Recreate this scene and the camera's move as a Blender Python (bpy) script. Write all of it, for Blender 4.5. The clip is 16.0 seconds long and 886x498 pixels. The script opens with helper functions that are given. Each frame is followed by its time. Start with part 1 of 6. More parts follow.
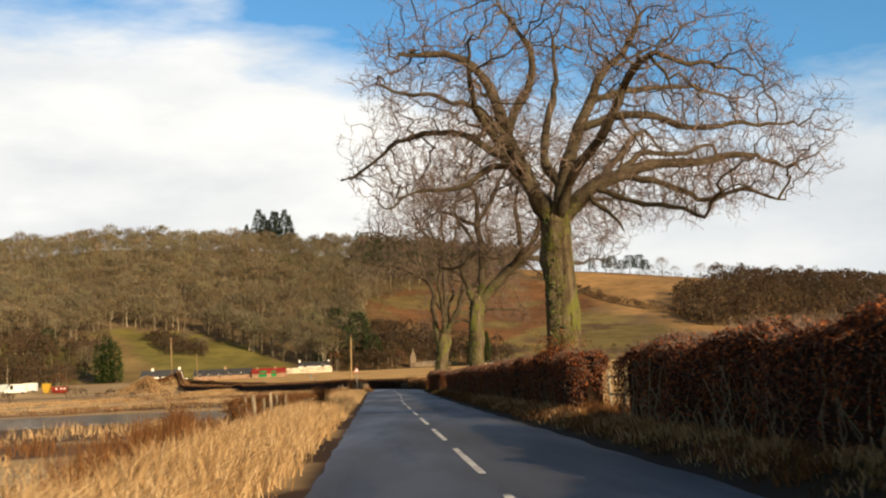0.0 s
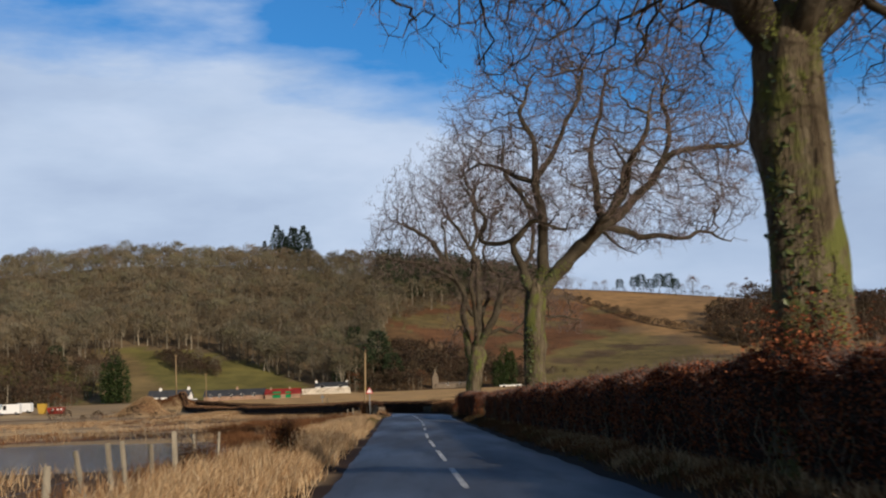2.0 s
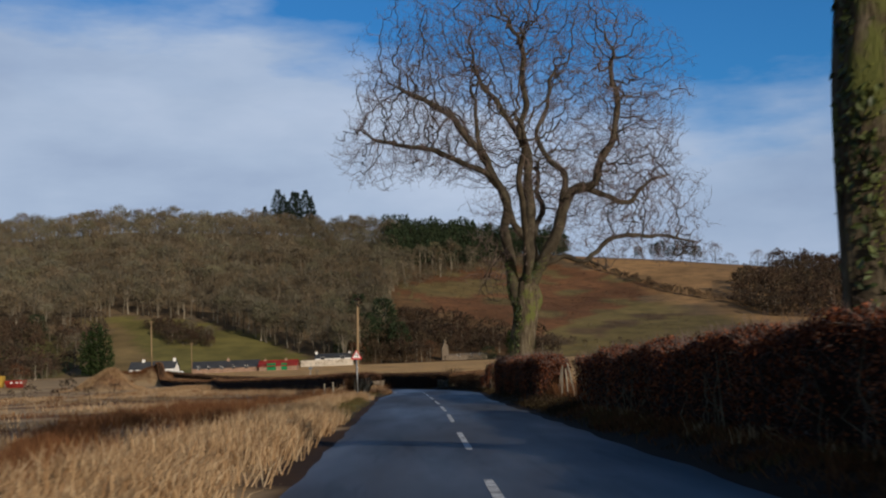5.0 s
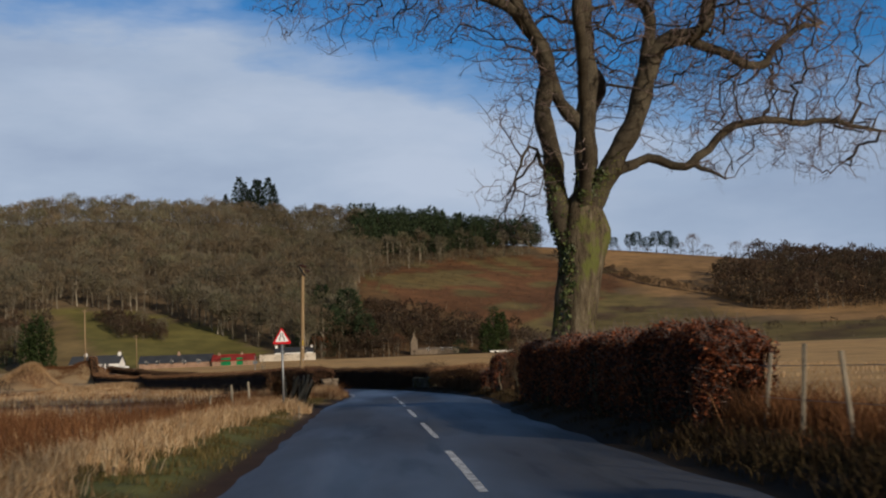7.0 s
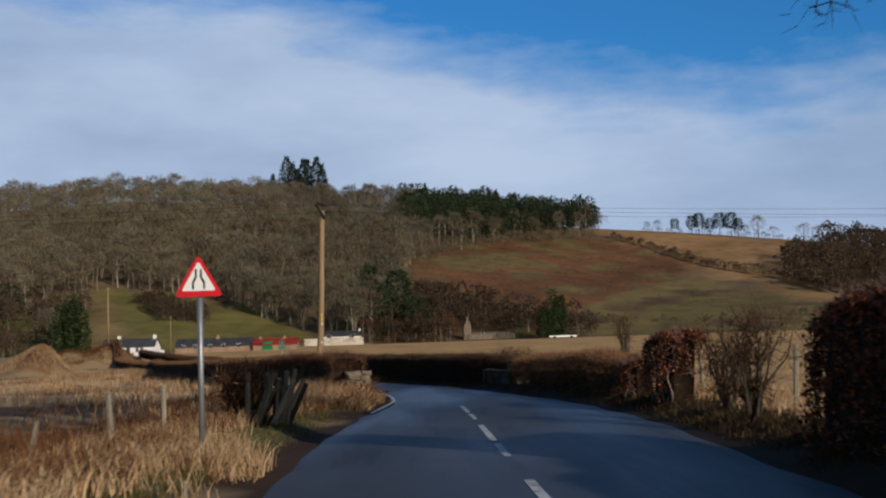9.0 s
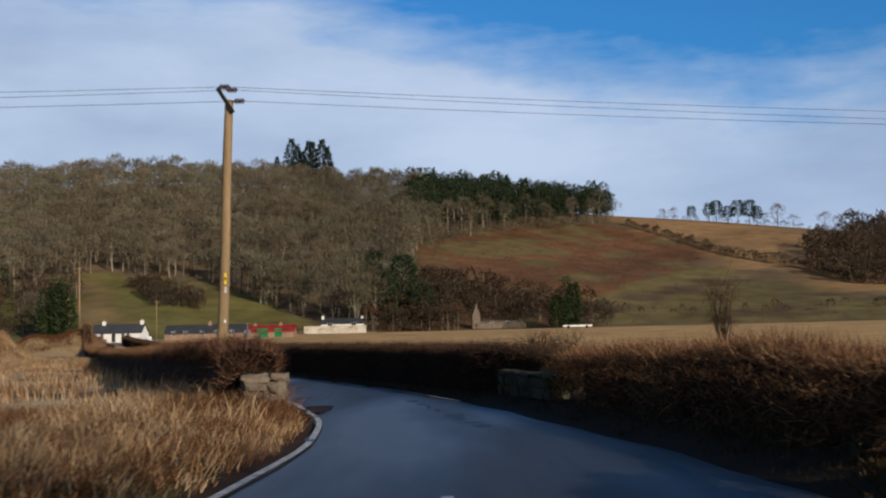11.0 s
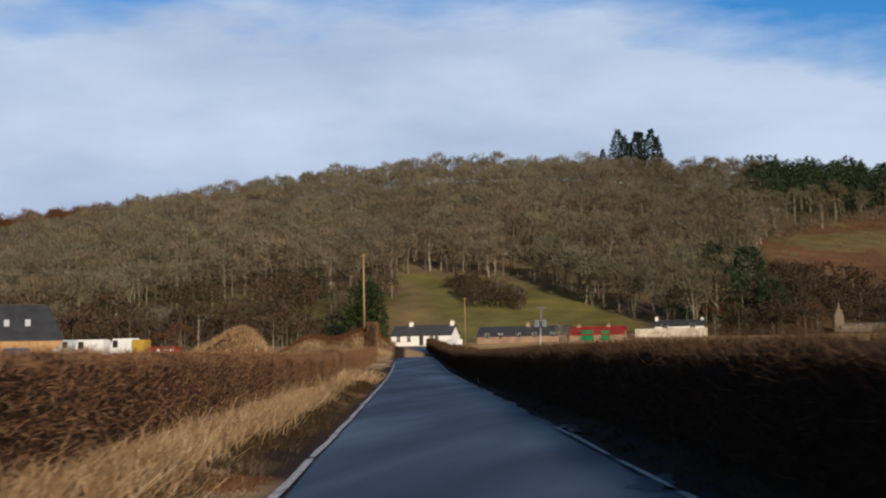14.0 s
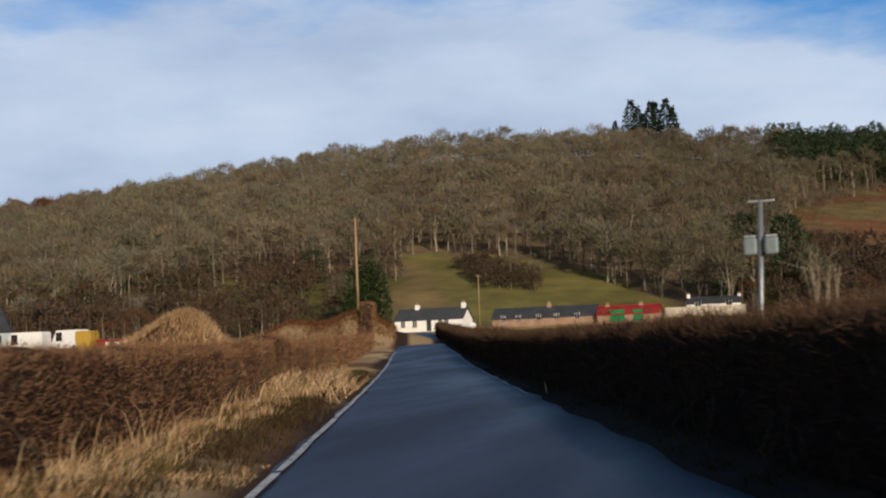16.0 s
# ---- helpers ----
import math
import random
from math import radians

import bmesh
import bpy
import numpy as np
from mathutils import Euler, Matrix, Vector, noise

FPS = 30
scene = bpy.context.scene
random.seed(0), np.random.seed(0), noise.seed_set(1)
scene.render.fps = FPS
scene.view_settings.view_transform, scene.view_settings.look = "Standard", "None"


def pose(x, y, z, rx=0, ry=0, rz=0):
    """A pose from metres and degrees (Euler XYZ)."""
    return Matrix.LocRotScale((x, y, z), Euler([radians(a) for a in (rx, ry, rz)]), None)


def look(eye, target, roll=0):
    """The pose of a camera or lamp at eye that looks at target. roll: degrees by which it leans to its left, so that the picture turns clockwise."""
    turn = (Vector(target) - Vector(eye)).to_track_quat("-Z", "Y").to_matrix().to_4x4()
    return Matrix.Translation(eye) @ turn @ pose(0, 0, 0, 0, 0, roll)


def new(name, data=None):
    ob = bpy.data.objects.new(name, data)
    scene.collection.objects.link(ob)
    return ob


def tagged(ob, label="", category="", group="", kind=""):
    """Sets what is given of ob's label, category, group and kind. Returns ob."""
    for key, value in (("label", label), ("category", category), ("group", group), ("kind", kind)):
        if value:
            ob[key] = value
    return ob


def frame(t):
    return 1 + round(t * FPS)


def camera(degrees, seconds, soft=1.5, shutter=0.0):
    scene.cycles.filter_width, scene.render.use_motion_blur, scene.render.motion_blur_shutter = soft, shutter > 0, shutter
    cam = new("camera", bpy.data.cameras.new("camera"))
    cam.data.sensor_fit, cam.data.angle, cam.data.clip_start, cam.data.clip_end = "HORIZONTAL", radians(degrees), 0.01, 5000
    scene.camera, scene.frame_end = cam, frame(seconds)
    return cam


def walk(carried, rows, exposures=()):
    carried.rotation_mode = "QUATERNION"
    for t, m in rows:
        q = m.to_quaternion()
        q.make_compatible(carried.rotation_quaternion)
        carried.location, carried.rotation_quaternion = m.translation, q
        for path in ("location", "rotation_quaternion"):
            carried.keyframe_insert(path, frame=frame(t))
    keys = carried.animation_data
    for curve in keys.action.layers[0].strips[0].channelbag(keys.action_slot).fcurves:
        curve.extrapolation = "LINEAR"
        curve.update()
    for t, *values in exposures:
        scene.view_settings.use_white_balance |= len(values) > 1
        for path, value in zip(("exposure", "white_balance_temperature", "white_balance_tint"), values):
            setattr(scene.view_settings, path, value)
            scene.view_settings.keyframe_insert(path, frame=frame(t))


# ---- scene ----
cam = camera(40.0, 16.0, soft=2.1, shutter=0.25)
PATH = [
    (0.0, (-1.362, -0.552, 1.372), (-0.7828, 9.3771, 2.4141), -2.67),
    (0.5, (-1.268, 4.859, 1.367), (-0.5629, 14.7822, 2.3858), -3.12),
    (1.0, (-1.348, 10.381, 1.369), (-0.5527, 20.2951, 2.4108), -2.47),
    (1.5, (-1.296, 16.539, 1.394), (-0.5980, 26.4515, 2.5177), -2.03),
    (2.0, (-1.039, 23.186, 1.481), (-0.6315, 33.1028, 2.7058), -2.36),
    (2.5, (-0.872, 29.244, 1.407), (-0.6472, 39.1586, 2.6944), -1.06),
    (3.0, (-1.020, 35.291, 1.480), (-0.8440, 45.2143, 2.6996), -1.97),
    (3.5, (-0.936, 41.398, 1.416), (-0.7797, 51.3304, 2.5702), -1.95),
    (4.0, (-0.924, 47.567, 1.284), (-0.7274, 57.5045, 2.3852), -1.74),
    (6.5, (-0.624, 83.400, 1.347), (-0.0597, 93.3388, 2.2949), -3.33),
    (7.0, (-0.617, 89.775, 1.289), (-0.0114, 99.7097, 2.2531), -2.31),
    (7.5, (-0.639, 96.102, 1.259), (-0.0650, 106.0379, 2.2343), -1.55),
    (8.0, (-0.650, 102.672, 1.378), (-0.1796, 112.6184, 2.2989), -1.77),
    (8.5, (-0.686, 108.411, 1.363), (-0.3474, 118.3678, 2.2220), -2.02),
    (9.0, (-0.658, 113.978, 1.390), (-0.4750, 123.9391, 2.2524), -1.95),
    (11.5, (0.252, 140.433, 1.356), (0.2966, 150.4072, 2.0669), -1.09),
    (12.0, (0.119, 146.625, 1.325), (-0.1203, 156.6017, 1.9713), -0.92),
    (12.5, (-0.358, 153.195, 1.442), (-1.1471, 163.1424, 2.0920), -0.61),
    (13.0, (-1.507, 160.621, 1.407), (-3.1666, 170.4561, 2.1285), -0.98),
    (13.5, (-3.019, 168.658, 1.379), (-5.2809, 178.3610, 2.2348), -0.94),
    (14.0, (-4.774, 176.811, 1.379), (-7.3185, 186.4422, 2.2583), -1.02),
    (14.5, (-6.908, 184.602, 1.369), (-9.5579, 194.2043, 2.2455), -1.26),
    (15.0, (-9.130, 192.056, 1.369), (-11.7864, 201.6587, 2.2254), -1.58),
    (15.5, (-11.312, 199.447, 1.382), (-13.9233, 209.0653, 2.1959), -1.82),
    (16.0, (-13.420, 206.941, 1.389), (-16.0127, 216.5681, 2.1611), -2.33),
]
walk(cam, [(t, look(eye, target, roll)) for t, eye, target, roll in PATH],
     [(0.0, 0.55, 7700, 10), (0.5, 0.35, 7050, 10), (1.0, 0.13, 6450, 10), (1.6, -0.08, 5850, 10), (2.2, -0.14, 5650, 10), (4.0, -0.4, 5500, 10), (7.2, -0.5, 5700, 10), (9.0, -0.43, 5400, 10), (12.0, -0.22, 5550, 10), (16.0, -0.17, 5750, 10)])

# ---- sky, sun ----
SUN_TO = Vector((0.545, -0.79, 0.285))
world = bpy.data.worlds.new("world")
scene.world = world
world.use_nodes = True
nt = world.node_tree
for n in list(nt.nodes):
    nt.nodes.remove(n)
sky = nt.nodes.new("ShaderNodeTexSky")
sky.sky_type, sky.sun_disc = "NISHITA", False
sky.sun_elevation, sky.sun_rotation = radians(16.5), radians(145.4)
sky.air_density, sky.dust_density, sky.ozone_density = 1.0, 0.4, 2.5
geo = nt.nodes.new("ShaderNodeTexCoord")
sep = nt.nodes.new("ShaderNodeSeparateXYZ")
nt.links.new(geo.outputs["Generated"], sep.inputs[0])


def wmath(op, a, b):
    n = nt.nodes.new("ShaderNodeMath")
    n.operation = op
    for i, v in enumerate((a, b)):
        if isinstance(v, (int, float)):
            n.inputs[i].default_value = v
        else:
            nt.links.new(v, n.inputs[i])
    return n.outputs[0]


def wnoise(scale, detail, stretch, rough=0.55):
    m = nt.nodes.new("ShaderNodeMapping")
    m.inputs["Scale"].default_value = stretch
    nt.links.new(geo.outputs["Generated"], m.inputs[0])
    n = nt.nodes.new("ShaderNodeTexNoise")
    n.inputs["Scale"].default_value, n.inputs["Detail"].default_value, n.inputs["Roughness"].default_value = scale, detail, rough
    nt.links.new(m.outputs[0], n.inputs["Vector"])
    return n.outputs["Fac"]


def wramp(v, stops):
    r = nt.nodes.new("ShaderNodeValToRGB")
    while len(r.color_ramp.elements) < len(stops):
        r.color_ramp.elements.new(0.5)
    for e, (p, c) in zip(r.color_ramp.elements, stops):
        e.position, e.color = p, (*c, 1)
    nt.links.new(v, r.inputs[0])
    return r.outputs[0]


# a bank of thin cloud low over the hills, frayed towards the top
big = wnoise(3.2, 6, (1, 1, 2.6))
fray = wnoise(7, 7, (1, 1, 4), 0.58)
side = wramp(wmath("ADD", wmath("MULTIPLY", sep.outputs[0], 0.5), 0.5), [(0.0, (0.24,) * 3), (0.2, (0.27,) * 3), (0.34, (0.29,) * 3), (0.44, (0.28,) * 3), (0.53, (0.212,) * 3), (0.7, (0.205,) * 3), (1.0, (0.24,) * 3)])
edge = wmath("ADD", wmath("MULTIPLY", wmath("SUBTRACT", big, 0.5), 0.16), wmath("MULTIPLY", wmath("SUBTRACT", fray, 0.5), 0.10))
ahead = wramp(wmath("ADD", wmath("MULTIPLY", sep.outputs[1], 0.5), 0.5), [(0.0, (0,) * 3), (0.5, (0.05,) * 3), (0.82, (1,) * 3)])
rim = wmath("SUBTRACT", wmath("MULTIPLY", wmath("ADD", wmath("ADD", edge, 0.23), side), ahead), 0.2)
depth_in = wmath("MULTIPLY", wmath("SUBTRACT", rim, sep.outputs[2]), 10.0)
cover = wramp(depth_in, [(0.0, (0.02,) * 3), (0.3, (0.45,) * 3), (0.6, (0.93,) * 3), (1.0, (0.985,) * 3)])
shade = wramp(wnoise(4.5, 5, (1, 1, 3)), [(0.3, (4.9, 5.5, 6.5)), (0.5, (6.0, 6.6, 7.4)), (0.7, (7.2, 7.6, 8.2))])
mixs = nt.nodes.new("ShaderNodeMix")
mixs.data_type = "RGBA"
nt.links.new(cover, mixs.inputs["Factor"])
deep = nt.nodes.new("ShaderNodeMix")
deep.data_type, deep.blend_type = "RGBA", "MULTIPLY"
deep.inputs["Factor"].default_value = 1.0
nt.links.new(wramp(ahead, [(0.0, (0.95, 0.74, 0.54)), (0.6, (0.5, 0.8, 1.0)), (1.0, (0.36, 0.86, 1.2))]), deep.inputs["B"])
nt.links.new(sky.outputs[0], deep.inputs["A"])
nt.links.new(deep.outputs["Result"], mixs.inputs["A"])
dull = nt.nodes.new("ShaderNodeMix")
dull.data_type, dull.blend_type = "RGBA", "MULTIPLY"
dull.inputs["Factor"].default_value = 1.0
nt.links.new(shade, dull.inputs["A"])
nt.links.new(wramp(wmath("ADD", wmath("MULTIPLY", sep.outputs[0], 0.5), 0.5), [(0.0, (1,) * 3), (0.54, (1,) * 3), (0.66, (0.84, 0.87, 0.91)), (1.0, (0.84, 0.87, 0.91))]), dull.inputs["B"])
nt.links.new(dull.outputs["Result"], mixs.inputs["B"])
bg = nt.nodes.new("ShaderNodeBackground")
bg.inputs[1].default_value = 0.1
nt.links.new(mixs.outputs["Result"], bg.inputs[0])
wout = nt.nodes.new("ShaderNodeOutputWorld")
nt.links.new(bg.outputs[0], wout.inputs[0])

sun = new("sun", bpy.data.lights.new("sun", "SUN"))
sun.data.energy, sun.data.angle, sun.data.color = 5.0, radians(0.5), (1.0, 0.80, 0.56)
sun.matrix_world = look(SUN_TO * 100, (0, 0, 0))

# ---- materials ----
def material(name, stops, scale=1.0, fine=12.0, rough=0.85, bump=0.3, island=0.0, obj=0.0, stretch=(1, 1, 1), metal=0.0, spec=0.12, rough2=None, detail=5, bump_scale=None, trans=0.0, relief=0.02, clear=0.0):
    """A surface with colour varied at two scales, by island or by object, and fine relief."""
    m = bpy.data.materials.new(name)
    m.use_nodes = True
    t = m.node_tree
    b = t.nodes["Principled BSDF"]
    g = t.nodes.new("ShaderNodeNewGeometry")
    mp = t.nodes.new("ShaderNodeMapping")
    mp.inputs["Scale"].default_value = stretch
    t.links.new(g.outputs["Position"], mp.inputs[0])

    def noise_node(s, d=detail):
        n = t.nodes.new("ShaderNodeTexNoise")
        n.inputs["Scale"].default_value, n.inputs["Detail"].default_value = s, d
        t.links.new(mp.outputs[0], n.inputs["Vector"])
        return n.outputs["Fac"]

    def mth(op, a, c):
        n = t.nodes.new("ShaderNodeMath")
        n.operation = op
        for i, v in enumerate((a, c)):
            if isinstance(v, (int, float)):
                n.inputs[i].default_value = v
            else:
                t.links.new(v, n.inputs[i])
        return n.outputs[0]

    v = mth("ADD", mth("MULTIPLY", noise_node(scale), 0.62), mth("MULTIPLY", noise_node(fine), 0.38))
    v = mth("ADD", mth("MULTIPLY", mth("SUBTRACT", v, 0.5), 1.9), 0.5)
    if island:
        v = mth("ADD", mth("MULTIPLY", v, 1 - island), mth("MULTIPLY", g.outputs["Random Per Island"], island))
    if obj:
        oi = t.nodes.new("ShaderNodeObjectInfo")
        v = mth("ADD", mth("MULTIPLY", v, 1 - obj), mth("MULTIPLY", oi.outputs["Random"], obj))
    r = t.nodes.new("ShaderNodeValToRGB")
    while len(r.color_ramp.elements) < len(stops):
        r.color_ramp.elements.new(0.5)
    for i, (e, c) in enumerate(zip(r.color_ramp.elements, stops)):
        e.position, e.color = 0.12 + 0.76 * i / max(1, len(stops) - 1), (*c, 1)
    t.links.new(v, r.inputs[0])
    t.links.new(r.outputs[0], b.inputs["Base Color"])
    b.inputs["Metallic"].default_value, b.inputs["Specular IOR Level"].default_value = metal, spec
    b.inputs["Roughness"].default_value = rough
    if rough2 is not None:
        rr = t.nodes.new("ShaderNodeMapRange")
        rr.inputs["To Min"].default_value, rr.inputs["To Max"].default_value = rough, rough2
        rr.inputs["From Min"].default_value, rr.inputs["From Max"].default_value = 0.35, 0.65
        t.links.new(noise_node(scale * 0.6 + 0.01), rr.inputs["Value"])
        t.links.new(rr.outputs[0], b.inputs["Roughness"])
    if bump:
        bn = t.nodes.new("ShaderNodeBump")
        bn.inputs["Strength"].default_value, bn.inputs["Distance"].default_value = bump, relief
        t.links.new(noise_node(bump_scale or fine * 2), bn.inputs["Height"])
        t.links.new(bn.outputs[0], b.inputs["Normal"])
    if trans:
        b.inputs["Subsurface Weight"].default_value = 0.0
        tr = t.nodes.new("ShaderNodeBsdfTranslucent")
        t.links.new(r.outputs[0], tr.inputs[0])
        mx = t.nodes.new("ShaderNodeMixShader")
        mx.inputs[0].default_value = trans
        t.links.new(b.outputs[0], mx.inputs[1])
        t.links.new(tr.outputs[0], mx.inputs[2])
        t.links.new(mx.outputs[0], t.nodes["Material Output"].inputs[0])
    if clear:
        out = t.nodes["Material Output"].inputs[0]
        mx = t.nodes.new("ShaderNodeMixShader")
        mx.inputs[0].default_value = clear
        t.links.new(out.links[0].from_socket, mx.inputs[1])
        t.links.new(t.nodes.new("ShaderNodeBsdfTransparent").outputs[0], mx.inputs[2])
        t.links.new(mx.outputs[0], out)
    return m


ASPHALT = material("asphalt", [(.031, .033, .039), (.05, .052, .058), (.074, .075, .08)], 0.35, 60, 0.40, 0.35, spec=0.5, rough2=0.72, stretch=(1.6, 0.25, 1), bump_scale=140)
PUDDLE = material("wet_patch", [(.014, .014, .014), (.03, .028, .025)], 2, 20, 0.25, 0.05, spec=0.5)
PATCH = material("tar_patch", [(.004, .004, .004), (.011, .010, .009)], 3, 40, 0.45, 0.4, spec=0.2)
MUD = material("verge_mud", [(.012, .008, .006), (.03, .02, .013), (.055, .036, .024)], 1.5, 14, 0.85, 0.8, spec=0.15)
# litter brown with the hedges' shade mixed in; the left verge reuses it
LITTER_SHADED = material("shaded_verge_litter", [(.022, .013, .007), (.055, .036, .017), (.11, .08, .035)], 0.4, 3, 0.85, 0, island=0.6, trans=0.1)
PAINT = material("road_paint", [(.06, .06, .06), (.36, .36, .36), (.66, .66, .64), (.74, .74, .72)], 6, 45, 0.6, 0.2)
GRASS_DRY = material("dry_grass", [(.22, .12, .055), (.42, .265, .13), (.6, .42, .23), (.7, .55, .35)], 0.3, 3, 0.8, 0, island=0.65, trans=0.3)
GRASS_RUST = material("rusty_stems", [(.08, .035, .015), (.17, .075, .03), (.28, .14, .06)], 0.3, 3, 0.8, 0, island=0.65, trans=0.25)
GRASS_GREEN = material("green_grass", [(.05, .042, .013), (.12, .093, .03), (.22, .162, .07)], 0.4, 3, 0.8, 0, island=0.6, trans=0.3)
BEECH = material("beech_leaf", [(.018, .006, .003), (.07, .02, .009), (.21, .066, .027), (.42, .155, .07)], 0.5, 5, 0.7, 0, island=0.75, trans=0.2)
# one thorn twig in two colours: shade painted into the first, sunlight into the second
HAW_SHADED = material("shaded_hedge_twig", [(.023, .014, .009), (.062, .036, .021), (.124, .075, .042)], 0.5, 5, 0.85, 0, island=0.75)
HAW_LIT = material("sunlit_hedge_twig", [(.05, .023, .012), (.12, .058, .028), (.205, .11, .055), (.35, .22, .12)], 0.5, 5, 0.85, 0, island=0.75)
# near-black paints the shade deep inside the hedges
CORE = material("hedge_core_shade", [(.010, .006, .004), (.03, .016, .010)], 2, 12, 0.95, 0.8)
STEM = material("pale_stem", [(.10, .08, .055), (.24, .20, .14), (.36, .31, .22)], 3, 25, 0.85, 0.5, obj=0.3)
BARK = material("tree_bark", [(.025, .019, .013), (.075, .058, .038), (.14, .115, .076), (.25, .215, .155)], 1.3, 9, 0.95, 1.0, stretch=(5, 5, 0.8), bump_scale=6, relief=0.07)
BRANCH = material("branch_bark", [(.026, .021, .015), (.064, .053, .037), (.135, .118, .085)], 1.4, 16, 0.9, 0.6)
TWIG = material("twig", [(.09, .065, .058), (.15, .113, .10), (.235, .182, .16)], 0.8, 6, 0.9, 0, island=0.5)
MOSS = material("moss", [(.06, .075, .012), (.13, .15, .03), (.22, .23, .06)], 1.5, 12, 0.95, 0.8, island=0.4)
IVY = material("ivy_leaf", [(.02, .032, .008), (.055, .075, .02), (.12, .145, .045)], 1, 8, 0.5, 0, island=0.7, spec=0.4)
WATER = material("pond_water", [(.018, .020, .020), (.028, .028, .026)], 0.2, 1, 0.12, 0.9, spec=0.6, bump_scale=7)
GALV = material("galvanised_steel", [(.22, .23, .24), (.34, .35, .36)], 6, 40, 0.45, 0.1, metal=0.6)
POLEWOOD = material("pole_wood", [(.15, .10, .055), (.27, .19, .105), (.38, .28, .16)], 0.8, 14, 0.85, 0.6, stretch=(6, 6, 0.4), bump_scale=20)
POST = material("weathered_post", [(.12, .10, .075), (.27, .235, .18), (.40, .35, .27)], 2, 22, 0.9, 0.6, stretch=(4, 4, 0.7), obj=0.3)
WIRE = material("fence_wire", [(.10, .10, .10), (.18, .18, .18)], 8, 40, 0.5, 0, metal=0.8)
# parapet stone, its colour darkened for the shaded wall face
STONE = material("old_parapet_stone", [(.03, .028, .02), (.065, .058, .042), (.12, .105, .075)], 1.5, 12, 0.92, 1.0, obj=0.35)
RED = material("sign_red", [(.50, .012, .02), (.60, .02, .03)], 3, 30, 0.4, 0)
WHITE = material("sign_white", [(.72, .72, .72), (.82, .82, .82)], 3, 30, 0.4, 0)
BLACK = material("black_plastic", [(.008, .008, .009), (.02, .02, .02)], 3, 30, 0.5, 0)
SKIP_YELLOW = material("faded_yellow_paint", [(.34, .22, .03), (.46, .3, .05)], 2, 9, 0.6, 0.1)
YELLOW = material("warning_yellow", [(.75, .50, .015), (.82, .58, .03)], 6, 30, 0.5, 0)
CERAMIC = material("insulator_brown", [(.035, .012, .012), (.07, .02, .02)], 6, 30, 0.25, 0)
RENDER_W = material("white_render", [(.66, .65, .62), (.78, .77, .74), (.82, .81, .79)], 0.6, 6, 0.85, 0.3)
RENDER_P = material("pale_stone_wall", [(.42, .36, .28), (.56, .50, .41), (.64, .58, .49)], 0.8, 5, 0.9, 0.6)
SANDST = material("sandstone", [(.20, .13, .09), (.30, .20, .14), (.38, .27, .2)], 0.7, 5, 0.9, 0.6)
SLATE = material("roof_slate", [(.028, .030, .036), (.05, .053, .06), (.075, .078, .085)], 0.5, 6, 0.6, 0.6, obj=0.3)
REDROOF = material("red_sheet_roof", [(.16, .016, .012), (.26, .03, .022), (.32, .05, .035)], 0.4, 4, 0.6, 0.4)
GREENDOOR = material("green_door_paint", [(.01, .14, .05), (.02, .22, .08)], 0.8, 5, 0.5, 0.1)
TANWOOD = material("larch_cladding", [(.30, .17, .07), (.42, .26, .12), (.5, .33, .17)], 0.8, 6, 0.8, 0.3, stretch=(3, 3, 0.3))
GLASS = material("dark_window_glass", [(.012, .014, .018), (.02, .022, .026)], 1, 4, 0.05, 0, spec=0.6)
SKYLIGHT = material("rooflight_sheet", [(.42, .46, .5), (.55, .58, .6)], 1, 4, 0.3, 0)
TRAFO = material("transformer_grey", [(.13, .16, .18), (.2, .24, .26)], 2, 12, 0.45, 0.1, metal=0.2)
VANW = material("white_car_paint", [(.70, .71, .72), (.80, .80, .80)], 1, 6, 0.25, 0)
VANG = material("pale_blue_car_paint", [(.36, .43, .47), (.45, .52, .56)], 1, 6, 0.3, 0)
VANB = material("blue_car_paint", [(.015, .08, .2), (.02, .12, .28)], 1, 6, 0.3, 0)
RUBBER = material("tyre_rubber", [(.01, .01, .01), (.025, .025, .025)], 6, 40, 0.85, 0.2)
PINE = material("pine_needles", [(.014, .022, .011), (.026, .04, .018), (.044, .06, .028)], 0.1, 0.8, 0.8, 0, island=0.6)
FIR = material("fir_needles", [(.008, .016, .009), (.016, .028, .014), (.026, .04, .02)], 0.1, 0.8, 0.8, 0, island=0.5)
CYPRESS = material("cypress_green", [(.012, .022, .007), (.026, .042, .013), (.045, .062, .02)], 0.1, 0.8, 0.8, 0, island=0.6)
WOODTWIG = material("far_wood_twigs", [(.15, .115, .08), (.225, .19, .128), (.275, .24, .163), (.33, .295, .205)], 0.075, 0.5, 0.95, 0, island=0.04, spec=0.05, trans=0.5)
WOODRUST = material("far_larch_twigs", [(.11, .05, .026), (.17, .08, .04), (.22, .12, .06)], 0.05, 0.3, 0.9, 0, island=0.2, spec=0.05, trans=0.5)
WOODTRUNK = material("far_wood_trunk", [(.06, .05, .036), (.15, .127, .092), (.33, .29, .22)], 0.08, 0.5, 0.9, 0, island=0.6)
BRACKEN_MAT = material("dead_bracken", [(.10, .05, .025), (.15, .07, .033), (.2, .1, .05)], 0.06, 0.4, 0.9, 0, island=0.3, trans=0.3, clear=0.25)
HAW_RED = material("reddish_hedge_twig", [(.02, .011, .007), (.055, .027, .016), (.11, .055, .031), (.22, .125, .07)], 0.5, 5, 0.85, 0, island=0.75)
# the parapet stone again, paled for sun on the pier; the ruins reuse it
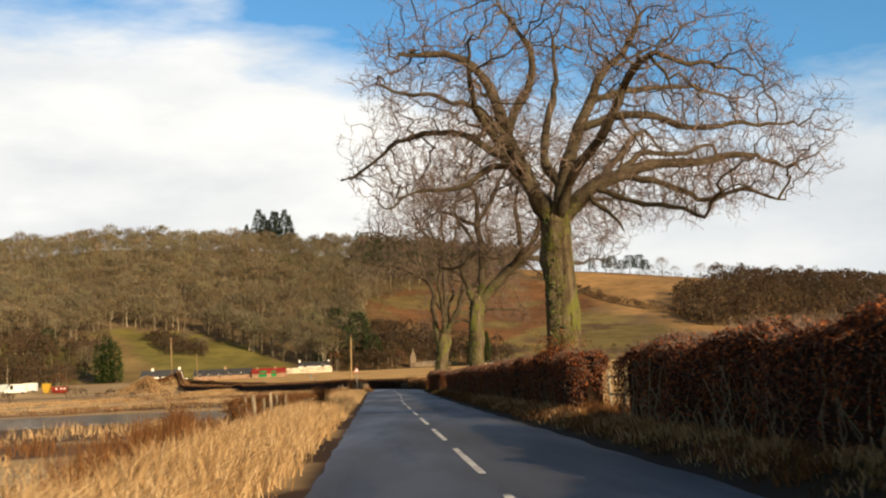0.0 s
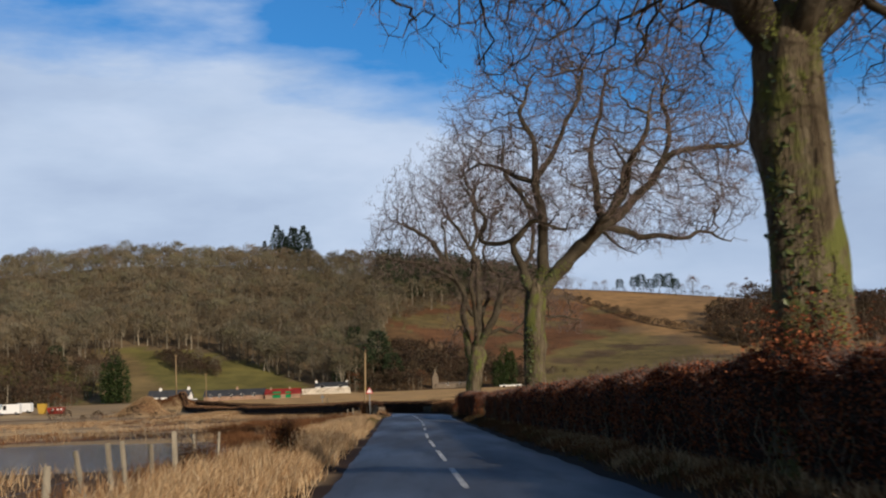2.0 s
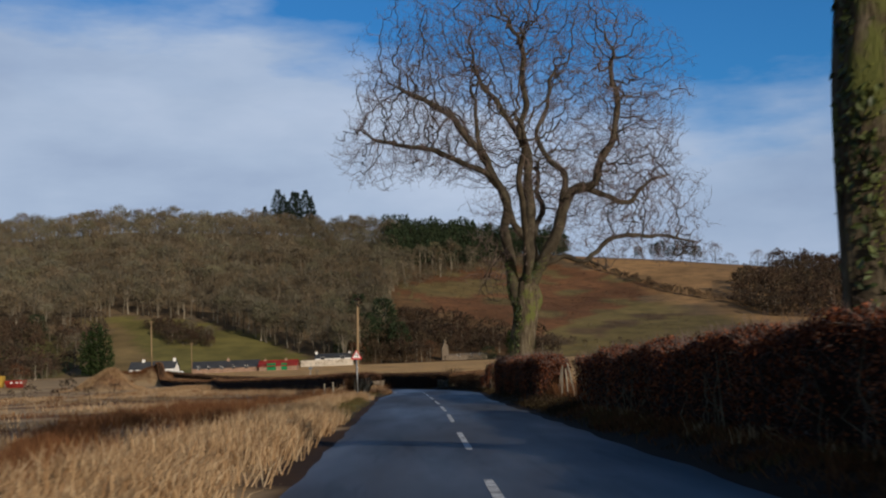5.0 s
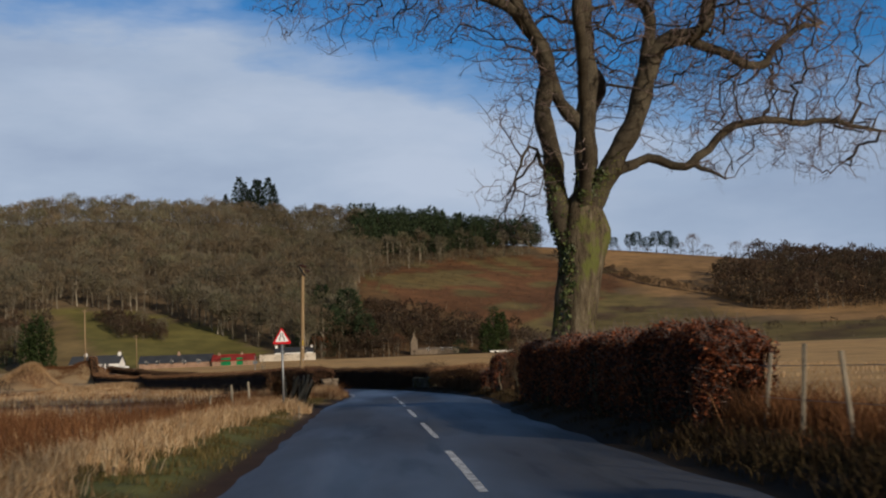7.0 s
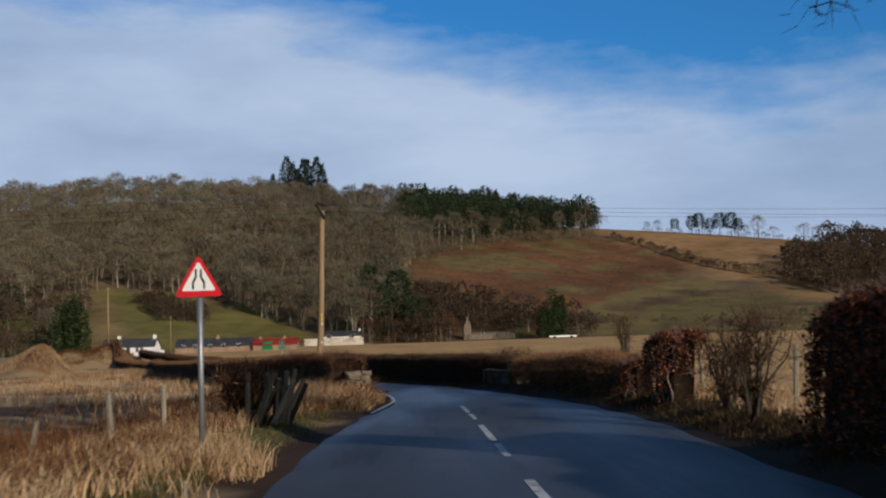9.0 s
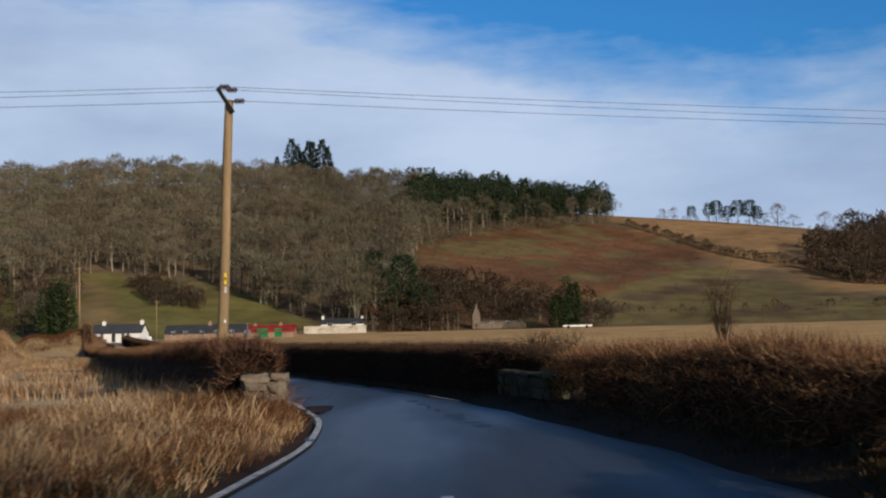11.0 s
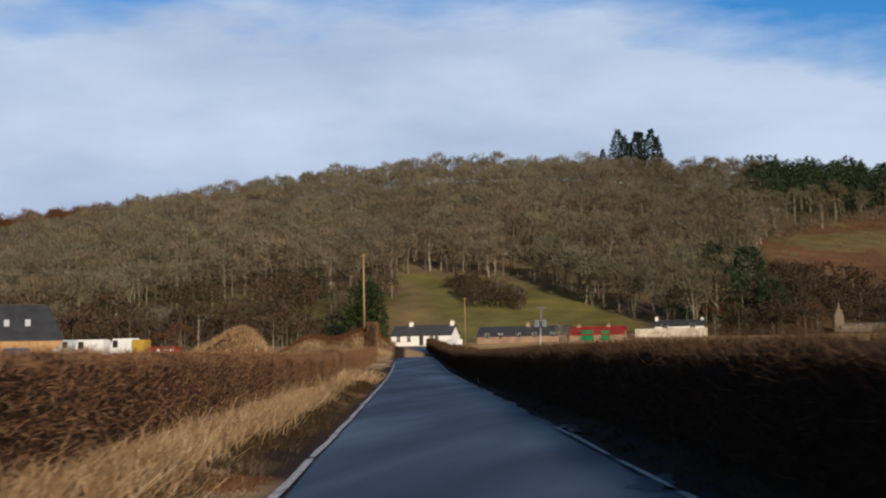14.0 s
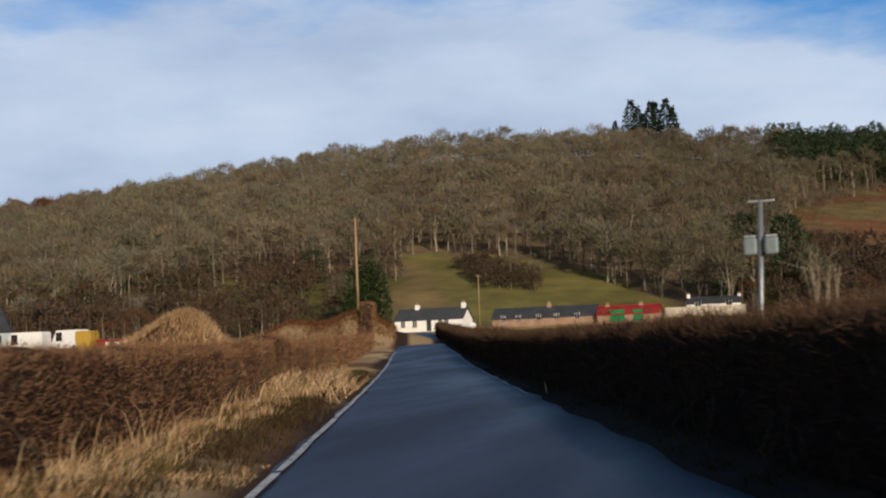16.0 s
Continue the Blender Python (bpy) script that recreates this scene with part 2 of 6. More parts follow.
LIT_STONE = material("lit_parapet_stone", [(.09, .075, .055), (.17, .135, .10), (.26, .21, .155)], 1.5, 9, 0.92, 1.0, obj=0.3, relief=0.04)
SCRUB = material("scrub_twigs", [(.07, .048, .034), (.118, .084, .058), (.165, .122, .082)], 0.08, 0.5, 0.9, 0, island=0.2, spec=0.05, trans=0.5)


def overgrow(mat, colour, size, low, high, stretch=(1, 1, 1)):
    """Lays patches of another colour, with soft ragged rims, over a material."""
    t = mat.node_tree
    b = t.nodes["Principled BSDF"]
    g = t.nodes.new("ShaderNodeNewGeometry")
    mp = t.nodes.new("ShaderNodeMapping")
    mp.inputs["Scale"].default_value = stretch
    t.links.new(g.outputs["Position"], mp.inputs[0])
    n = t.nodes.new("ShaderNodeTexNoise")
    n.inputs["Scale"].default_value, n.inputs["Detail"].default_value, n.inputs["Roughness"].default_value = size, 6, 0.62
    t.links.new(mp.outputs[0], n.inputs["Vector"])
    r = t.nodes.new("ShaderNodeMapRange")
    r.inputs["From Min"].default_value, r.inputs["From Max"].default_value = low, high
    t.links.new(n.outputs["Fac"], r.inputs["Value"])
    m = t.nodes.new("ShaderNodeMix")
    m.data_type = "RGBA"
    old = b.inputs["Base Color"].links[0].from_socket
    t.links.new(r.outputs[0], m.inputs["Factor"])
    t.links.new(old, m.inputs["A"])
    m.inputs["B"].default_value = (*colour, 1)
    t.links.new(m.outputs["Result"], b.inputs["Base Color"])


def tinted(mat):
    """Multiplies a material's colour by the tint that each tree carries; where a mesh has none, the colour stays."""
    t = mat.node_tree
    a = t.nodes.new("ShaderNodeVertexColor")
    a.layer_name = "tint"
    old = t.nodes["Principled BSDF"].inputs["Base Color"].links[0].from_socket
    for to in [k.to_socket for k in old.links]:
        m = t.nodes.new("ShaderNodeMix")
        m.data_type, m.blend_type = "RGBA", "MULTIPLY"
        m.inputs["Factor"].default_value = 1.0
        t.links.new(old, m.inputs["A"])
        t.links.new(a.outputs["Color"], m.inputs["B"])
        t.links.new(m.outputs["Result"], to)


overgrow(BARK, (.115, .125, .036), 1.3, 0.52, 0.6, (1, 1, 0.7))
overgrow(ASPHALT, (.024, .026, .03), 0.9, 0.54, 0.6, (1.5, 0.13, 1))
overgrow(ASPHALT, (.07, .072, .077), 0.6, 0.58, 0.66, (1.2, 0.2, 1))
overgrow(STONE, (.05, .06, .018), 2.0, 0.52, 0.6)
overgrow(STONE, (.3, .3, .27), 5.0, 0.66, 0.7)
overgrow(BARK, (.02, .015, .011), 2.6, 0.6, 0.68, (2, 2, 0.5))


def wetter(mat, y0, y1, dark, rough):
    """Makes a road darker and glossier from one place along it to another, where it lies wet."""
    t = mat.node_tree
    b = t.nodes["Principled BSDF"]
    g = t.nodes.new("ShaderNodeNewGeometry")
    p = t.nodes.new("ShaderNodeSeparateXYZ")
    t.links.new(g.outputs["Position"], p.inputs[0])
    r = t.nodes.new("ShaderNodeMapRange")
    r.inputs["From Min"].default_value, r.inputs["From Max"].default_value = y0, y1
    t.links.new(p.outputs[1], r.inputs["Value"])
    for socket, value, kind in ((b.inputs["Base Color"], (dark, dark, dark * 1.05, 1), "RGBA"), (b.inputs["Roughness"], rough, "FLOAT")):
        old = socket.links[0].from_socket
        m = t.nodes.new("ShaderNodeMix")
        m.data_type = "RGBA"
        m.blend_type = "MULTIPLY"
        t.links.new(r.outputs[0], m.inputs["Factor"])
        t.links.new(old, m.inputs["A"])
        m.inputs["B"].default_value = value if kind == "RGBA" else (value, value, value, 1)
        t.links.new(m.outputs["Result"], socket)


wetter(ASPHALT, 138, 152, 0.45, 0.86)
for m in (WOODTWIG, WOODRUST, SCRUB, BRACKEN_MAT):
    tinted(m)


# ---- mesh helpers ----
def fast_mesh(name, verts, faces, mat, smooth_it=False):
    """A mesh from arrays of vertices and of faces that all have the same number of corners."""
    verts, faces = np.asarray(verts, np.float32).reshape(-1, 3), np.asarray(faces, np.int32)
    me = bpy.data.meshes.new(name)
    k = faces.shape[1]
    me.vertices.add(len(verts))
    me.vertices.foreach_set("co", verts.ravel())
    me.loops.add(faces.size)
    me.loops.foreach_set("vertex_index", faces.ravel())
    me.polygons.add(len(faces))
    me.polygons.foreach_set("loop_start", np.arange(0, faces.size, k, dtype=np.int32))
    me.polygons.foreach_set("use_smooth", np.full(len(faces), smooth_it))
    me.update(calc_edges=True)
    me.materials.append(mat)
    return me


def adopt(ob, parent):
    if parent is not None:
        ob.parent = parent
    return ob


def part_arrays(name, verts, faces, mat, parent=None, label="", smooth_it=False):
    return tagged(adopt(new(name, fast_mesh(name, verts, faces, mat, smooth_it)), parent), label)


def part(name, bm, mat, parent=None, label="", smooth_it=False):
    me = bpy.data.meshes.new(name)
    if smooth_it:
        for f in bm.faces:
            f.smooth = True
    bm.to_mesh(me)
    bm.free()
    me.materials.append(mat)
    return tagged(adopt(new(name, me), parent), label)


def thing(name, label, category, at=(0, 0, 0), group="", kind=""):
    ob = new(name)
    ob.location = at
    ob.empty_display_size = 0.2
    return tagged(ob, label, category, group, kind)


def block(x0, x1, y0, y1, z0, z1, bevel=0.0, bm=None):
    bm = bm or bmesh.new()
    made = bmesh.ops.create_cube(bm, size=1)["verts"]
    for v in made:
        v.co = Vector(((x0 + x1) / 2 + v.co.x * (x1 - x0), (y0 + y1) / 2 + v.co.y * (y1 - y0), (z0 + z1) / 2 + v.co.z * (z1 - z0)))
    if bevel:
        es = list({e for v in made for e in v.link_edges})
        bmesh.ops.bevel(bm, geom=es, offset=bevel, segments=2, affect="EDGES", profile=0.6)
    return bm


def rod(p0, p1, r0, r1, sides=10, bm=None):
    bm = bm or bmesh.new()
    p0, p1 = Vector(p0), Vector(p1)
    turn = (p1 - p0).to_track_quat("Z", "Y").to_matrix().to_4x4()
    m = Matrix.Translation((p0 + p1) / 2) @ turn
    bmesh.ops.create_cone(bm, cap_ends=True, segments=sides, radius1=r0, radius2=r1, depth=(p1 - p0).length, matrix=m)
    return bm


def prism(outline, thickness, m, bm=None):
    """An outline in its own x, y plane given a thickness along z, at the pose m."""
    bm = bm or bmesh.new()
    low = [bm.verts.new(m @ Vector((x, y, -thickness / 2))) for x, y in outline]
    top = [bm.verts.new(m @ Vector((x, y, thickness / 2))) for x, y in outline]
    bm.faces.new(low[::-1])
    bm.faces.new(top)
    for i in range(len(low)):
        j = (i + 1) % len(low)
        bm.faces.new((low[i], low[j], top[j], top[i]))
    return bm


def tubes(paths, radii, sides):
    """Quads of tubes along many paths, ring by ring."""
    allv, allf, base = [], [], 0
    ang = np.arange(sides) * 2 * np.pi / sides
    ca, sa = np.cos(ang), np.sin(ang)
    idx = np.arange(sides)
    for p, r in zip(paths, radii):
        p = np.asarray(p, float)
        d = np.gradient(p, axis=0)
        d /= np.linalg.norm(d, axis=1)[:, None] + 1e-9
        ref = np.array([0.31, 0.95, 0.05]) if abs(d[0, 1]) < 0.9 else np.array([1.0, 0, 0])
        u = np.cross(d, ref)
        u /= np.linalg.norm(u, axis=1)[:, None] + 1e-9
        w = np.cross(d, u)
        ring = p[:, None] + np.asarray(r)[:, None, None] * (u[:, None] * ca[None, :, None] + w[:, None] * sa[None, :, None])
        allv.append(ring.reshape(-1, 3))
        n = len(p)
        a = base + (np.arange(n - 1)[:, None] * sides + idx[None])
        b = base + (np.arange(n - 1)[:, None] * sides + (idx[None] + 1) % sides)
        allf.append(np.stack([a, b, b + sides, a + sides], -1).reshape(-1, 4))
        base += n * sides
    return np.concatenate(allv), np.concatenate(allf)


def flat_slivers(p, d, length, width, rng):
    """Thin single triangles, for twigs seen from far off."""
    n = len(p)
    d = d / (np.linalg.norm(d, axis=1)[:, None] + 1e-9)
    u = np.cross(d, rng.normal(size=(n, 3)))
    u /= np.linalg.norm(u, axis=1)[:, None] + 1e-9
    length, width = np.broadcast_to(length, n)[:, None], np.broadcast_to(width, n)[:, None]
    v = np.stack([p + u * width, p - u * width, p + d * length], 1)
    return v.reshape(-1, 3), np.arange(n * 3).reshape(-1, 3)


def blades(p, tall, lean, width, rng, wind=(0, 0)):
    """Grass blades: narrow bent strips standing at points p."""
    n = len(p)
    a = rng.uniform(0, 2 * np.pi, n)
    side = np.stack([np.cos(a), np.sin(a), np.zeros(n)], 1)
    tall, width, lean = (np.broadcast_to(q, n)[:, None] for q in (tall, width, lean))
    b = rng.uniform(0, 2 * np.pi, n)
    out = np.stack([np.cos(b) + wind[0], np.sin(b) + wind[1], np.zeros(n)], 1) * lean * tall
    up = np.array([0, 0, 1.0])
    mid = p + up * tall * 0.6 + out * 0.35
    tip = p + up * tall * (1 - 0.25 * np.minimum(lean, 1.5)) + out
    v = np.stack([p + side * width, p - side * width, mid + side * width * 0.7, mid - side * width * 0.7, tip], 1)
    f = np.array([(0, 1, 3), (0, 3, 2), (2, 3, 4)])
    return v.reshape(-1, 3), (np.arange(n)[:, None, None] * 5 + f[None]).reshape(-1, 3)


def leaves(p, size, rng, normal=None, spread=1.0):
    """Small pointed leaves, each two folded triangles, turned at random about a main facing."""
    n = len(p)
    nn = rng.normal(size=(n, 3)) * spread + (0 if normal is None else normal)
    nn /= np.linalg.norm(nn, axis=1)[:, None] + 1e-9
    u = np.cross(nn, rng.normal(size=(n, 3)))
    u /= np.linalg.norm(u, axis=1)[:, None] + 1e-9
    w = np.cross(nn, u)
    s = np.broadcast_to(size, n)[:, None] * rng.uniform(0.6, 1.3, (n, 1))
    v = np.stack([p - u * s, p + w * s * 0.55 + nn * s * 0.2, p + u * s, p - w * s * 0.55 + nn * s * 0.2], 1)
    f = np.array([(0, 1, 2), (0, 2, 3)])
    return v.reshape(-1, 3), (np.arange(n)[:, None, None] * 4 + f[None]).reshape(-1, 3)


def merge(*pairs):
    vs, fs, base = [], [], 0
    for v, f in pairs:
        vs.append(v)
        fs.append(f + base)
        base += len(v)
    return np.concatenate(vs), np.concatenate(fs)


MOUNDS = ((-56, 288, 4.3, 5, 3.5), (-58, 327, 9.5, 8, 2.9), (-33, 240, 7, 5, 0.4), (-97, 336, 15, 9, 0.8))

def smooth(a, b, v):
    s = np.clip((v - a) / (b - a), 0, 1)
    return s * s * (3 - 2 * s)


ROAD_Y = np.array([-80, 60, 125, 136, 146, 151, 157, 160.5, 165.5, 170.5, 178, 186, 202, 230, 258, 400.])
ROAD_L = np.array([-2.4, -2.4, -2.5, -2.6, -2.1, -1.75, -2.0, -2.6, -3.5, -4.8, -6.75, -9.1, -13.8, -22.1, -30.4, -72.7])
ROAD_R = np.array([2.7, 2.8, 3.3, 3.9, 3.7, 3.1, 2.2, 1.7, .7, -.38, -2.32, -4.55, -9.1, -17.2, -25.5, -67.8])
way = np.arange(-80, 401, 1.0)
bell = np.exp(-np.linspace(-2.5, 2.5, 9) ** 2 / 2)
bell /= bell.sum()
ROAD_L, ROAD_R = (np.convolve(np.pad(np.interp(way, ROAD_Y, e), 4, mode="edge"), bell, "valid") for e in (ROAD_L, ROAD_R))
ROAD_Y = way
CREST_X = np.array([-700, -450, -390, -325, -250, -170, -90, -46, 0, 50, 85, 110, 150, 210, 264, 400, 900.])
CREST_Z = np.array([60, 74, 76, 81, 89.5, 94, 90.5, 85.5, 81, 76, 71, 69, 66, 60, 55, 50, 40.])
FOOT_X = np.array([-700, -300, -170, -110, 0, 80, 160, 300, 900.])
FOOT_Y = np.array([430, 440, 470, 480, 515, 520, 500, 470, 450.])


def gaps(x, y):
    """Signed distances beyond the road's two edges (negative on the road)."""
    return np.interp(y, ROAD_Y, ROAD_L) - x, x - np.interp(y, ROAD_Y, ROAD_R)


def valley(y):
    return 5.6 * smooth(235, 560, y)


def height(x, y):
    """The ground's height: flat valley floor, banks beside the road, the wooded hill behind."""
    x, y = np.asarray(x, float), np.asarray(y, float)
    left, right = gaps(x, y)
    base = valley(y)
    near = 1 - smooth(200, 300, y)
    z = base - 0.05
    z = z + 0.17 * smooth(0.1, 0.9, left) - 0.42 * smooth(2.2, 4.6, left) * (0.25 + 0.75 * (1 - smooth(135, 160, y))) * near
    z = z + 0.22 * smooth(0.1, 1.1, right) + 0.1 * smooth(3, 12, right)
    shore = -(x + 6.2) - 0.16 * np.clip(y - 74, 0, None) - 0.08 * np.clip(60 - y, 0, None) + 0.35 * np.sin(y * 0.7) + 0.25 * np.sin(y * 1.9)
    pond = smooth(62, 66, y + 0.05 * (x + 12)) * (1 - smooth(92.5, 97, y + 0.75 * (x + 12) * (x > -24) - 9.0 * (x <= -24))) * smooth(0.2, 2.2, shore) * (1 - smooth(55, 70, -x))
    z = z - 0.4 * pond
    crest, foot = np.interp(x, CREST_X, CREST_Z), np.interp(x, FOOT_X, FOOT_Y)
    s = np.clip((y - foot) / (800 - foot), 0, None)
    hill = np.where(s < 1, np.clip(s, 0, 1) ** 1.15, 1 - 0.25 * (s - 1))
    z = np.where(s > 0, base + (crest - base) * np.maximum(hill, 0.05 * (s > 1)), z)
    z = z + 3.0 * np.sin(x / 47 + y / 80) * smooth(0.05, 0.4, s) * (1 - smooth(0.75, 1, s))
    for mx, my, rx, ry, mz in MOUNDS:
        z = z + mz * (1 + 0.16 * np.sin(x / 1.3 + np.sin(y / 2)) + 0.12 * np.sin(x / 2.9 - y / 3.7 + 2)) * np.exp(-(((x - mx) / rx) ** 2 + ((y - my) / ry) ** 2) ** 1.6)
    return z

# ---- ground ----
def inside(poly, x, y):
    """Whether points lie in a polygon of the plan."""
    res = np.zeros(np.shape(x), bool)
    for (x0, y0), (x1, y1) in zip(poly, poly[1:] + poly[:1]):
        cross = ((y0 > y) != (y1 > y)) & (x < (x1 - x0) * (y - y0) / (y1 - y0 + 1e-9) + x0)
        res ^= cross
    return res


GREEN_FIELD = [(-128, 604), (-104, 589), (-86, 591), (-61, 565), (-42, 536), (-40, 500), (-86, 455), (-118, 470), (-116, 510)]
GREEN_LEFT = [(-170, 500), (-170, 532), (-150, 538), (-130, 541), (-119, 510), (-122, 480)]
BRACKEN = [(-10, 705), (40, 748), (86, 775), (112, 752), (127, 725), (118, 663), (78, 608), (54, 560), (30, 590), (0, 640)]
OLIVE_PATCH = [(4, 648), (30, 646), (60, 690), (40, 705), (10, 680)]
LOWER_GREEN = [(48, 520), (57, 570), (78, 608), (118, 663), (135, 655), (146, 600), (160, 560), (420, 480), (420, 440), (60, 495)]
UPPER_TAN = [(90, 800), (104, 778), (127, 725), (136, 660), (150, 610), (170, 560), (420, 500), (700, 500), (700, 1400), (90, 1400)]
HEATH_EDGE = [(-20, 545), (-12, 590), (-8, 640), (-2, 700), (0, 640), (30, 590), (54, 560), (50, 505), (-15, 505)]


def wave(x, y, a, b):
    return np.sin(x / a + 1.3 * np.sin(y / b)) * np.cos(y / a * 0.83 + np.sin(x / b * 1.1))


def land_colour(x, y):
    """The ground cover's colour: marsh grass, stubble, leaf litter, pasture, bracken; the right verge has shade painted
    in.
    """
    wx, wy = x + 3 * wave(x, y, 9, 5), y + 4 * wave(y, x, 11, 6)
    c = np.empty(np.shape(x) + (3,))
    c[...] = (.42, .295, .155)
    bands = wave(x * 0.25, y, 3.1, 7)
    marsh = (bands > 0.42) & (x < -7) & (y < 330)
    c[marsh] = (.19, .11, .06)
    c[(bands < -0.55) & (x < -7) & (y < 330)] = (.50, .38, .22)
    c[(x < -7) & (wy > 44) & (wy < 67)] = (.13, .085, .05)
    left, right = gaps(x, y)
    foot = np.interp(x, FOOT_X, FOOT_Y)
    c[(right > 2.5) & (y < 500) & (wy < foot + 4)] = (.55, .345, .14)
    foot = np.interp(x, FOOT_X, FOOT_Y)
    hill = wy > foot + 4
    c[hill] = (.15, .108, .062)
    c[hill & (x < -118) & (wy < 560)] = (.13, .11, .04)
    for poly, col in ((HEATH_EDGE, (.14, .085, .04)), (UPPER_TAN, (.31, .19, .085)), (BRACKEN, (.155, .078, .036)), (OLIVE_PATCH, (.155, .115, .045)), (LOWER_GREEN, (.165, .13, .05)),
                      (GREEN_LEFT, (.115, .11, .032)), (GREEN_FIELD, (.165, .145, .044))):
        c[inside(poly, wx, wy)] = col
    c[inside(GREEN_FIELD, wx, wy) & (x + 0.4 * (y - 540) < -104)] = (.2, .145, .062)
    rough = 0.5 + 0.5 * wave(x, y, 17, 9)
    olive = hill & inside(BRACKEN, wx, wy) & (wave(x, y, 8, 13) > 0.35)
    c[olive] = (.15, .115, .048)
    c[hill & inside(LOWER_GREEN, wx, wy) & (wave(x, y, 11, 6) > 0.5)] = (.115, .08, .042)
    c[hill] *= (0.8 + 0.4 * rough[hill])[:, None]
    c[(left < 0.55 + 0.4 * wave(x, y, 2, 3)) & (left > -1) & (y < 420)] = (.05, .03, .018)
    # hedge shade painted on the ground at the road's right edge
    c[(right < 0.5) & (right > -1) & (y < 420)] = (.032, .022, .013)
    c[(left > 0.6) & (left < 2.0) & (y > 95) & (y < 148)] = (.15, .15, .045)
    # the same painted shade, carried on to the hedge foot
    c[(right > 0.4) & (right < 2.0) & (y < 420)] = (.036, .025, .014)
    return c


def steps(*runs):
    return np.unique(np.concatenate([np.arange(a, b, s) for a, b, s in runs]).round(3))


gx = steps((-1400, -120, 22), (-120, -32, 3), (-32, -9, 0.8), (-9, 9, 0.5), (9, 30, 2), (30, 120, 5), (120, 1400, 20))
gy = steps((-300, -60, 24), (-60, 0, 6), (0, 275, 1.8), (275, 480, 4), (480, 860, 7), (860, 2200, 45))
GX, GY = np.meshgrid(gx, gy)
# the fine rows of the sheet follow the road round its bend
bend = (np.interp(GY, ROAD_Y, ROAD_L) + np.interp(GY, ROAD_Y, ROAD_R)) / 2 * (1 - smooth(400, 480, GY))
GX = GX + bend * (1 - np.clip((np.abs(GX) - 30) / 130, 0, 1))
GZ = height(GX, GY)
bumps = 0.035 * wave(GX, GY, 0.9, 0.7) + 0.05 * wave(GX, GY, 2.7, 1.9)
gl, gr = gaps(GX, GY)
GZ += bumps * smooth(0.4, 1.4, np.maximum(gl, gr)) * (GY < 330)
ny, nx = GX.shape
ii = np.arange(ny * nx).reshape(ny, nx)
gf = np.stack([ii[:-1, :-1], ii[:-1, 1:], ii[1:, 1:], ii[1:, :-1]], -1).reshape(-1, 4)

LAND = material("land_cover", [(.55, .55, .55), (.95, .95, .95), (1.35, 1.3, 1.2)], 0.12, 2.2, 0.95, 0.6, spec=0.1, bump_scale=6)
lt = LAND.node_tree
attr = lt.nodes.new("ShaderNodeVertexColor")
attr.layer_name = "cover"
mul = lt.nodes.new("ShaderNodeMix")
mul.data_type, mul.blend_type = "RGBA", "MULTIPLY"
mul.inputs["Factor"].default_value = 1.0
lp = lt.nodes["Principled BSDF"]
ramp_out = lp.inputs["Base Color"].links[0].from_socket
lt.links.new(attr.outputs[0], mul.inputs["A"])
lt.links.new(ramp_out, mul.inputs["B"])
lt.links.new(mul.outputs["Result"], lp.inputs["Base Color"])

gm = fast_mesh("ground", np.stack([GX, GY, GZ], -1), gf, LAND, True)
layer = gm.color_attributes.new("cover", "FLOAT_COLOR", "POINT")
lc = land_colour(GX, GY).reshape(-1, 3)
layer.data.foreach_set("color", np.concatenate([lc, np.ones((len(lc), 1))], 1).astype(np.float32).ravel())
ground = tagged(new("ground", gm), "valley floor of dry winter grass rising to a hill", "ground", kind="structure")

# pond
WATER_Z = -0.45
bm = bmesh.new()
ring = [(-6.4, 52), (-6.2, 76), (-8.8, 90), (-11, 98), (-24, 106), (-70, 108), (-75, 75), (-70, 50), (-30, 50)]
bm.faces.new([bm.verts.new((x - 0, y, WATER_Z)) for x, y in ring])
pond = tagged(part("water", bm, WATER), "still grey pond water between reedy banks", "pond", kind="structure")

# road
ry = np.arange(-60, 400.01, 1.0)
rl, rr = np.interp(ry, ROAD_Y, ROAD_L), np.interp(ry, ROAD_Y, ROAD_R)
rl = rl + 0.05 * np.sin(ry * 1.7) + 0.04 * np.sin(ry * 0.63 + 2)
rr = rr + 0.07 * np.sin(ry * 1.3 + 1) + 0.05 * np.sin(ry * 0.51)
s = np.linspace(0, 1, 9)
RX = rl[:, None] + (rr - rl)[:, None] * s[None]
RY = np.repeat(ry[:, None], 9, 1)


def road_z(x, y):
    l, r = np.interp(y, ROAD_Y, ROAD_L), np.interp(y, ROAD_Y, ROAD_R)
    k = np.clip((x - l) / (r - l), 0, 1)
    return valley(y) + 0.012 + 0.09 * smooth(200, 270, y) + 0.22 * smooth(266, 292, y) + 0.055 * (4 * k * (1 - k)) - 0.02


RZ = road_z(RX, RY)
RZ[:, 0] -= 0.05
RZ[:, -1] -= 0.05
ri = np.arange(RX.size).reshape(RX.shape)
road = part_arrays("road", np.stack([RX, RY, RZ], -1), np.stack([ri[:-1, :-1], ri[:-1, 1:], ri[1:, 1:], ri[1:, :-1]], -1).reshape(-1, 4), ASPHALT, smooth_it=True)
tagged(road, "worn dark asphalt country lane, damp in places", "road", kind="structure")
rng = np.random.default_rng(5)


def centre(y):
    return np.interp(y, [-60, 70, 100, 112, 140, 150], [0, 0, 0.42, 0.46, 0.34, 0.2])


def strip(name, ya, yb, xa, half, mat, label, n=None):
    """A painted strip that lies on the road along x = xa(y)."""
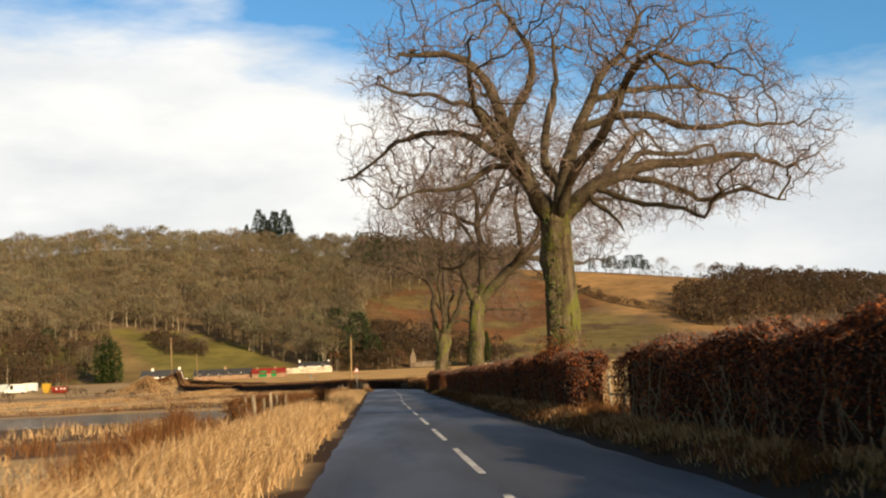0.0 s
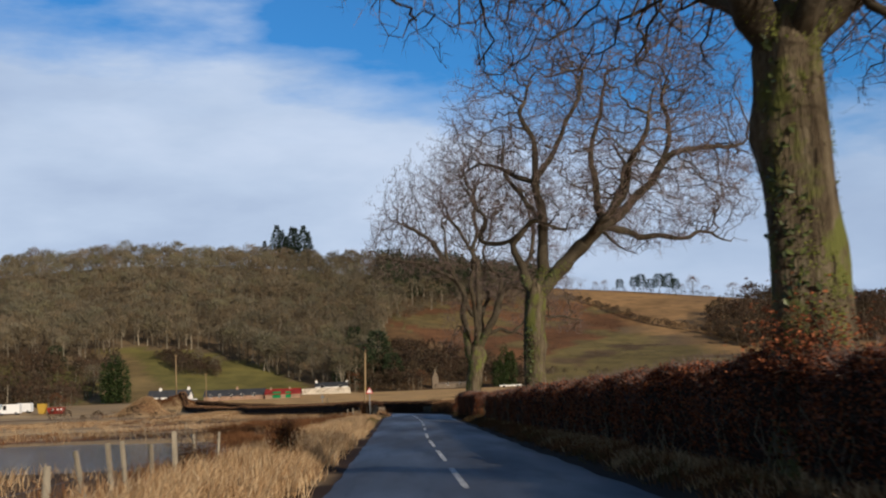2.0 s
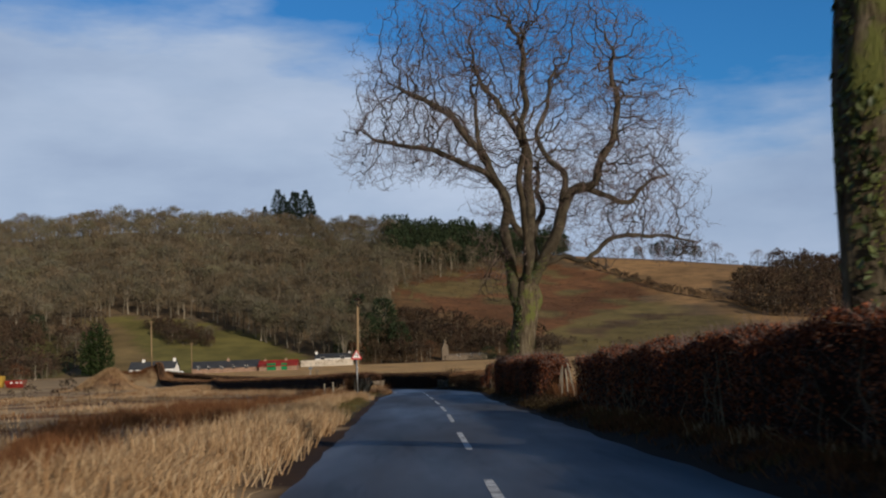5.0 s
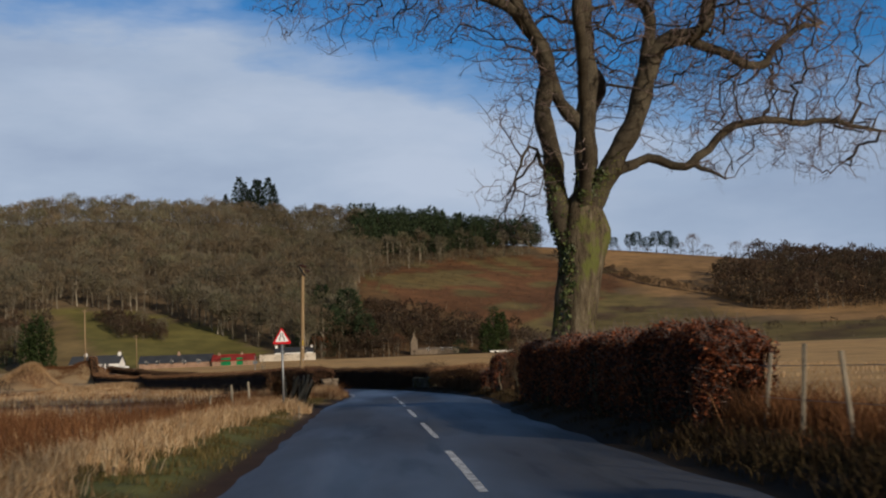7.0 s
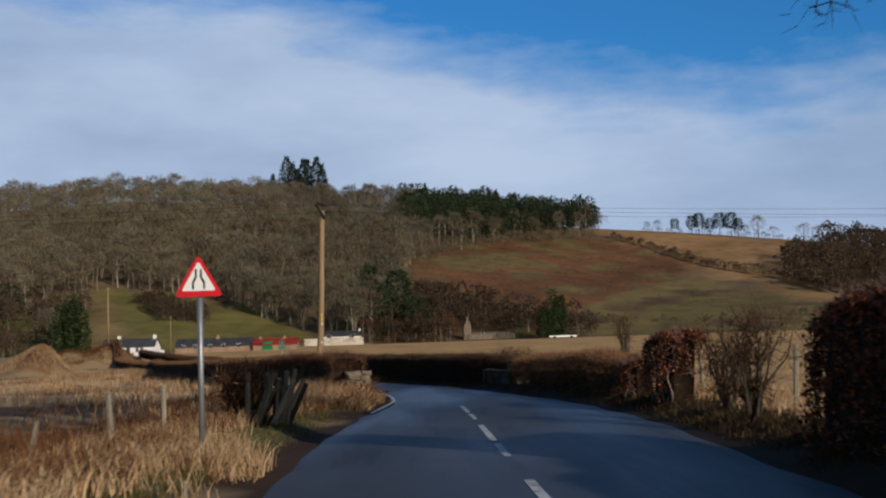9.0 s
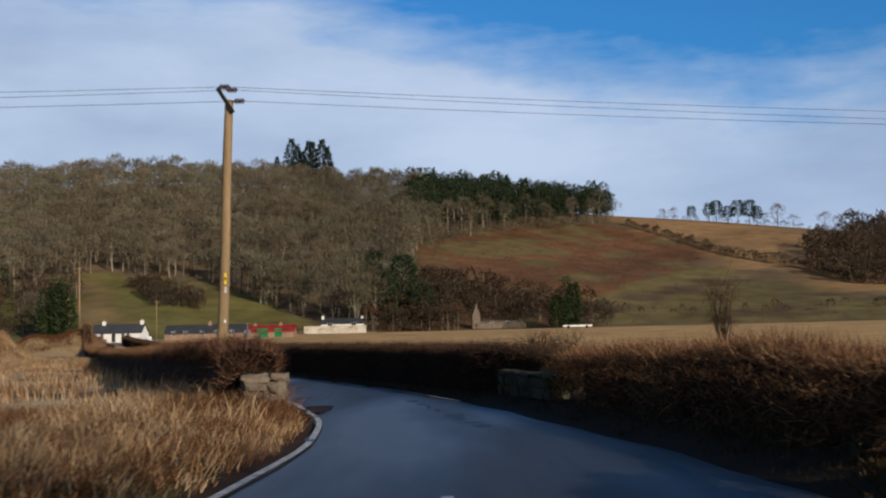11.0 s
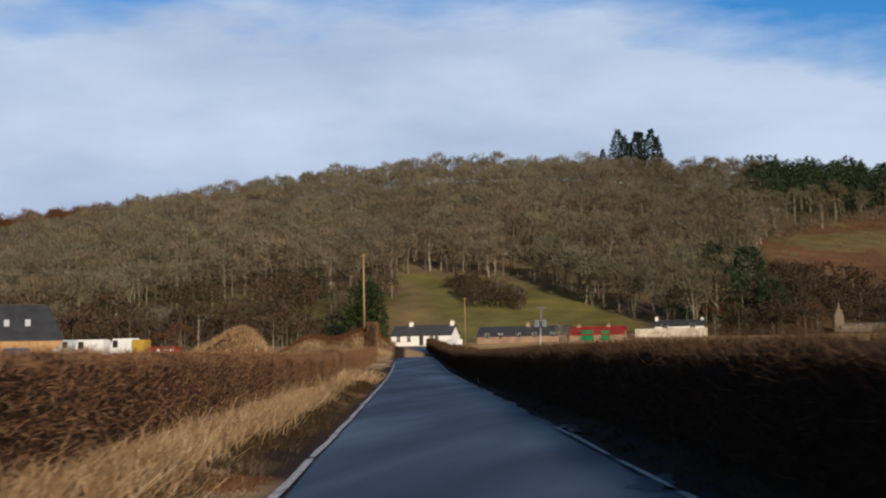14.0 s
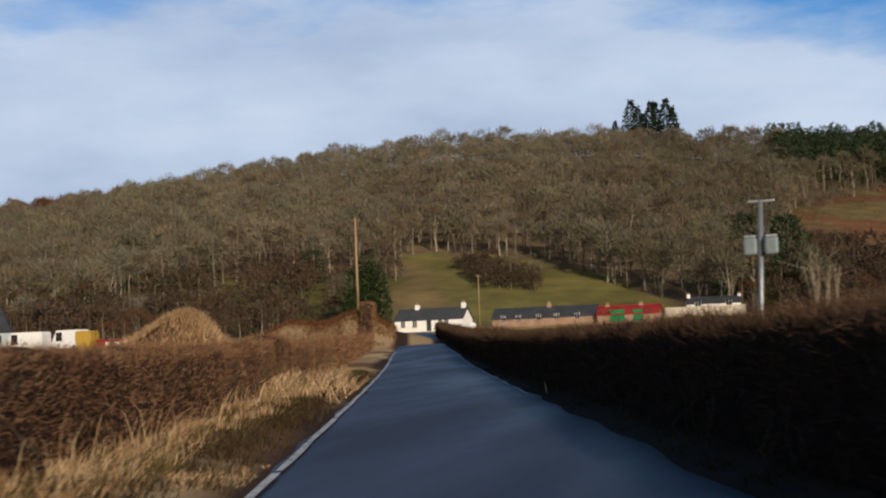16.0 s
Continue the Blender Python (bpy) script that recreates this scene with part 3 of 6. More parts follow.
    n = n or max(3, int((yb - ya) / 0.7))
    y = np.linspace(ya, yb, n)
    x = xa(y)
    hw = half * (1 + 0.1 * rng.uniform(-1, 1, n))
    hw[0] *= 0.8
    v = np.concatenate([np.stack([x - hw, y, road_z(x - hw, y) + 0.006], 1), np.stack([x + hw, y, road_z(x + hw, y) + 0.006], 1)])
    i = np.arange(n - 1)
    return part_arrays(name, v, np.stack([i, i + n, i + n + 1, i + 1], 1), mat, road, label)


marks = [(16 + 9 * k, 22 + 9 * k) for k in range(-3, 7)] + [(81.5, 87.5), (92.8, 98.8), (101.9, 108), (111.4, 117.4), (121, 126.9), (129.9, 132.2), (132.7, 136.9), (139, 141.2), (142, 145.5)]
for a, b in marks:
    strip("centre_line_mark", a, b, centre, 0.055, PAINT, "white painted road marking")
y = 144.5
while y < 300:
    n = rng.uniform(2.5, 9)
    if not 159.8 < y < 161.6:
        strip("edge_line_mark", y, min(y + n, 300), lambda q: np.interp(q, ROAD_Y, ROAD_L) + 0.16 + 0.012 * np.sin(q), 0.055, PAINT, "worn white edge line")
    y += n + rng.uniform(0.05, 0.3)
y = 146.5
while y < 300:
    n = rng.uniform(3, 12)
    if y > 156.5 and not 196 < y < 227:
        strip("edge_line_mark", y, min(y + n, 300), lambda q: np.interp(q, ROAD_Y, ROAD_R) - 0.2 + 0.012 * np.sin(q), 0.045, PAINT, "worn white edge line")
    y += n + rng.uniform(0.1, 1.2)


def blot(name, cx, cy, rx, ry_, mat, label, seed, rag=1.0):
    g = np.random.default_rng(seed)
    a = np.linspace(0, 2 * np.pi, 25)[:-1]
    k = 1 + rag * (0.28 * np.sin(2 * a + g.uniform(0, 6)) + 0.2 * np.sin(5 * a + g.uniform(0, 6)) + 0.1 * g.uniform(-1, 1, 24))
    x, y_ = cx + rx * k * np.cos(a), cy + ry_ * k * np.sin(a)
    v = np.stack([x, y_, road_z(x, y_) + 0.004], 1)
    v = np.concatenate([v, [[cx, cy, float(road_z(cx, cy)) + 0.004]]])
    i = np.arange(24)
    return part_arrays(name, v, np.stack([i, (i + 1) % 24, np.full(24, 24)], 1), mat, road, label)


for k, (cx, cy, rx, ry_) in enumerate(((-2.1, 169.7, .5, .16), (-1.28, 170.8, .36, .3), (-.75, 169.5, .4, .2), (-.35, 168.2, .5, .2), (-1.5, 167.7, .45, .2), (-2.3, 175.6, .3, .4), (-.1, 162.1, .13, .4), (.05, 160.8, .05, .9),
                                      (.23, 159.4, .05, .9), (.55, 157.5, .24, .6), (.62, 156.4, .14, .35), (.8, 155.4, .2, .25), (.95, 154.5, .12, .5), (1.28, 153, .06, .7), (-.34, 163.8, .2, .45), (-3.3, 167.5, .25, .5), (-4.9, 184.5, .3, .5), (-6, 190, .25, .8))):
    blot("tar_patch", cx, cy, rx, ry_, PATCH, "black tar repair", k)
for k, (cx, cy, rx, ry_) in enumerate(((-2.5, 161.6, .5, 1.5),)):
    blot("wet_patch", cx, cy, rx, ry_, MUD if k == 0 else PUDDLE, "muddy broken edge of the road", 40 + k, 0.35)
for k, (cx, cy, rx, ry_) in enumerate(((-17.2, 234, .35, 3.2), (-8.2, 200.5, .4, 2.2), (-5.2, 189, .3, 1.6))):
    blot("wet_patch", cx, cy, rx, ry_, PUDDLE, "dark wet strip by the verge", 60 + k)

# ---- the three roadside trees ----
def smooth_path(pts, gap):
    """Points about a gap apart along a rounded line through the given ones."""
    p = np.asarray(pts, float)
    p = np.concatenate([[2 * p[0] - p[1]], p, [2 * p[-1] - p[-2]]])
    out = []
    for i in range(1, len(p) - 2):
        n = max(1, int(round(np.linalg.norm(p[i + 1] - p[i]) / gap)))
        s = np.arange(n)[:, None] / n
        out.append(0.5 * (2 * p[i] + (p[i + 1] - p[i - 1]) * s + (2 * p[i - 1] - 5 * p[i] + 4 * p[i + 1] - p[i + 2]) * s ** 2 + (3 * p[i] - p[i - 1] - 3 * p[i + 1] + p[i + 2]) * s ** 3))
    return np.concatenate(out + [p[-2:-1]])


class Frame_of_limbs:
    """Trunk and main limbs of one tree: nodes, their parents and least radii."""

    def __init__(self, y, base_r, top_r, step, *trunk):
        self.y, self.step, self.pos, self.par, self.low_r, self.runs = y, step, [], [], [], []
        q = smooth_path([(x, y, z) for x, z in trunk], step)
        for i, p in enumerate(q):
            self.pos.append(p)
            self.par.append(i - 1)
            self.low_r.append(base_r + (top_r - base_r) * i / len(q))
        self.runs.append(list(range(len(q))))

    def bough(self, parent, where, reach, r0, *pts):
        """A limb that leaves the parent run at a share of its length and goes through points (x, z), drifting by reach along y. Returns its number."""
        run = self.runs[parent]
        start = run[min(len(run) - 1, int(where * len(run)))]
        p0 = self.pos[start]
        n = len(pts)
        q = smooth_path([p0] + [(x, p0[1] + reach * (i + 1) / n, z) for i, (x, z) in enumerate(pts)], self.step)[1:]
        ids, last = [], start
        for i, p in enumerate(q):
            self.pos.append(p)
            self.par.append(last)
            self.low_r.append(r0 * (1 - 0.78 * (i + 1) / len(q)))
            last = len(self.pos) - 1
            ids.append(last)
        self.runs.append(ids)
        return len(self.runs) - 1


def grow(frame_, attract, step, kill, rng, wiggle, rise, rounds=140):
    """Branches that grow from the main limbs towards the points of a crown. Returns nodes and parents."""
    pos, par = [np.array(p) for p in frame_.pos], list(frame_.par)
    att = attract.copy()
    P = np.array(pos)
    dist, near = np.empty(len(att)), np.empty(len(att), int)
    for i in range(0, len(att), 2000):
        d = np.linalg.norm(att[i:i + 2000, None] - P[None], axis=2)
        near[i:i + 2000], dist[i:i + 2000] = d.argmin(1), d.min(1)
    kids = np.zeros(400000, int)
    for p in par:
        if p >= 0:
            kids[p] += 1
    for _ in range(rounds):
        if not len(att):
            break
        P = np.array(pos)
        w = att - P[near]
        w /= np.linalg.norm(w, axis=1)[:, None] + 1e-9
        who, inv = np.unique(near, return_inverse=True)
        s = np.zeros((len(who), 3))
        np.add.at(s, inv, w)
        s /= np.linalg.norm(s, axis=1)[:, None] + 1e-9
        s += rng.normal(size=s.shape) * wiggle + np.array([0, 0, rise])
        s /= np.linalg.norm(s, axis=1)[:, None] + 1e-9
        ok = kids[who] < 4
        fresh, fpar = P[who[ok]] + s[ok] * step, who[ok]
        if not len(fresh):
            break
        n0 = len(pos)
        for q, p in zip(fresh, fpar):
            pos.append(q)
            par.append(int(p))
            kids[p] += 1
        j, m = np.empty(len(att), int), np.empty(len(att))
        for i in range(0, len(att), 2000):
            dn = ((att[i:i + 2000, None] - fresh[None]) ** 2).sum(2)
            j[i:i + 2000], m[i:i + 2000] = dn.argmin(1), np.sqrt(dn.min(1))
        better = m < dist
        near[better], dist[better] = n0 + j[better], m[better]
        stuck = (kids[near] >= 4) & (rng.random(len(att)) < 0.3)
        keep = (dist > kill) & ~stuck
        att, near, dist = att[keep], near[keep], dist[keep]
    return np.array(pos), np.array(par)


def crook(p, amp, size, seed):
    """A smooth swirling shift of points, to make branches gnarled."""
    g = np.random.default_rng(seed)
    out = np.zeros_like(p)
    for k in range(5):
        w = g.normal(size=(3, 3)) / size
        out += np.sin(p @ w.T + g.uniform(0, 6.28, 3))
    return out * amp / 2.2


def limb_radii(par, tip, base):
    n = len(par)
    tips = np.zeros(n)
    has = np.zeros(n, bool)
    has[par[par >= 0]] = True
    tips[~has] = 1
    for i in range(n - 1, -1, -1):
        if par[i] >= 0:
            tips[par[i]] += tips[i]
    p = math.log(tips.max()) / math.log(base / tip)
    return tip * tips ** (1 / p), tips


def chains_of(pos, par, rad):
    """Splits the branching into unbroken runs, the thickest going on at each fork."""
    n = len(par)
    kids = [[] for _ in range(n)]
    for i, p in enumerate(par):
        if p >= 0:
            kids[p].append(i)
    out, todo = [], [(i, -1) for i in range(n) if par[i] < 0]
    while todo:
        i, p = todo.pop()
        run = ([p] if p >= 0 else []) + [i]
        while kids[i]:
            ks = sorted(kids[i], key=lambda k: -rad[k])
            todo += [(k, i) for k in ks[1:]]
            i = ks[0]
            run.append(i)
        out.append((run, p >= 0))
    return out


def big_tree(name, label, at, frame_, attract, base_r, seed, kill=0.34, wiggle=0.55, rise=0.02, twigs=2, twig_len=0.42, flare=1.5, moss_side=0.0, ivy=0, burls=()):
    rng = np.random.default_rng(seed)
    step = 0.31
    pos, par = grow(frame_, attract, step, kill, rng, wiggle, rise)
    rad, tips = limb_radii(par, 0.009, base_r * 0.98)
    n0 = len(frame_.low_r)
    rad[:n0] = np.maximum(rad[:n0] * 0.9, frame_.low_r)
    free = np.clip(1 - rad / 0.2, 0, 1)[:, None]
    pos = pos + crook(pos, 0.13, 0.9, seed) * free + crook(pos, 0.07, 0.4, seed + 1) * free
    pos = pos + rng.normal(size=pos.shape) * 0.045 * free
    mid = np.clip(1 - rad / 0.45, 0, 1)[:, None] * (1 - free) * (pos[:, 2:] > 7)
    pos = pos + crook(pos, 0.3, 0.8, seed + 2) * mid
    z0 = at[2]
    rad = rad * (1 + (flare - 1) * np.exp(-np.clip(pos[:, 2] - z0, 0, None) / 0.75) * (rad > base_r * 0.6))
    tree = thing(name, label, "tree", at)
    back = np.array(at)
    groups = {"trunk": ([], []), "limb": ([], []), "branches": ([], []), "fine": ([], [])}
    trunk_run = frame_.runs[0]
    runs = [(trunk_run, False)]
    for run, joined in chains_of(pos, par, rad):
        if joined:
            runs.append((run, True))
            continue
        last = max(i for i, q in enumerate(run) if q in set(trunk_run))
        if last + 1 < len(run):
            runs.append((run[last:], True))
        if run[last] != trunk_run[-1]:
            runs[0] = (trunk_run, False)
    for run, joined in runs:
        r = rad[run].copy()
        if joined:
            r[0] = min(r[0], r[1] * 1.3)
        p = pos[run] - back
        if len(p) < 2:
            continue
        if not joined:
            p = np.concatenate([p, p[-1:] + (0, 0, 0.3), p[-1:] + (0, 0, 0.6), p[-1:] + (0, 0, 0.85)])
            r = np.concatenate([r, r[-1] * np.array([0.9, 0.7, 0.3])])
        key = "trunk" if not joined else ("limb" if r[1] > 0.10 else "branches" if r[1] > 0.028 else "fine")
        groups[key][0].append(p)
        groups[key][1].append(r)
    v, f = tubes(*groups["trunk"], 28)
    tp = groups["trunk"][0][0]
    axis = np.stack([np.interp(v[:, 2], tp[:, 2], tp[:, 0]), np.interp(v[:, 2], tp[:, 2], tp[:, 1])], 1)
    a = np.arctan2(v[:, 1] - axis[:, 1], v[:, 0] - axis[:, 0])
    foot = np.exp(-np.clip(v[:, 2], 0, None) / 0.7)
    lump = 0.07 * np.sin(3 * a + v[:, 2] * 0.6 + seed) + 0.05 * np.sin(5 * a - v[:, 2] * 1.1) + 0.03 * np.sin(11 * a + v[:, 2] * 0.8) + 0.16 * foot * np.sin(5 * a + 1)
    for bz, ba, bs in burls:
        turn = np.angle(np.exp(1j * (a - ba)))
        lump = lump + bs * np.exp(-((v[:, 2] + z0 - bz) / 0.42) ** 2 - (turn / 0.55) ** 2)
    v[:, :2] = axis + (v[:, :2] - axis) * (1 + lump)[:, None]
    part_arrays("trunk", v, f, BARK, tree, "ridged mossy bark", True)
    for p, r in zip(*groups["limb"]):
        v, f = tubes([p], [r * (1 + 0.09 * np.sin(np.arange(len(r)) * 1.7 + seed))], 10)
        part_arrays("limb", v, f, BRANCH, tree, "", True)
    v, f = tubes(*groups["branches"], 5)
    tagged(part_arrays("branchwork", v, f, BRANCH, tree, "crooked bare branches", True), kind="stuff")
    thin = np.where(rad < 0.045)[0]
    thin = thin[par[thin] >= 0]
    d = pos[thin] - pos[par[thin]]
    many = np.repeat(np.arange(len(thin)), np.where(rad[thin] < 0.016, twigs, 1))
    td = d[many] / step + rng.normal(size=(len(many), 3)) * 0.8 + np.array([0, 0, 0.2])
    tl = rng.uniform(0.4, 1.2, len(many)) * twig_len
    root = pos[thin][many] - back
    tv, tf = flat_slivers(root, td, tl, 0.007, rng)
    k = np.repeat(np.arange(len(root)), 2)
    unit = td[k] / np.linalg.norm(td[k], axis=1)[:, None]
    sv, sf = flat_slivers(root[k] + unit * (tl[k] * rng.uniform(0.25, 0.75, len(k)))[:, None], unit + rng.normal(size=(len(k), 3)) * 0.75, rng.uniform(0.15, 0.4, len(k)) * twig_len / 0.5, 0.0055, rng)
    fv, ff = tubes(*groups["fine"], 3)
    ff3 = np.concatenate([ff[:, (0, 1, 2)], ff[:, (0, 2, 3)]])
    v, f = merge((fv, ff3), (tv, tf), (sv, sf))
    tagged(part_arrays("twig_growth", v, f, TWIG, tree, "fine leafless twigs"), kind="stuff")
    big = np.where((rad > 0.2) & (pos[:, 2] > z0 + 0.6))[0]

    def clothe(pname, n, mat, size, zmax, side, lab, mn, wide):
        q = big[pos[big, 2] - z0 < zmax]
        k = rng.choice(q, n)
        ang = side + rng.normal(size=n) * wide
        nn = np.stack([np.cos(ang), np.sin(ang), np.zeros(n)], 1)
        c = pos[k] - back + nn * (rad[k] * 0.98 + rng.uniform(0, 0.05, n))[:, None] + np.array([0, 0, 1.0]) * rng.uniform(-step, step, n)[:, None] * 0.6
        keep = np.sin(c[:, 2] * 1.7 + ang * 2) + rng.normal(size=n) * 0.5 > mn
        vv, fo = leaves(c[keep], size, rng, nn[keep], 0.5)
        tagged(part_arrays(pname, vv, fo, mat, tree, lab), kind="stuff")

    clothe("moss", 4200, MOSS, 0.024, 7.0, moss_side, "green moss on the trunk", 0.25, 0.75)
    if ivy:
        clothe("ivy", ivy, IVY, 0.07, 6.6, -math.pi / 2 - 0.95, "green ivy climbing the trunk", -0.45, 0.42)
    return tree


def crown_points(n, rng, c, rx, ry_, z_low, z_mid, z_top, hollow=0.35, flat=1.0):
    """Points of a rounded crown, thick near its skin, gathered in sprays with gaps between them."""
    d = rng.normal(size=(n * 2, 3))
    d /= np.linalg.norm(d, axis=1)[:, None]
    r = (hollow ** 3 + (1 - hollow ** 3) * rng.uniform(0, 1, n * 2)) ** (1 / 3)
    a = np.arctan2(d[:, 1], d[:, 0])
    r = r * (0.95 + 0.05 * np.sin(3 * a + 4 * d[:, 2]) + 0.05 * np.sin(7 * a + 2) + 0.03 * np.sin(9 * d[:, 2] + 5 * a))
    up = np.where(d[:, 2] > 0, z_top - z_mid, z_mid - z_low) * np.sign(d[:, 2]) * np.abs(d[:, 2]) ** flat
    p = np.stack([c[0] + rx * d[:, 0] * r, c[1] + ry_ * d[:, 1] * r, z_mid + up * r], 1)
    keep = crook(p, 1.0, 0.75, int(n))[:, 0] + 0.55 * rng.normal(size=len(p)) > -0.35
    return p[keep][:n]


rng = np.random.default_rng(11)
g1 = float(height(5.2, 40.8))
oak = Frame_of_limbs(40.8, 0.57, 0.50, 0.3, (5.05, g1 - 0.3), (5.05, 1.7), (5.05, 3.2), (5.03, 4.8), (5.0, 6.4))
left = oak.bough(0, 0.99, -0.8, 0.34, (4.5, 7.0), (4.1, 8.0), (3.7, 9.0), (3.4, 10.3), (2.6, 11.3), (1.2, 12.1), (-0.3, 12.3))
oak.bough(left, 0.42, 0.9, 0.19, (4.0, 10.5), (4.5, 11.3), (4.4, 12.5), (3.8, 13.5), (3.2, 14.6))
oak.bough(left, 0.14, -1.8, 0.15, (3.4, 8.2), (2.4, 8.0), (1.4, 7.8), (0.3, 7.6), (-0.7, 6.9))
oak.bough(left, 0.26, 1.6, 0.16, (2.4, 9.4), (1.0, 9.8), (-0.6, 9.5), (-2.2, 8.5))
oak.bough(left, 0.40, -2.4, 0.12, (2.2, 10.1), (0.4, 10.7), (-1.5, 10.7))
right = oak.bough(0, 0.99, 0.8, 0.32, (5.5, 6.9), (6.1, 7.4), (7.2, 8.0), (8.2, 8.3), (9.7, 8.5), (11.6, 8.7), (13.2, 8.5))
oak.bough(right, 0.32, -2.2, 0.14, (8.8, 7.5), (10.1, 6.9), (11.3, 7.1), (12.6, 6.6))
oak.bough(right, 0.25, 2.6, 0.15, (7.9, 8.8), (9.6, 9.2), (11.4, 9.4))
oak.bough(right, 0.16, -1.2, 0.12, (6.5, 6.9), (7.0, 6.6), (7.2, 6.2))
oak.bough(right, 0.18, -2.8, 0.12, (7.7, 7.0), (8.7, 6.7), (9.6, 6.2))
up = oak.bough(0, 0.99, 0.6, 0.31, (5.2, 7.3), (5.5, 8.2), (6.0, 9.4), (6.5, 10.5), (6.8, 11.7), (7.8, 12.7), (8.5, 14.0))
oak.bough(up, 0.38, -1.2, 0.17, (7.7, 10.0), (9.3, 9.7), (11.3, 9.5), (13.3, 9.6))
oak.bough(up, 0.52, 1.8, 0.14, (8.0, 11.2), (10.0, 11.6), (12.2, 11.1))
oak.bough(up, 0.12, 1.6, 0.2, (4.9, 8.9), (5.2, 10.3), (5.6, 11.9), (5.5, 13.5))
oak.bough(0, 0.97, 5.5, 0.2, (4.9, 7.4), (4.4, 8.6), (4.0, 9.9), (3.2, 10.9))
oak.bough(0, 0.99, -5.5, 0.2, (5.4, 7.5), (6.2, 8.8), (6.8, 10.2), (7.6, 11.0))
oak.bough(right, 0.2, 5.5, 0.18, (7.0, 8.4), (8.4, 9.8), (9.6, 10.8))
oak.bough(left, 0.2, -5.0, 0.16, (3.2, 8.6), (2.2, 9.6), (1.6, 10.8))
crown = crown_points(7600, rng, (6.5, 40.8), 9.2, 8.0, 6.1, 8.8, 15.8, 0.42, 0.9)
crown[:, 0] -= 0.26 * np.clip(crown[:, 2] - 8.8, 0, None)
crown = crown[(crown[:, 2] > 7.3) | (crown[:, 0] < 1.2) | (crown[:, 0] > 7.8)]
big_tree("oak_tree", "huge bare oak with a domed crown and mossy trunk", (5.2, 40.8, g1), oak, crown, 0.57, 21, moss_side=-1.2, ivy=600, rise=0.03, burls=((5.2, 3.0, 0.3), (3.4, -0.3, 0.12), (6.2, -2.0, 0.12)))

g2 = float(height(5.1, 76))
oak = Frame_of_limbs(76, 0.46, 0.44, 0.3, (4.95, g2 - 0.3), (4.92, 2.5), (4.95, 4.0), (5.1, 5.7))
left = oak.bough(0, 0.98, -0.5, 0.24, (4.7, 6.5), (4.5, 7.6), (4.3, 8.3), (4.9, 8.9), (5.7, 8.7), (6.6, 8.6))
oak.bough(left, 0.55, 1.6, 0.11, (3.6, 8.1), (3.0, 8.4), (3.2, 9.3), (2.6, 10.1), (2.2, 11.2))
up = oak.bough(0, 0.99, 0.4, 0.30, (5.5, 7.0), (5.7, 8.0), (5.6, 9.0), (5.5, 10.4), (5.4, 11.3), (5.1, 12.6), (4.9, 13.8), (5.2, 15.4))
oak.bough(up, 0.55, -1.0, 0.15, (6.2, 12.2), (6.7, 13.3), (7.4, 14.3), (7.5, 15.7))
oak.bough(up, 0.56, 1.4, 0.13, (4.4, 11.3), (3.3, 11.8), (2.1, 11.5))
oak.bough(up, 0.3, 4.2, 0.16, (5.0, 10.2), (4.4, 12.2), (4.0, 13.8))
right = oak.bough(0, 0.99, 0.3, 0.32, (5.7, 6.4), (6.3, 7.0), (7.4, 8.1), (8.4, 9.0), (9.6, 9.9), (10.6, 11.0), (11.7, 11.8), (13.4, 12.1), (14.8, 12.5))
oak.bough(right, 0.33, -1.5, 0.19, (8.1, 10.3), (7.6, 11.7), (8.1, 13.3), (8.4, 15.1))
oak.bough(right, 0.33, 0.8, 0.18, (9.5, 8.4), (11.4, 8.2), (12.7, 8.4), (14.2, 7.9))
oak.bough(right, 0.31, -1.2, 0.09, (8.7, 7.7), (9.3, 7.3))
oak.bough(right, 0.66, 1.4, 0.13, (11.6, 13.4), (11.5, 14.8), (11.8, 15.8))
oak.bough(right, 0.24, -4.6, 0.17, (8.4, 9.4), (9.2, 11.0), (9.6, 12.6))
oak.bough(right, 0.28, 4.6, 0.16, (8.8, 9.6), (9.8, 11.4), (10.0, 13.2))
crown = crown_points(8000, rng, (8.3, 76), 8.3, 6.4, 7.2, 11.4, 18.6, 0.35)
crown = crown[(crown[:, 2] > 8.8) | (crown[:, 0] > 8.0)]
big_tree("oak_tree", "tall bare oak forked low, with an ivy-clad trunk", (5.1, 76, g2), oak, crown, 0.46, 22, twigs=3, moss_side=-1.2, ivy=900, flare=1.2, burls=((3.6, 0.1, 0.28), (4.9, -2.4, 0.15)))

g3 = float(height(5.1, 124.5))
oak = Frame_of_limbs(124.5, 0.62, 0.60, 0.3, (5.0, g3 - 0.3), (5.15, 1.8), (5.4, 3.7), (5.6, 5.4))
dark = oak.bough(0, 0.72, -0.35, 0.36, (5.0, 5.1), (4.85, 6.1), (4.7, 7.7), (4.6, 9.2), (4.4, 10.4), (3.8, 12.1), (3.3, 13.5), (3.2, 15.6))
oak.bough(dark, 0.52, -1.0, 0.19, (3.6, 11.5), (2.3, 12.4), (1.0, 12.9), (-0.7, 12.8), (-2.2, 13.2))
oak.bough(dark, 0.68, 2.4, 0.14, (2.6, 14.2), (1.2, 15.8), (-0.4, 16.8))
up = oak.bough(0, 0.99, 0.4, 0.36, (5.75, 6.4), (5.8, 7.4), (5.9, 9.4), (5.9, 11.6), (5.7, 13.4), (6.1, 15.6), (6.0, 18.6))
oak.bough(up, 0.18, -0.8, 0.22, (5.4, 8.4), (4.8, 9.3), (4.3, 10.5), (3.4, 12.6), (2.4, 14.2))
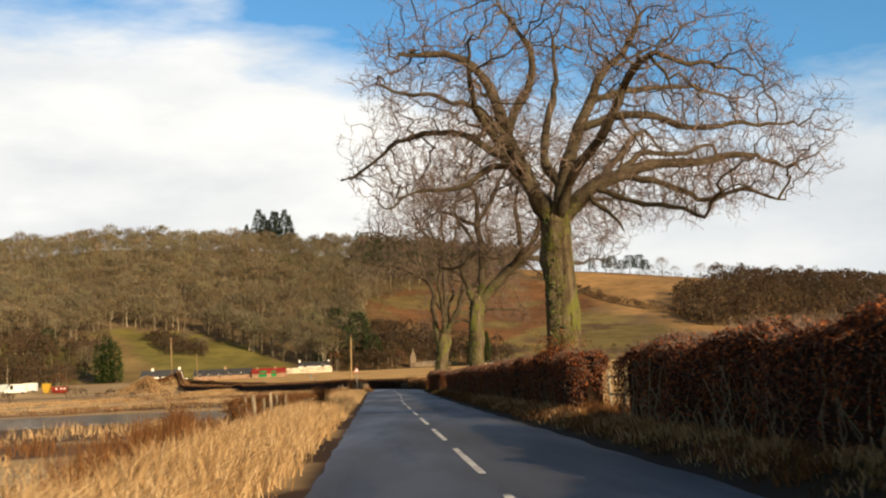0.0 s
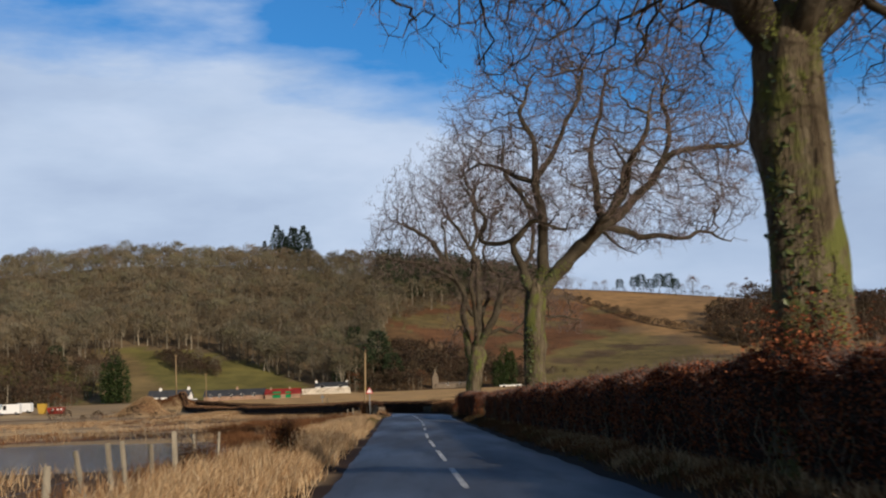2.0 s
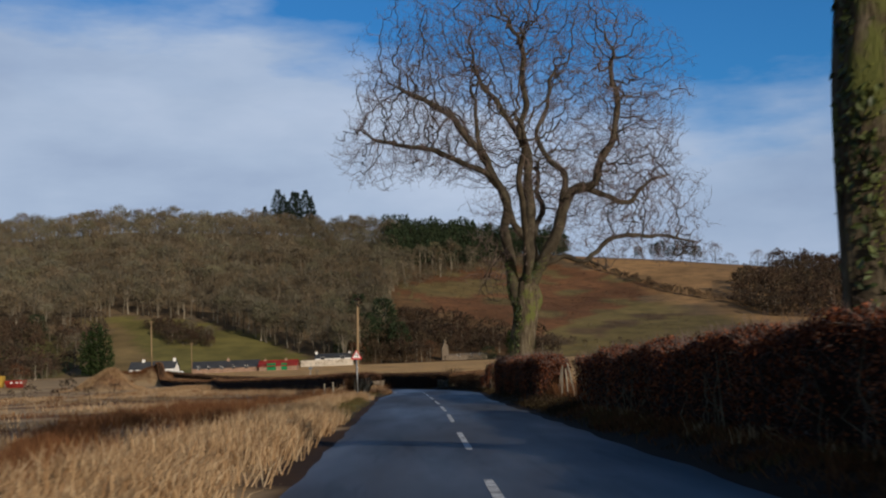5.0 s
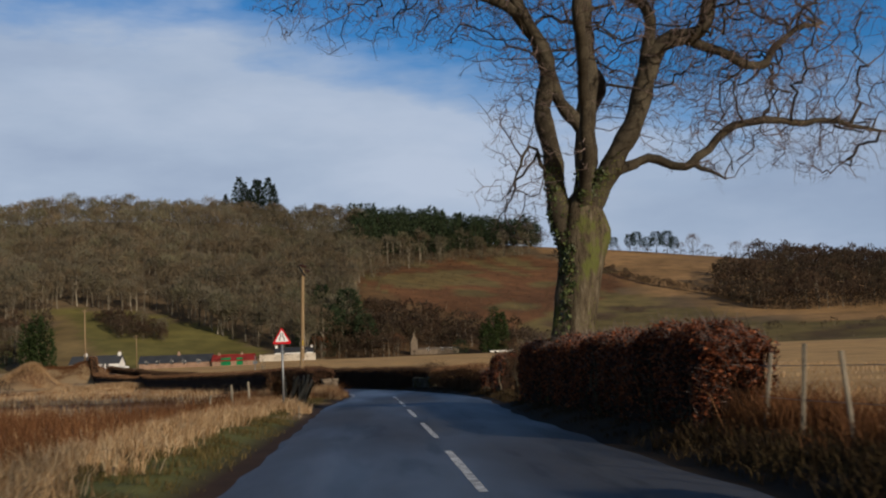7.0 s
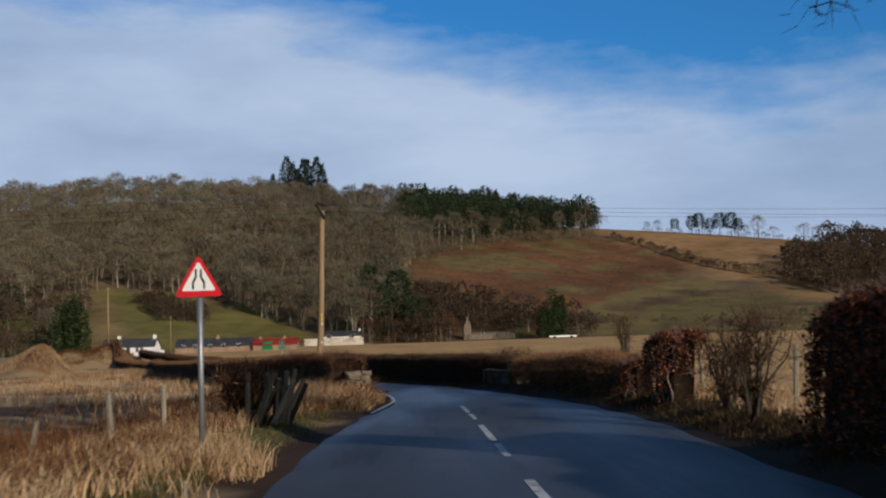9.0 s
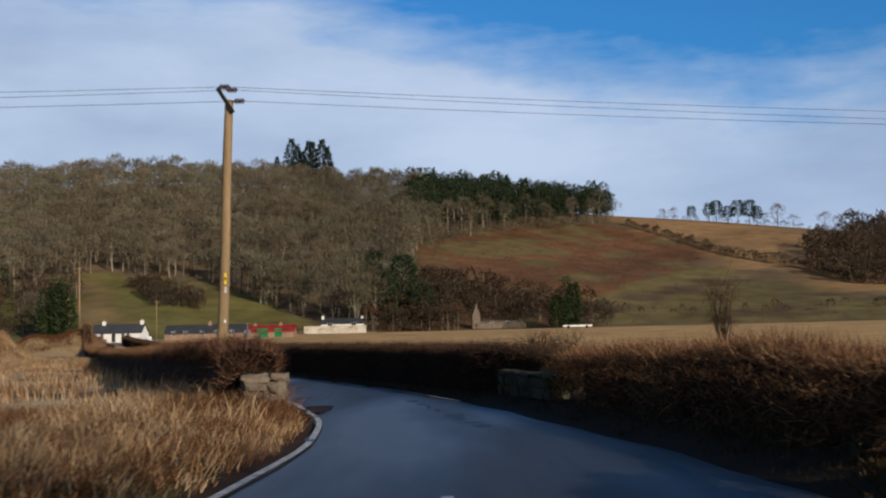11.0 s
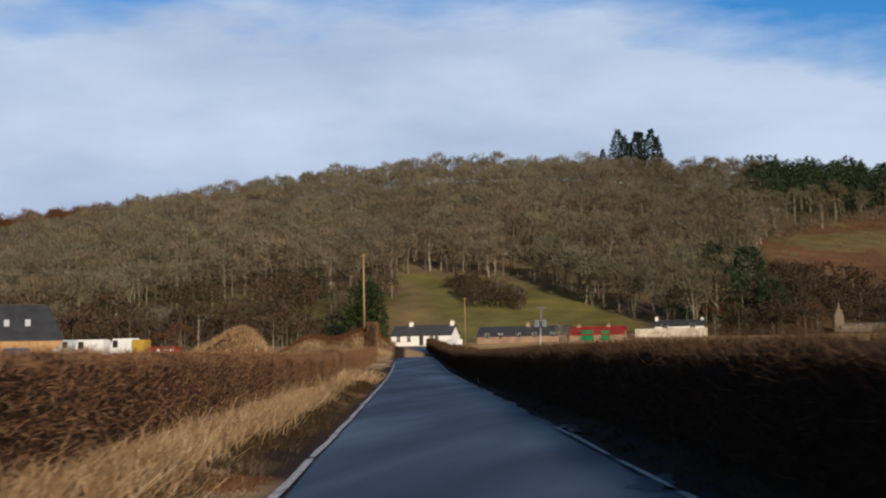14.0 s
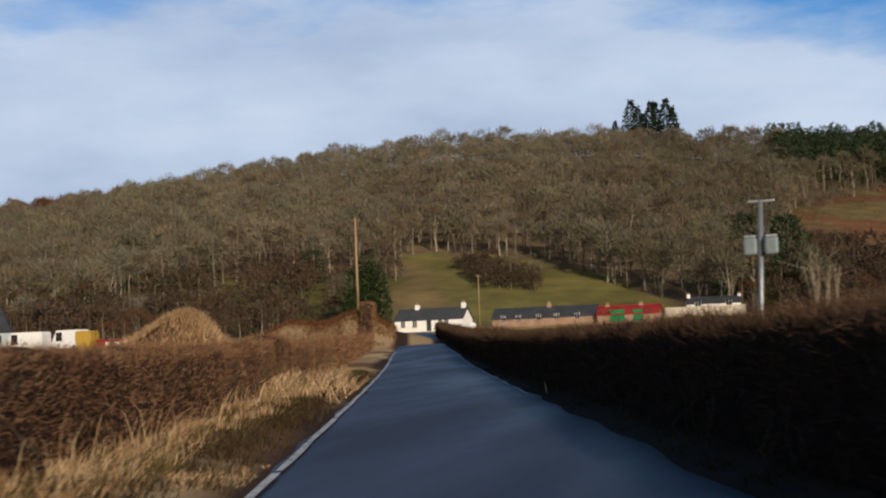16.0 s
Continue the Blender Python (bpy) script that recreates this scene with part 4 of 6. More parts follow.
oak.bough(up, 0.6, 2.6, 0.14, (4.8, 15.4), (3.6, 17.6))
right = oak.bough(0, 0.99, -0.6, 0.36, (6.2, 6.4), (6.8, 7.4), (7.5, 8.8), (8.2, 10.4), (9.2, 10.6), (9.7, 11.8), (10.3, 13.2), (10.7, 14.8), (10.4, 17.0))
oak.bough(right, 0.36, 0.8, 0.2, (7.8, 11.4), (7.0, 12.2), (6.6, 13.3), (7.1, 14.9), (7.8, 17.2))
low = oak.bough(right, 0.1, -0.8, 0.16, (7.7, 7.1), (8.6, 6.8), (10.0, 7.8), (12.0, 8.1), (14.0, 7.5))
oak.bough(low, 0.3, -0.6, 0.09, (9.3, 6.7), (10.0, 6.4))
oak.bough(right, 0.44, 1.6, 0.13, (10.8, 9.9), (12.4, 10.9), (13.7, 11.4))
oak.bough(0, 0.99, -5.2, 0.22, (5.5, 7.6), (5.0, 10.2), (5.2, 12.8))
oak.bough(0, 0.99, 5.2, 0.24, (6.2, 7.6), (6.8, 10.2), (7.0, 13.0))
oak.bough(dark, 0.2, -0.8, 0.08, (4.2, 7.4), (3.7, 7.2), (3.3, 6.0))
DROOP = (3.8, 126.5, 4.3)
oak.bough(dark, 0.22, 2.4, 0.035, (4.3, 7.4), (4.0, 6.9), (3.8, 6.3))
crown = crown_points(9800, rng, (5.3, 124.5), 9.8, 8.2, 6.8, 14.0, 23.2, 0.4)
slope = np.where(crown[:, 0] < 5, 11.8 - np.abs(crown[:, 0] - 3.2) * 0.1, 10.2 - 0.42 * (crown[:, 0] - 5))
crown = crown[crown[:, 2] > slope]
low_spray = np.concatenate([np.stack([rng.normal(3.6, 0.5, 260), rng.normal(123.4, 0.6, 260), rng.uniform(5.6, 10.4, 260)], 1), np.stack([rng.normal(DROOP[0], 0.4, 110), rng.normal(DROOP[1], 0.5, 110), rng.uniform(DROOP[2] + 0.4, DROOP[2] + 2.2, 110)], 1)])
right_spray = np.stack([rng.uniform(8.2, 14.6, 1500), rng.uniform(120.5, 128, 1500), rng.uniform(6.4, 12.5, 1500)], 1)
right_spray = right_spray[(right_spray[:, 2] > 8.6 - 0.15 * right_spray[:, 0]) & (right_spray[:, 2] < 25 - right_spray[:, 0])]
crown = np.concatenate([crown, low_spray, right_spray])
big_tree("oak_tree", "bare oak with several upright stems and ivy on the trunk", (5.0, 124.5, g3), oak, crown, 0.62, 23, moss_side=-0.9, ivy=2600, flare=1.15, burls=((4.9, -0.1, 0.34), (4.3, -0.6, 0.16), (3.3, -2.8, 0.12)))

# russet sprouts at the foot of the first oak
rng = np.random.default_rng(31)
sp = thing("beech_sprouts", "russet leafy beech sprouts round the oak's foot", "bush", (4.7, 40.0, float(height(4.7, 40.0))))
q = np.stack([rng.normal(0, 0.38, 2600), rng.normal(0, 0.5, 2600), 1.5 + np.abs(rng.normal(0, 0.42, 2600))], 1)
q = q[q[:, 2] < 2.9]
v, f = leaves(q, 0.033, rng, q * 0.3, 0.8)
tagged(part_arrays("leafage", v, f, BEECH, sp, "dead russet leaves"), kind="stuff")
paths = [np.array([(rng.normal() * 0.1, rng.normal() * 0.1, -0.1), (rng.normal() * 0.3, rng.normal() * 0.3, 1.2), (rng.normal() * 0.4, rng.normal() * 0.5, 2.3)]) for _ in range(14)]
v, f = tubes(paths, [np.array([0.02, 0.014, 0.006])] * 14, 5)
tagged(part_arrays("stem_growth", v, f, BRANCH, sp, "", True), kind="stuff")

# ---- hedges ----
def hedge(name, label, y0, y1, face, width, tall, mat, seed, density=230, leaf=0.05, twiggy=False, stems=0, top_round=0.18, dens_low=1.0, core_low=-0.06, side=0, group="", stem_r=1.0, stem_mat=STEM, heart=0.80, thin=1.0):
    """A clipped hedge along the road: inner mass coloured as shade, a skin of leaves or twigs, stems at its foot."""
    rng = np.random.default_rng(seed)
    ys = np.arange(y0, y1 + 0.01, 0.5)
    rib = 0.4 if twiggy else 1.0
    mid = (y0 + y1) / 2
    org = np.array([float(face(mid)) + width / 2, mid, float(height(face(mid) + width / 2, mid))])
    ob = thing(name, label, "hedge", org, group)
    prof = np.array([(0.04, core_low), (0.0, 0.45), (0.02, 0.88), (0.16, 0.97), (0.5, 1.0), (0.84, 0.97), (0.98, 0.88), (1.0, 0.45), (0.96, core_low)])

    def surf(y, k, push=0.0):
        """The hedge's outer surface at y; k runs 0..1 over the road side, the top and the far side."""
        i = np.clip(k * 8, 0, 7.999)
        j = i.astype(int)
        p = prof[j] + (prof[j + 1] - prof[j]) * (i - j)[:, None]
        wob = rib * (0.10 * np.sin(y * 0.9 + 4 * k) + 0.07 * np.sin(y * 2.3 + 9 * k))
        x = face(y) + p[:, 0] * width + wob * np.where(p[:, 0] < 0.5, -1, 1) * 0.8
        z = height(face(y) + width / 2, y) + p[:, 1] * (tall(y) + rib * (0.09 * np.sin(y * 1.1) + 0.06 * np.sin(y * 2.9 + 1)))
        return np.stack([x, y, z], 1)

    kk = np.linspace(0, 1, 13)
    Y, K = np.meshgrid(ys, kk, indexing="ij")
    P = surf(Y.ravel(), K.ravel()).reshape(len(ys), 13, 3)
    c = P.mean(1, keepdims=True)
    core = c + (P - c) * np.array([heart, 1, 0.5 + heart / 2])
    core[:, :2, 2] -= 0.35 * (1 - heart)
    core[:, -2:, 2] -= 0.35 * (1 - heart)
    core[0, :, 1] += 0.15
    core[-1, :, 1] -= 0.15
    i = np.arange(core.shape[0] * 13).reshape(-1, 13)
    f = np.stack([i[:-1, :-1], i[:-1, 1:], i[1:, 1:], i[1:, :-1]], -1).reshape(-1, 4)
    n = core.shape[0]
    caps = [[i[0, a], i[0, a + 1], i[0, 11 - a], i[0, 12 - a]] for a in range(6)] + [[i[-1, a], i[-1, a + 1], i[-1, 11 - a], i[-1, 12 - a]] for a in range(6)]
    part_arrays("inner_growth", core - org, np.concatenate([f, caps]), CORE, ob, "solid inside of the hedge, coloured as deep shade", True)
    area = (y1 - y0) * (float(tall(mid)) * 1.7 + width)
    m = int(area * density)
    y, k = rng.uniform(y0, y1, m), (rng.uniform(0.0, 0.8, m) if side == 0 else rng.uniform(0.2, 1.0, m))
    p = surf(y, k)
    e = rng.integers(0, 2, m // max(6, int((y1 - y0) / 2)))
    pe = surf(np.where(e == 0, y0, y1) + 0.0 * e, rng.uniform(0, 1, len(e)))
    ce = np.stack([face(pe[:, 1]) + width / 2, pe[:, 1], height(face(pe[:, 1]) + width / 2, pe[:, 1]) + 0.9], 1)
    pe = ce + (pe - ce) * np.sqrt(rng.uniform(0, 1, len(e)))[:, None]
    pe[:, 1] += rng.normal(size=len(e)) * 0.1
    p = np.concatenate([p, pe])
    rel = (p[:, 2] - height(p[:, 0], p[:, 1])) / tall(p[:, 1])
    keep = rng.random(len(p)) < np.clip(dens_low + (1 - dens_low) * (rel - 0.15) / 0.3, 0.05, 1)
    p = p[keep] + rng.normal(size=(keep.sum(), 3)) * 0.05
    out = p - np.stack([face(p[:, 1]) + width / 2, p[:, 1], height(p[:, 0], p[:, 1]) + tall(p[:, 1]) * 0.55], 1)
    out /= np.linalg.norm(out, axis=1)[:, None] + 1e-9
    if twiggy:
        d = out * 0.7 + rng.normal(size=p.shape) * np.array([0.6, 0.9, 0.8]) + np.array([0, 0, 0.35])
        v, f = flat_slivers(p - out * 0.12 - org, d, rng.uniform(0.08, 0.3, len(p)) * leaf / 0.05, 0.0085 * thin * leaf / 0.05, rng)
        tagged(part_arrays("twig_growth", v, f, mat, ob, "bare clipped hedge twigs"), kind="stuff")
    else:
        v, f = leaves(p - org, leaf, rng, out, 0.8)
        tagged(part_arrays("leafage", v, f, mat, ob, "dead russet leaves still on the twigs"), kind="stuff")
        q = p[rng.choice(len(p), len(p) // 5)]
        v, f = flat_slivers(q - org - np.array([-0.05, 0, 0]), rng.normal(size=q.shape) + np.array([-0.6, 0, 0.8]), rng.uniform(0.15, 0.4, len(q)), 0.006, rng)
        tagged(part_arrays("twig_growth", v, f, TWIG, ob, "thin hedge twigs"), kind="stuff")
    paths, rads = [], []
    for _ in range(stems):
        sy, sx = rng.uniform(y0 + 0.2, y1 - 0.2), (rng.uniform(-0.02, 0.3) if side == 0 else width + rng.uniform(-0.3, 0.02))
        b = np.array([float(face(sy)) + sx, sy, float(height(face(sy) + sx, sy)) - 0.05])
        h = rng.uniform(0.5, 0.95) * float(tall(sy))
        q = [b]
        for s in (0.3, 0.6, 1.0):
            q.append(b + np.array([rng.normal() * 0.09, rng.normal() * 0.16, h * s]))
        paths.append(np.array(q) - org)
        r = rng.uniform(0.012, 0.03)
        rads.append(np.array([1.2, 1, 0.8, 0.45]) * r * stem_r)
    if paths:
        v, f = tubes(paths, rads, 5)
        tagged(part_arrays("stem_growth", v, f, stem_mat, ob, "bare stems low in the hedge", True), kind="stuff")
    return ob


knot = lambda *p: (lambda y: np.interp(y, [q[0] for q in p], [q[1] for q in p]))
RUSSET = "clipped beech hedge with dead russet leaves"
hedge("beech_hedge", RUSSET + " beside a field gap", 1, 27.6, knot((0, 4.25), (28, 4.2)), 1.2, knot((0, 1.72), (28, 1.62)), BEECH, 1, stems=170, dens_low=0.42, heart=0.62, stem_r=0.6, leaf=0.037, group="beech hedges along the lane", density=470)
hedge("beech_hedge", RUSSET + " under two oaks", 34.4, 97.2, knot((31, 4.2), (97, 4.1)), 1.15, knot((31, 1.55), (42, 1.7), (60, 1.62), (97, 1.45)), BEECH, 2, stems=220, dens_low=0.5, heart=0.66, stem_r=0.6, leaf=0.037, density=420, group="beech hedges along the lane")
hedge("beech_hedge", RUSSET + " ending in a leafy tuft", 107.6, 129.4, knot((104, 4.2), (130, 4.1)), 1.2, knot((107, 1.45), (109, 1.55), (118, 1.62), (130, 1.68)), BEECH, 3, stems=90, dens_low=0.5, stem_r=0.7, stem_mat=BRANCH, leaf=0.04, group="beech hedges along the lane", density=440)
hedge("beech_bush", "short remnant of russet beech hedge", 140.0, 142.6, knot((139, 4.5), (143, 4.5)), 0.9, knot((139, 1.6), (143, 1.5)), BEECH, 4, stems=14, dens_low=0.15, leaf=0.04, density=420, heart=0.5)
hedge("beech_bush", "low leafy stub of beech hedge beside pale grass", 144.0, 145.4, knot((143, 4.3), (146, 4.3)), 0.8, knot((143, 0.9), (146, 0.7)), BEECH, 14, stems=8, dens_low=0.4, leaf=0.04, density=420, heart=0.5)
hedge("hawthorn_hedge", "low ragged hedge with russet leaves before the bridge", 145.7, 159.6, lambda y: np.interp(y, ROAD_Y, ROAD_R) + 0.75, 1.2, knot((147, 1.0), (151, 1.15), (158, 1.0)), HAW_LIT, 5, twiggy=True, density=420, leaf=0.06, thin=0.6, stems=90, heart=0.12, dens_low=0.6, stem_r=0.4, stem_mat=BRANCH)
hedge("hawthorn_hedge", "long dark clipped thorn hedge on the shaded roadside", 162.8, 262, lambda y: np.interp(y, ROAD_Y, ROAD_R) + 0.55 + 0.85 * smooth(167, 163.5, y), 1.35, knot((163, 1.0), (165, 1.15), (172, 1.2), (200, 1.4), (262, 1.5)), HAW_SHADED, 6, twiggy=True, density=330, leaf=0.05, thin=0.7, stems=60, stem_r=0.5, stem_mat=BRANCH)
hedge("hawthorn_hedge", "far stretch of dark clipped thorn hedge", 262.2, 402, lambda y: np.interp(y, ROAD_Y, ROAD_R) + 0.55, 1.4, knot((262, 1.5), (400, 1.6)), HAW_SHADED, 7, twiggy=True, density=55, leaf=0.11)
LEFT_OFF = knot((158, 0.45), (162, 0.6), (166, 1.0), (174, 1.8), (200, 2.2), (400, 2.4))
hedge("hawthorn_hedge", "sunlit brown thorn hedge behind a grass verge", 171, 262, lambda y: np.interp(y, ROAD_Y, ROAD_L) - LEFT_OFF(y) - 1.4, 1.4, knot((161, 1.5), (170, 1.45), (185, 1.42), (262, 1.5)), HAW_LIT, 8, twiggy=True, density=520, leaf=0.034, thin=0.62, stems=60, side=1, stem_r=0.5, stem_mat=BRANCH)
ON_WALL = lambda y: np.interp(y, ROAD_Y, ROAD_L) - LEFT_OFF(y) - 1.4
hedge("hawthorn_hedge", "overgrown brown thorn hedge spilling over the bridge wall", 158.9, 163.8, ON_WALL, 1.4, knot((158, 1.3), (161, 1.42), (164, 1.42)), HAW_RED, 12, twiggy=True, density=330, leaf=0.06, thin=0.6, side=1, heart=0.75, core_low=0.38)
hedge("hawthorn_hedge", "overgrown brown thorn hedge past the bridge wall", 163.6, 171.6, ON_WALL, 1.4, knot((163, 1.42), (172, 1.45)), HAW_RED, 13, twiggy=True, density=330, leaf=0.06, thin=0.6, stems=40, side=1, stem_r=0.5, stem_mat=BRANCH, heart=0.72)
hedge("hawthorn_hedge", "far stretch of brown thorn hedge", 262.2, 385, lambda y: np.interp(y, ROAD_Y, ROAD_L) - 3.8, 1.4, knot((262, 1.5), (400, 1.3)), HAW_LIT, 9, twiggy=True, density=70, leaf=0.09, side=1)


def bare_bush(name, label, at, r, h, seed, mat=HAW_SHADED, n=900, width=0.008):
    rng = np.random.default_rng(seed)
    z = float(height(at[0], at[1]))
    ob = thing(name, label, "bush", (at[0], at[1], z))
    paths, rads = [], []
    tips = []
    for _ in range(16):
        a, lean = rng.uniform(0, 6.28), rng.uniform(0.1, 0.9)
        p = [np.array([rng.normal() * 0.08, rng.normal() * 0.08, -0.05])]
        for s in (0.3, 0.6, 0.85):
            p.append(np.array([np.cos(a) * r * lean * s + rng.normal() * 0.07, np.sin(a) * r * lean * s + rng.normal() * 0.07, h * s]))
        paths.append(np.array(p))
        rads.append(np.array([0.035, 0.024, 0.016, 0.008]))
        tips += p[1:]
    v, f = tubes(paths, rads, 5)
    tagged(part_arrays("stem_growth", v, f, STEM if mat is STEM else BRANCH, ob, "", True), kind="stuff")
    tips = np.array(tips)
    k = rng.integers(0, len(tips), n)
    d = rng.normal(size=(n, 3)) + np.array([0, 0, 0.5]) + tips[k] * 0.25
    v, f = flat_slivers(tips[k] + rng.normal(size=(n, 3)) * 0.12, d, rng.uniform(0.2, 0.6, n) * h / 1.6, width, rng)
    tagged(part_arrays("twig_growth", v, f, mat, ob, "bare tangled twigs"), kind="stuff")
    return ob


bare_bush("thorn_bush", "bare thorn bush in the field gap", (4.7, 134.0), 0.9, 1.7, 31)
bare_bush("thorn_bush", "bare thorn bush in the field gap", (4.9, 136.4), 0.7, 1.3, 32)
bare_bush("thorn_bush", "spreading thorn bush over the bridge wall", (3.3, 166.0), 1.5, 1.35, 33, n=2200, width=0.005)
bare_bush("thorn_bush", "spreading thorn bush beside the bridge wall", (3.3, 161.8), 0.9, 1.0, 37, n=1800, width=0.005)
bare_bush("thorn_bush", "dark bare bush on the pond bank", (-5.5, 50.3), 0.6, 0.7, 36, n=1200)
bare_bush("dead_dock_bush", "tangle of dead brown dock stems", (-6.7, 33), 0.6, 1.0, 42, GRASS_RUST, 900, 0.012)
bare_bush("dead_dock_bush", "tangle of dead brown dock stems", (-5.5, 35.5), 0.45, 0.9, 39, GRASS_RUST, 800, 0.012)
bare_bush("sapling", "thin pale sapling beside the equipment post", (-12.7, 225.6), 0.35, 2.5, 45, STEM, 260, 0.004)
bare_bush("sapling", "thin bare sapling in the field", (8.6, 170), 0.7, 2.7, 46, HAW_SHADED, 500, 0.006)
bare_bush("dead_dock_bush", "tangle of dead brown dock stems", (-3.9, 53), 0.5, 0.9, 44, GRASS_RUST, 900, 0.012)
bare_bush("log_pile", "brown tangled heap of cut hedge branches", (-4.2, 137.8), 0.7, 1.1, 40, HAW_LIT, 2400, 0.010)


def stake_pile(label, x, y, n, seed):
    """Old fence stakes thrown together, leaning on one another."""
    g = np.random.default_rng(seed)
    z = float(height(x, y))
    ob = thing("stake_pile", label, "wood pile", (x, y, z))
    for k in range(n):
        bx, by = g.uniform(-0.55, 0.55), g.uniform(-0.35, 0.35)
        h, lean = g.uniform(0.75, 1.15), g.normal() * 0.16 + 0.22
        bm = rod((bx - lean * 0.4, by, -0.1), (bx + lean, by + g.normal() * 0.15, h), g.uniform(0.035, 0.06), g.uniform(0.03, 0.05), 7)
        for v in bm.verts:
            v.co += Vector(g.normal(size=3) * 0.008)
        part("stake", bm, POST if k % 3 else BRANCH, ob)
    return ob


stake_pile("heap of old grey fence stakes leaning together", -3.75, 137.6, 24, 41)


# ---- grass ----
def clumps(name, label, centres, per, tall, width, lean, spread, mat, seed, wind=(0, 0), cat="grass"):
    rng = np.random.default_rng(seed)
    k = np.repeat(np.arange(len(centres)), per)
    p = centres[k] + rng.normal(size=(len(k), 2)) * spread
    l, r = gaps(p[:, 0], p[:, 1])
    ok = np.maximum(l, r) > 0.12
    p, k = p[ok], k[ok]
    z = height(p[:, 0], p[:, 1])
    vary = rng.uniform(0.6, 1.25, len(centres))[k]
    v, f = blades(np.stack([p[:, 0], p[:, 1], z - 0.02], 1), tall * vary * rng.uniform(0.5, 1.1, len(p)), lean * rng.uniform(0.3, 1.5, len(p)), width, rng, wind)
    return tagged(part_arrays(name, v, f, mat), label, cat, kind="stuff")


rng = np.random.default_rng(77)
rng2 = np.random.default_rng(78)
clumps("dead_stalks", "upright dead brown dock stalks on the bank", np.stack([rng2.normal(-6.6, 0.6, 60), rng2.normal(27.5, 1.6, 60)], 1), 22, 1.05, 0.010, 0.22, 0.12, GRASS_RUST, 38, (0.1, 0))


def along(n, y0, y1, side, a, b, power=1.0):
    y = rng.uniform(y0, y1, n)
    off = a + (b - a) * rng.uniform(0, 1, n) ** power
    x = np.interp(y, ROAD_Y, ROAD_L) - off if side == "L" else np.interp(y, ROAD_Y, ROAD_R) + off
    return np.stack([x, y], 1)


clumps("dry_grass", "tall straw-coloured grass on the verge", along(1150, 4, 100, "L", 0.42, 3.0), 42, 0.56, 0.009, 0.55, 0.17, GRASS_DRY, 1, (0.5, -0.1))
clumps("dry_grass", "straw-coloured grass on the verge by the sign", along(560, 100, 152, "L", 1.3, 4.4), 44, 0.46, 0.008, 0.6, 0.17, GRASS_DRY, 2, (0.4, 0))
clumps("dry_grass", "rough tufts round the sign's post", np.stack([rng2.normal(-3.6, 0.55, 60), rng2.normal(129.3, 0.9, 60)], 1), 44, 0.44, 0.007, 0.8, 0.16, GRASS_DRY, 56)
clumps("dead_grass", "brown stems before the stake pile", along(160, 126, 146, "L", 1.5, 3.6), 36, 0.5, 0.008, 0.7, 0.2, GRASS_RUST, 57)
clumps("short_grass", "short green verge grass", along(240, 96, 150, "L", 0.35, 1.9), 46, 0.16, 0.007, 0.7, 0.18, GRASS_GREEN, 3)
clumps("short_grass", "short brown grass and leaf litter beside the hedges, darkened as in shade", along(700, 4, 166, "R", 0.25, 1.5), 34, 0.15, 0.007, 0.7, 0.18, LITTER_SHADED, 4)
clumps("verge_tussocks", "brown and olive tussocks on the hedge bank", along(430, 4, 97, "R", 0.45, 1.45), 40, 0.28, 0.008, 0.9, 0.2, GRASS_RUST, 51, (-0.3, 0))
clumps("verge_tussocks", "olive tussocks on the hedge bank", along(150, 4, 97, "R", 0.5, 1.4), 40, 0.24, 0.008, 0.9, 0.2, GRASS_GREEN, 54, (-0.3, 0))
clumps("verge_tussocks", "straw tussocks on the hedge bank", along(130, 4, 60, "R", 0.5, 1.5), 36, 0.3, 0.008, 0.8, 0.18, GRASS_DRY, 52, (-0.3, 0))
clumps("short_grass", "dead leaves and grass under the long hedge, coloured as in shade", along(420, 165, 262, "R", 0.0, 0.9), 34, 0.13, 0.008, 0.8, 0.16, LITTER_SHADED, 53)
clumps("dry_grass", "pale dry grass at the hedge foot", along(150, 4, 96, "R", 0.9, 1.6), 34, 0.28, 0.007, 0.6, 0.14, GRASS_DRY, 5)
clumps("dry_grass", "long pale grass in the fenced gap", np.stack([rng.uniform(5.3, 8, 90), rng.uniform(96.5, 108, 90)], 1), 40, 0.42, 0.008, 0.5, 0.16, GRASS_DRY, 6)
clumps("rusty_stems", "brown dead grass along the fenced gap", np.stack([rng.uniform(4.3, 6, 90), rng.uniform(96.5, 108, 90)], 1), 40, 0.3, 0.008, 0.5, 0.16, GRASS_RUST, 32)
# extra growth whose dark colour paints the bank's shade
clumps("shaded_bank_growth", "tangled dead growth added below the fence, coloured as the bank's shade", np.stack([rng2.uniform(3.5, 4.7, 150), rng2.uniform(96.5, 108, 150)], 1), 40, 0.3, 0.008, 0.7, 0.18, LITTER_SHADED, 41)
clumps("dead_grass", "tall brown dead grass along the leaning fence", np.stack([rng2.uniform(4.7, 5.6, 150), rng2.uniform(96.5, 108, 150)], 1), 40, 0.75, 0.008, 0.5, 0.18, GRASS_RUST, 42)
clumps("dead_grass", "long brown dead grass in the field gap", np.stack([rng.uniform(3.6, 6.5, 90), rng.uniform(27.5, 34.5, 90)], 1), 40, 0.42, 0.008, 0.5, 0.16, GRASS_RUST, 7)
# shadow on this verge is given by the blades' dark colour
clumps("shaded_bank_growth", "dead growth on the verge, hedge shade put in its colour", along(170, 128, 146, "R", 0.3, 1.5), 36, 0.2, 0.008, 0.8, 0.18, LITTER_SHADED, 55)
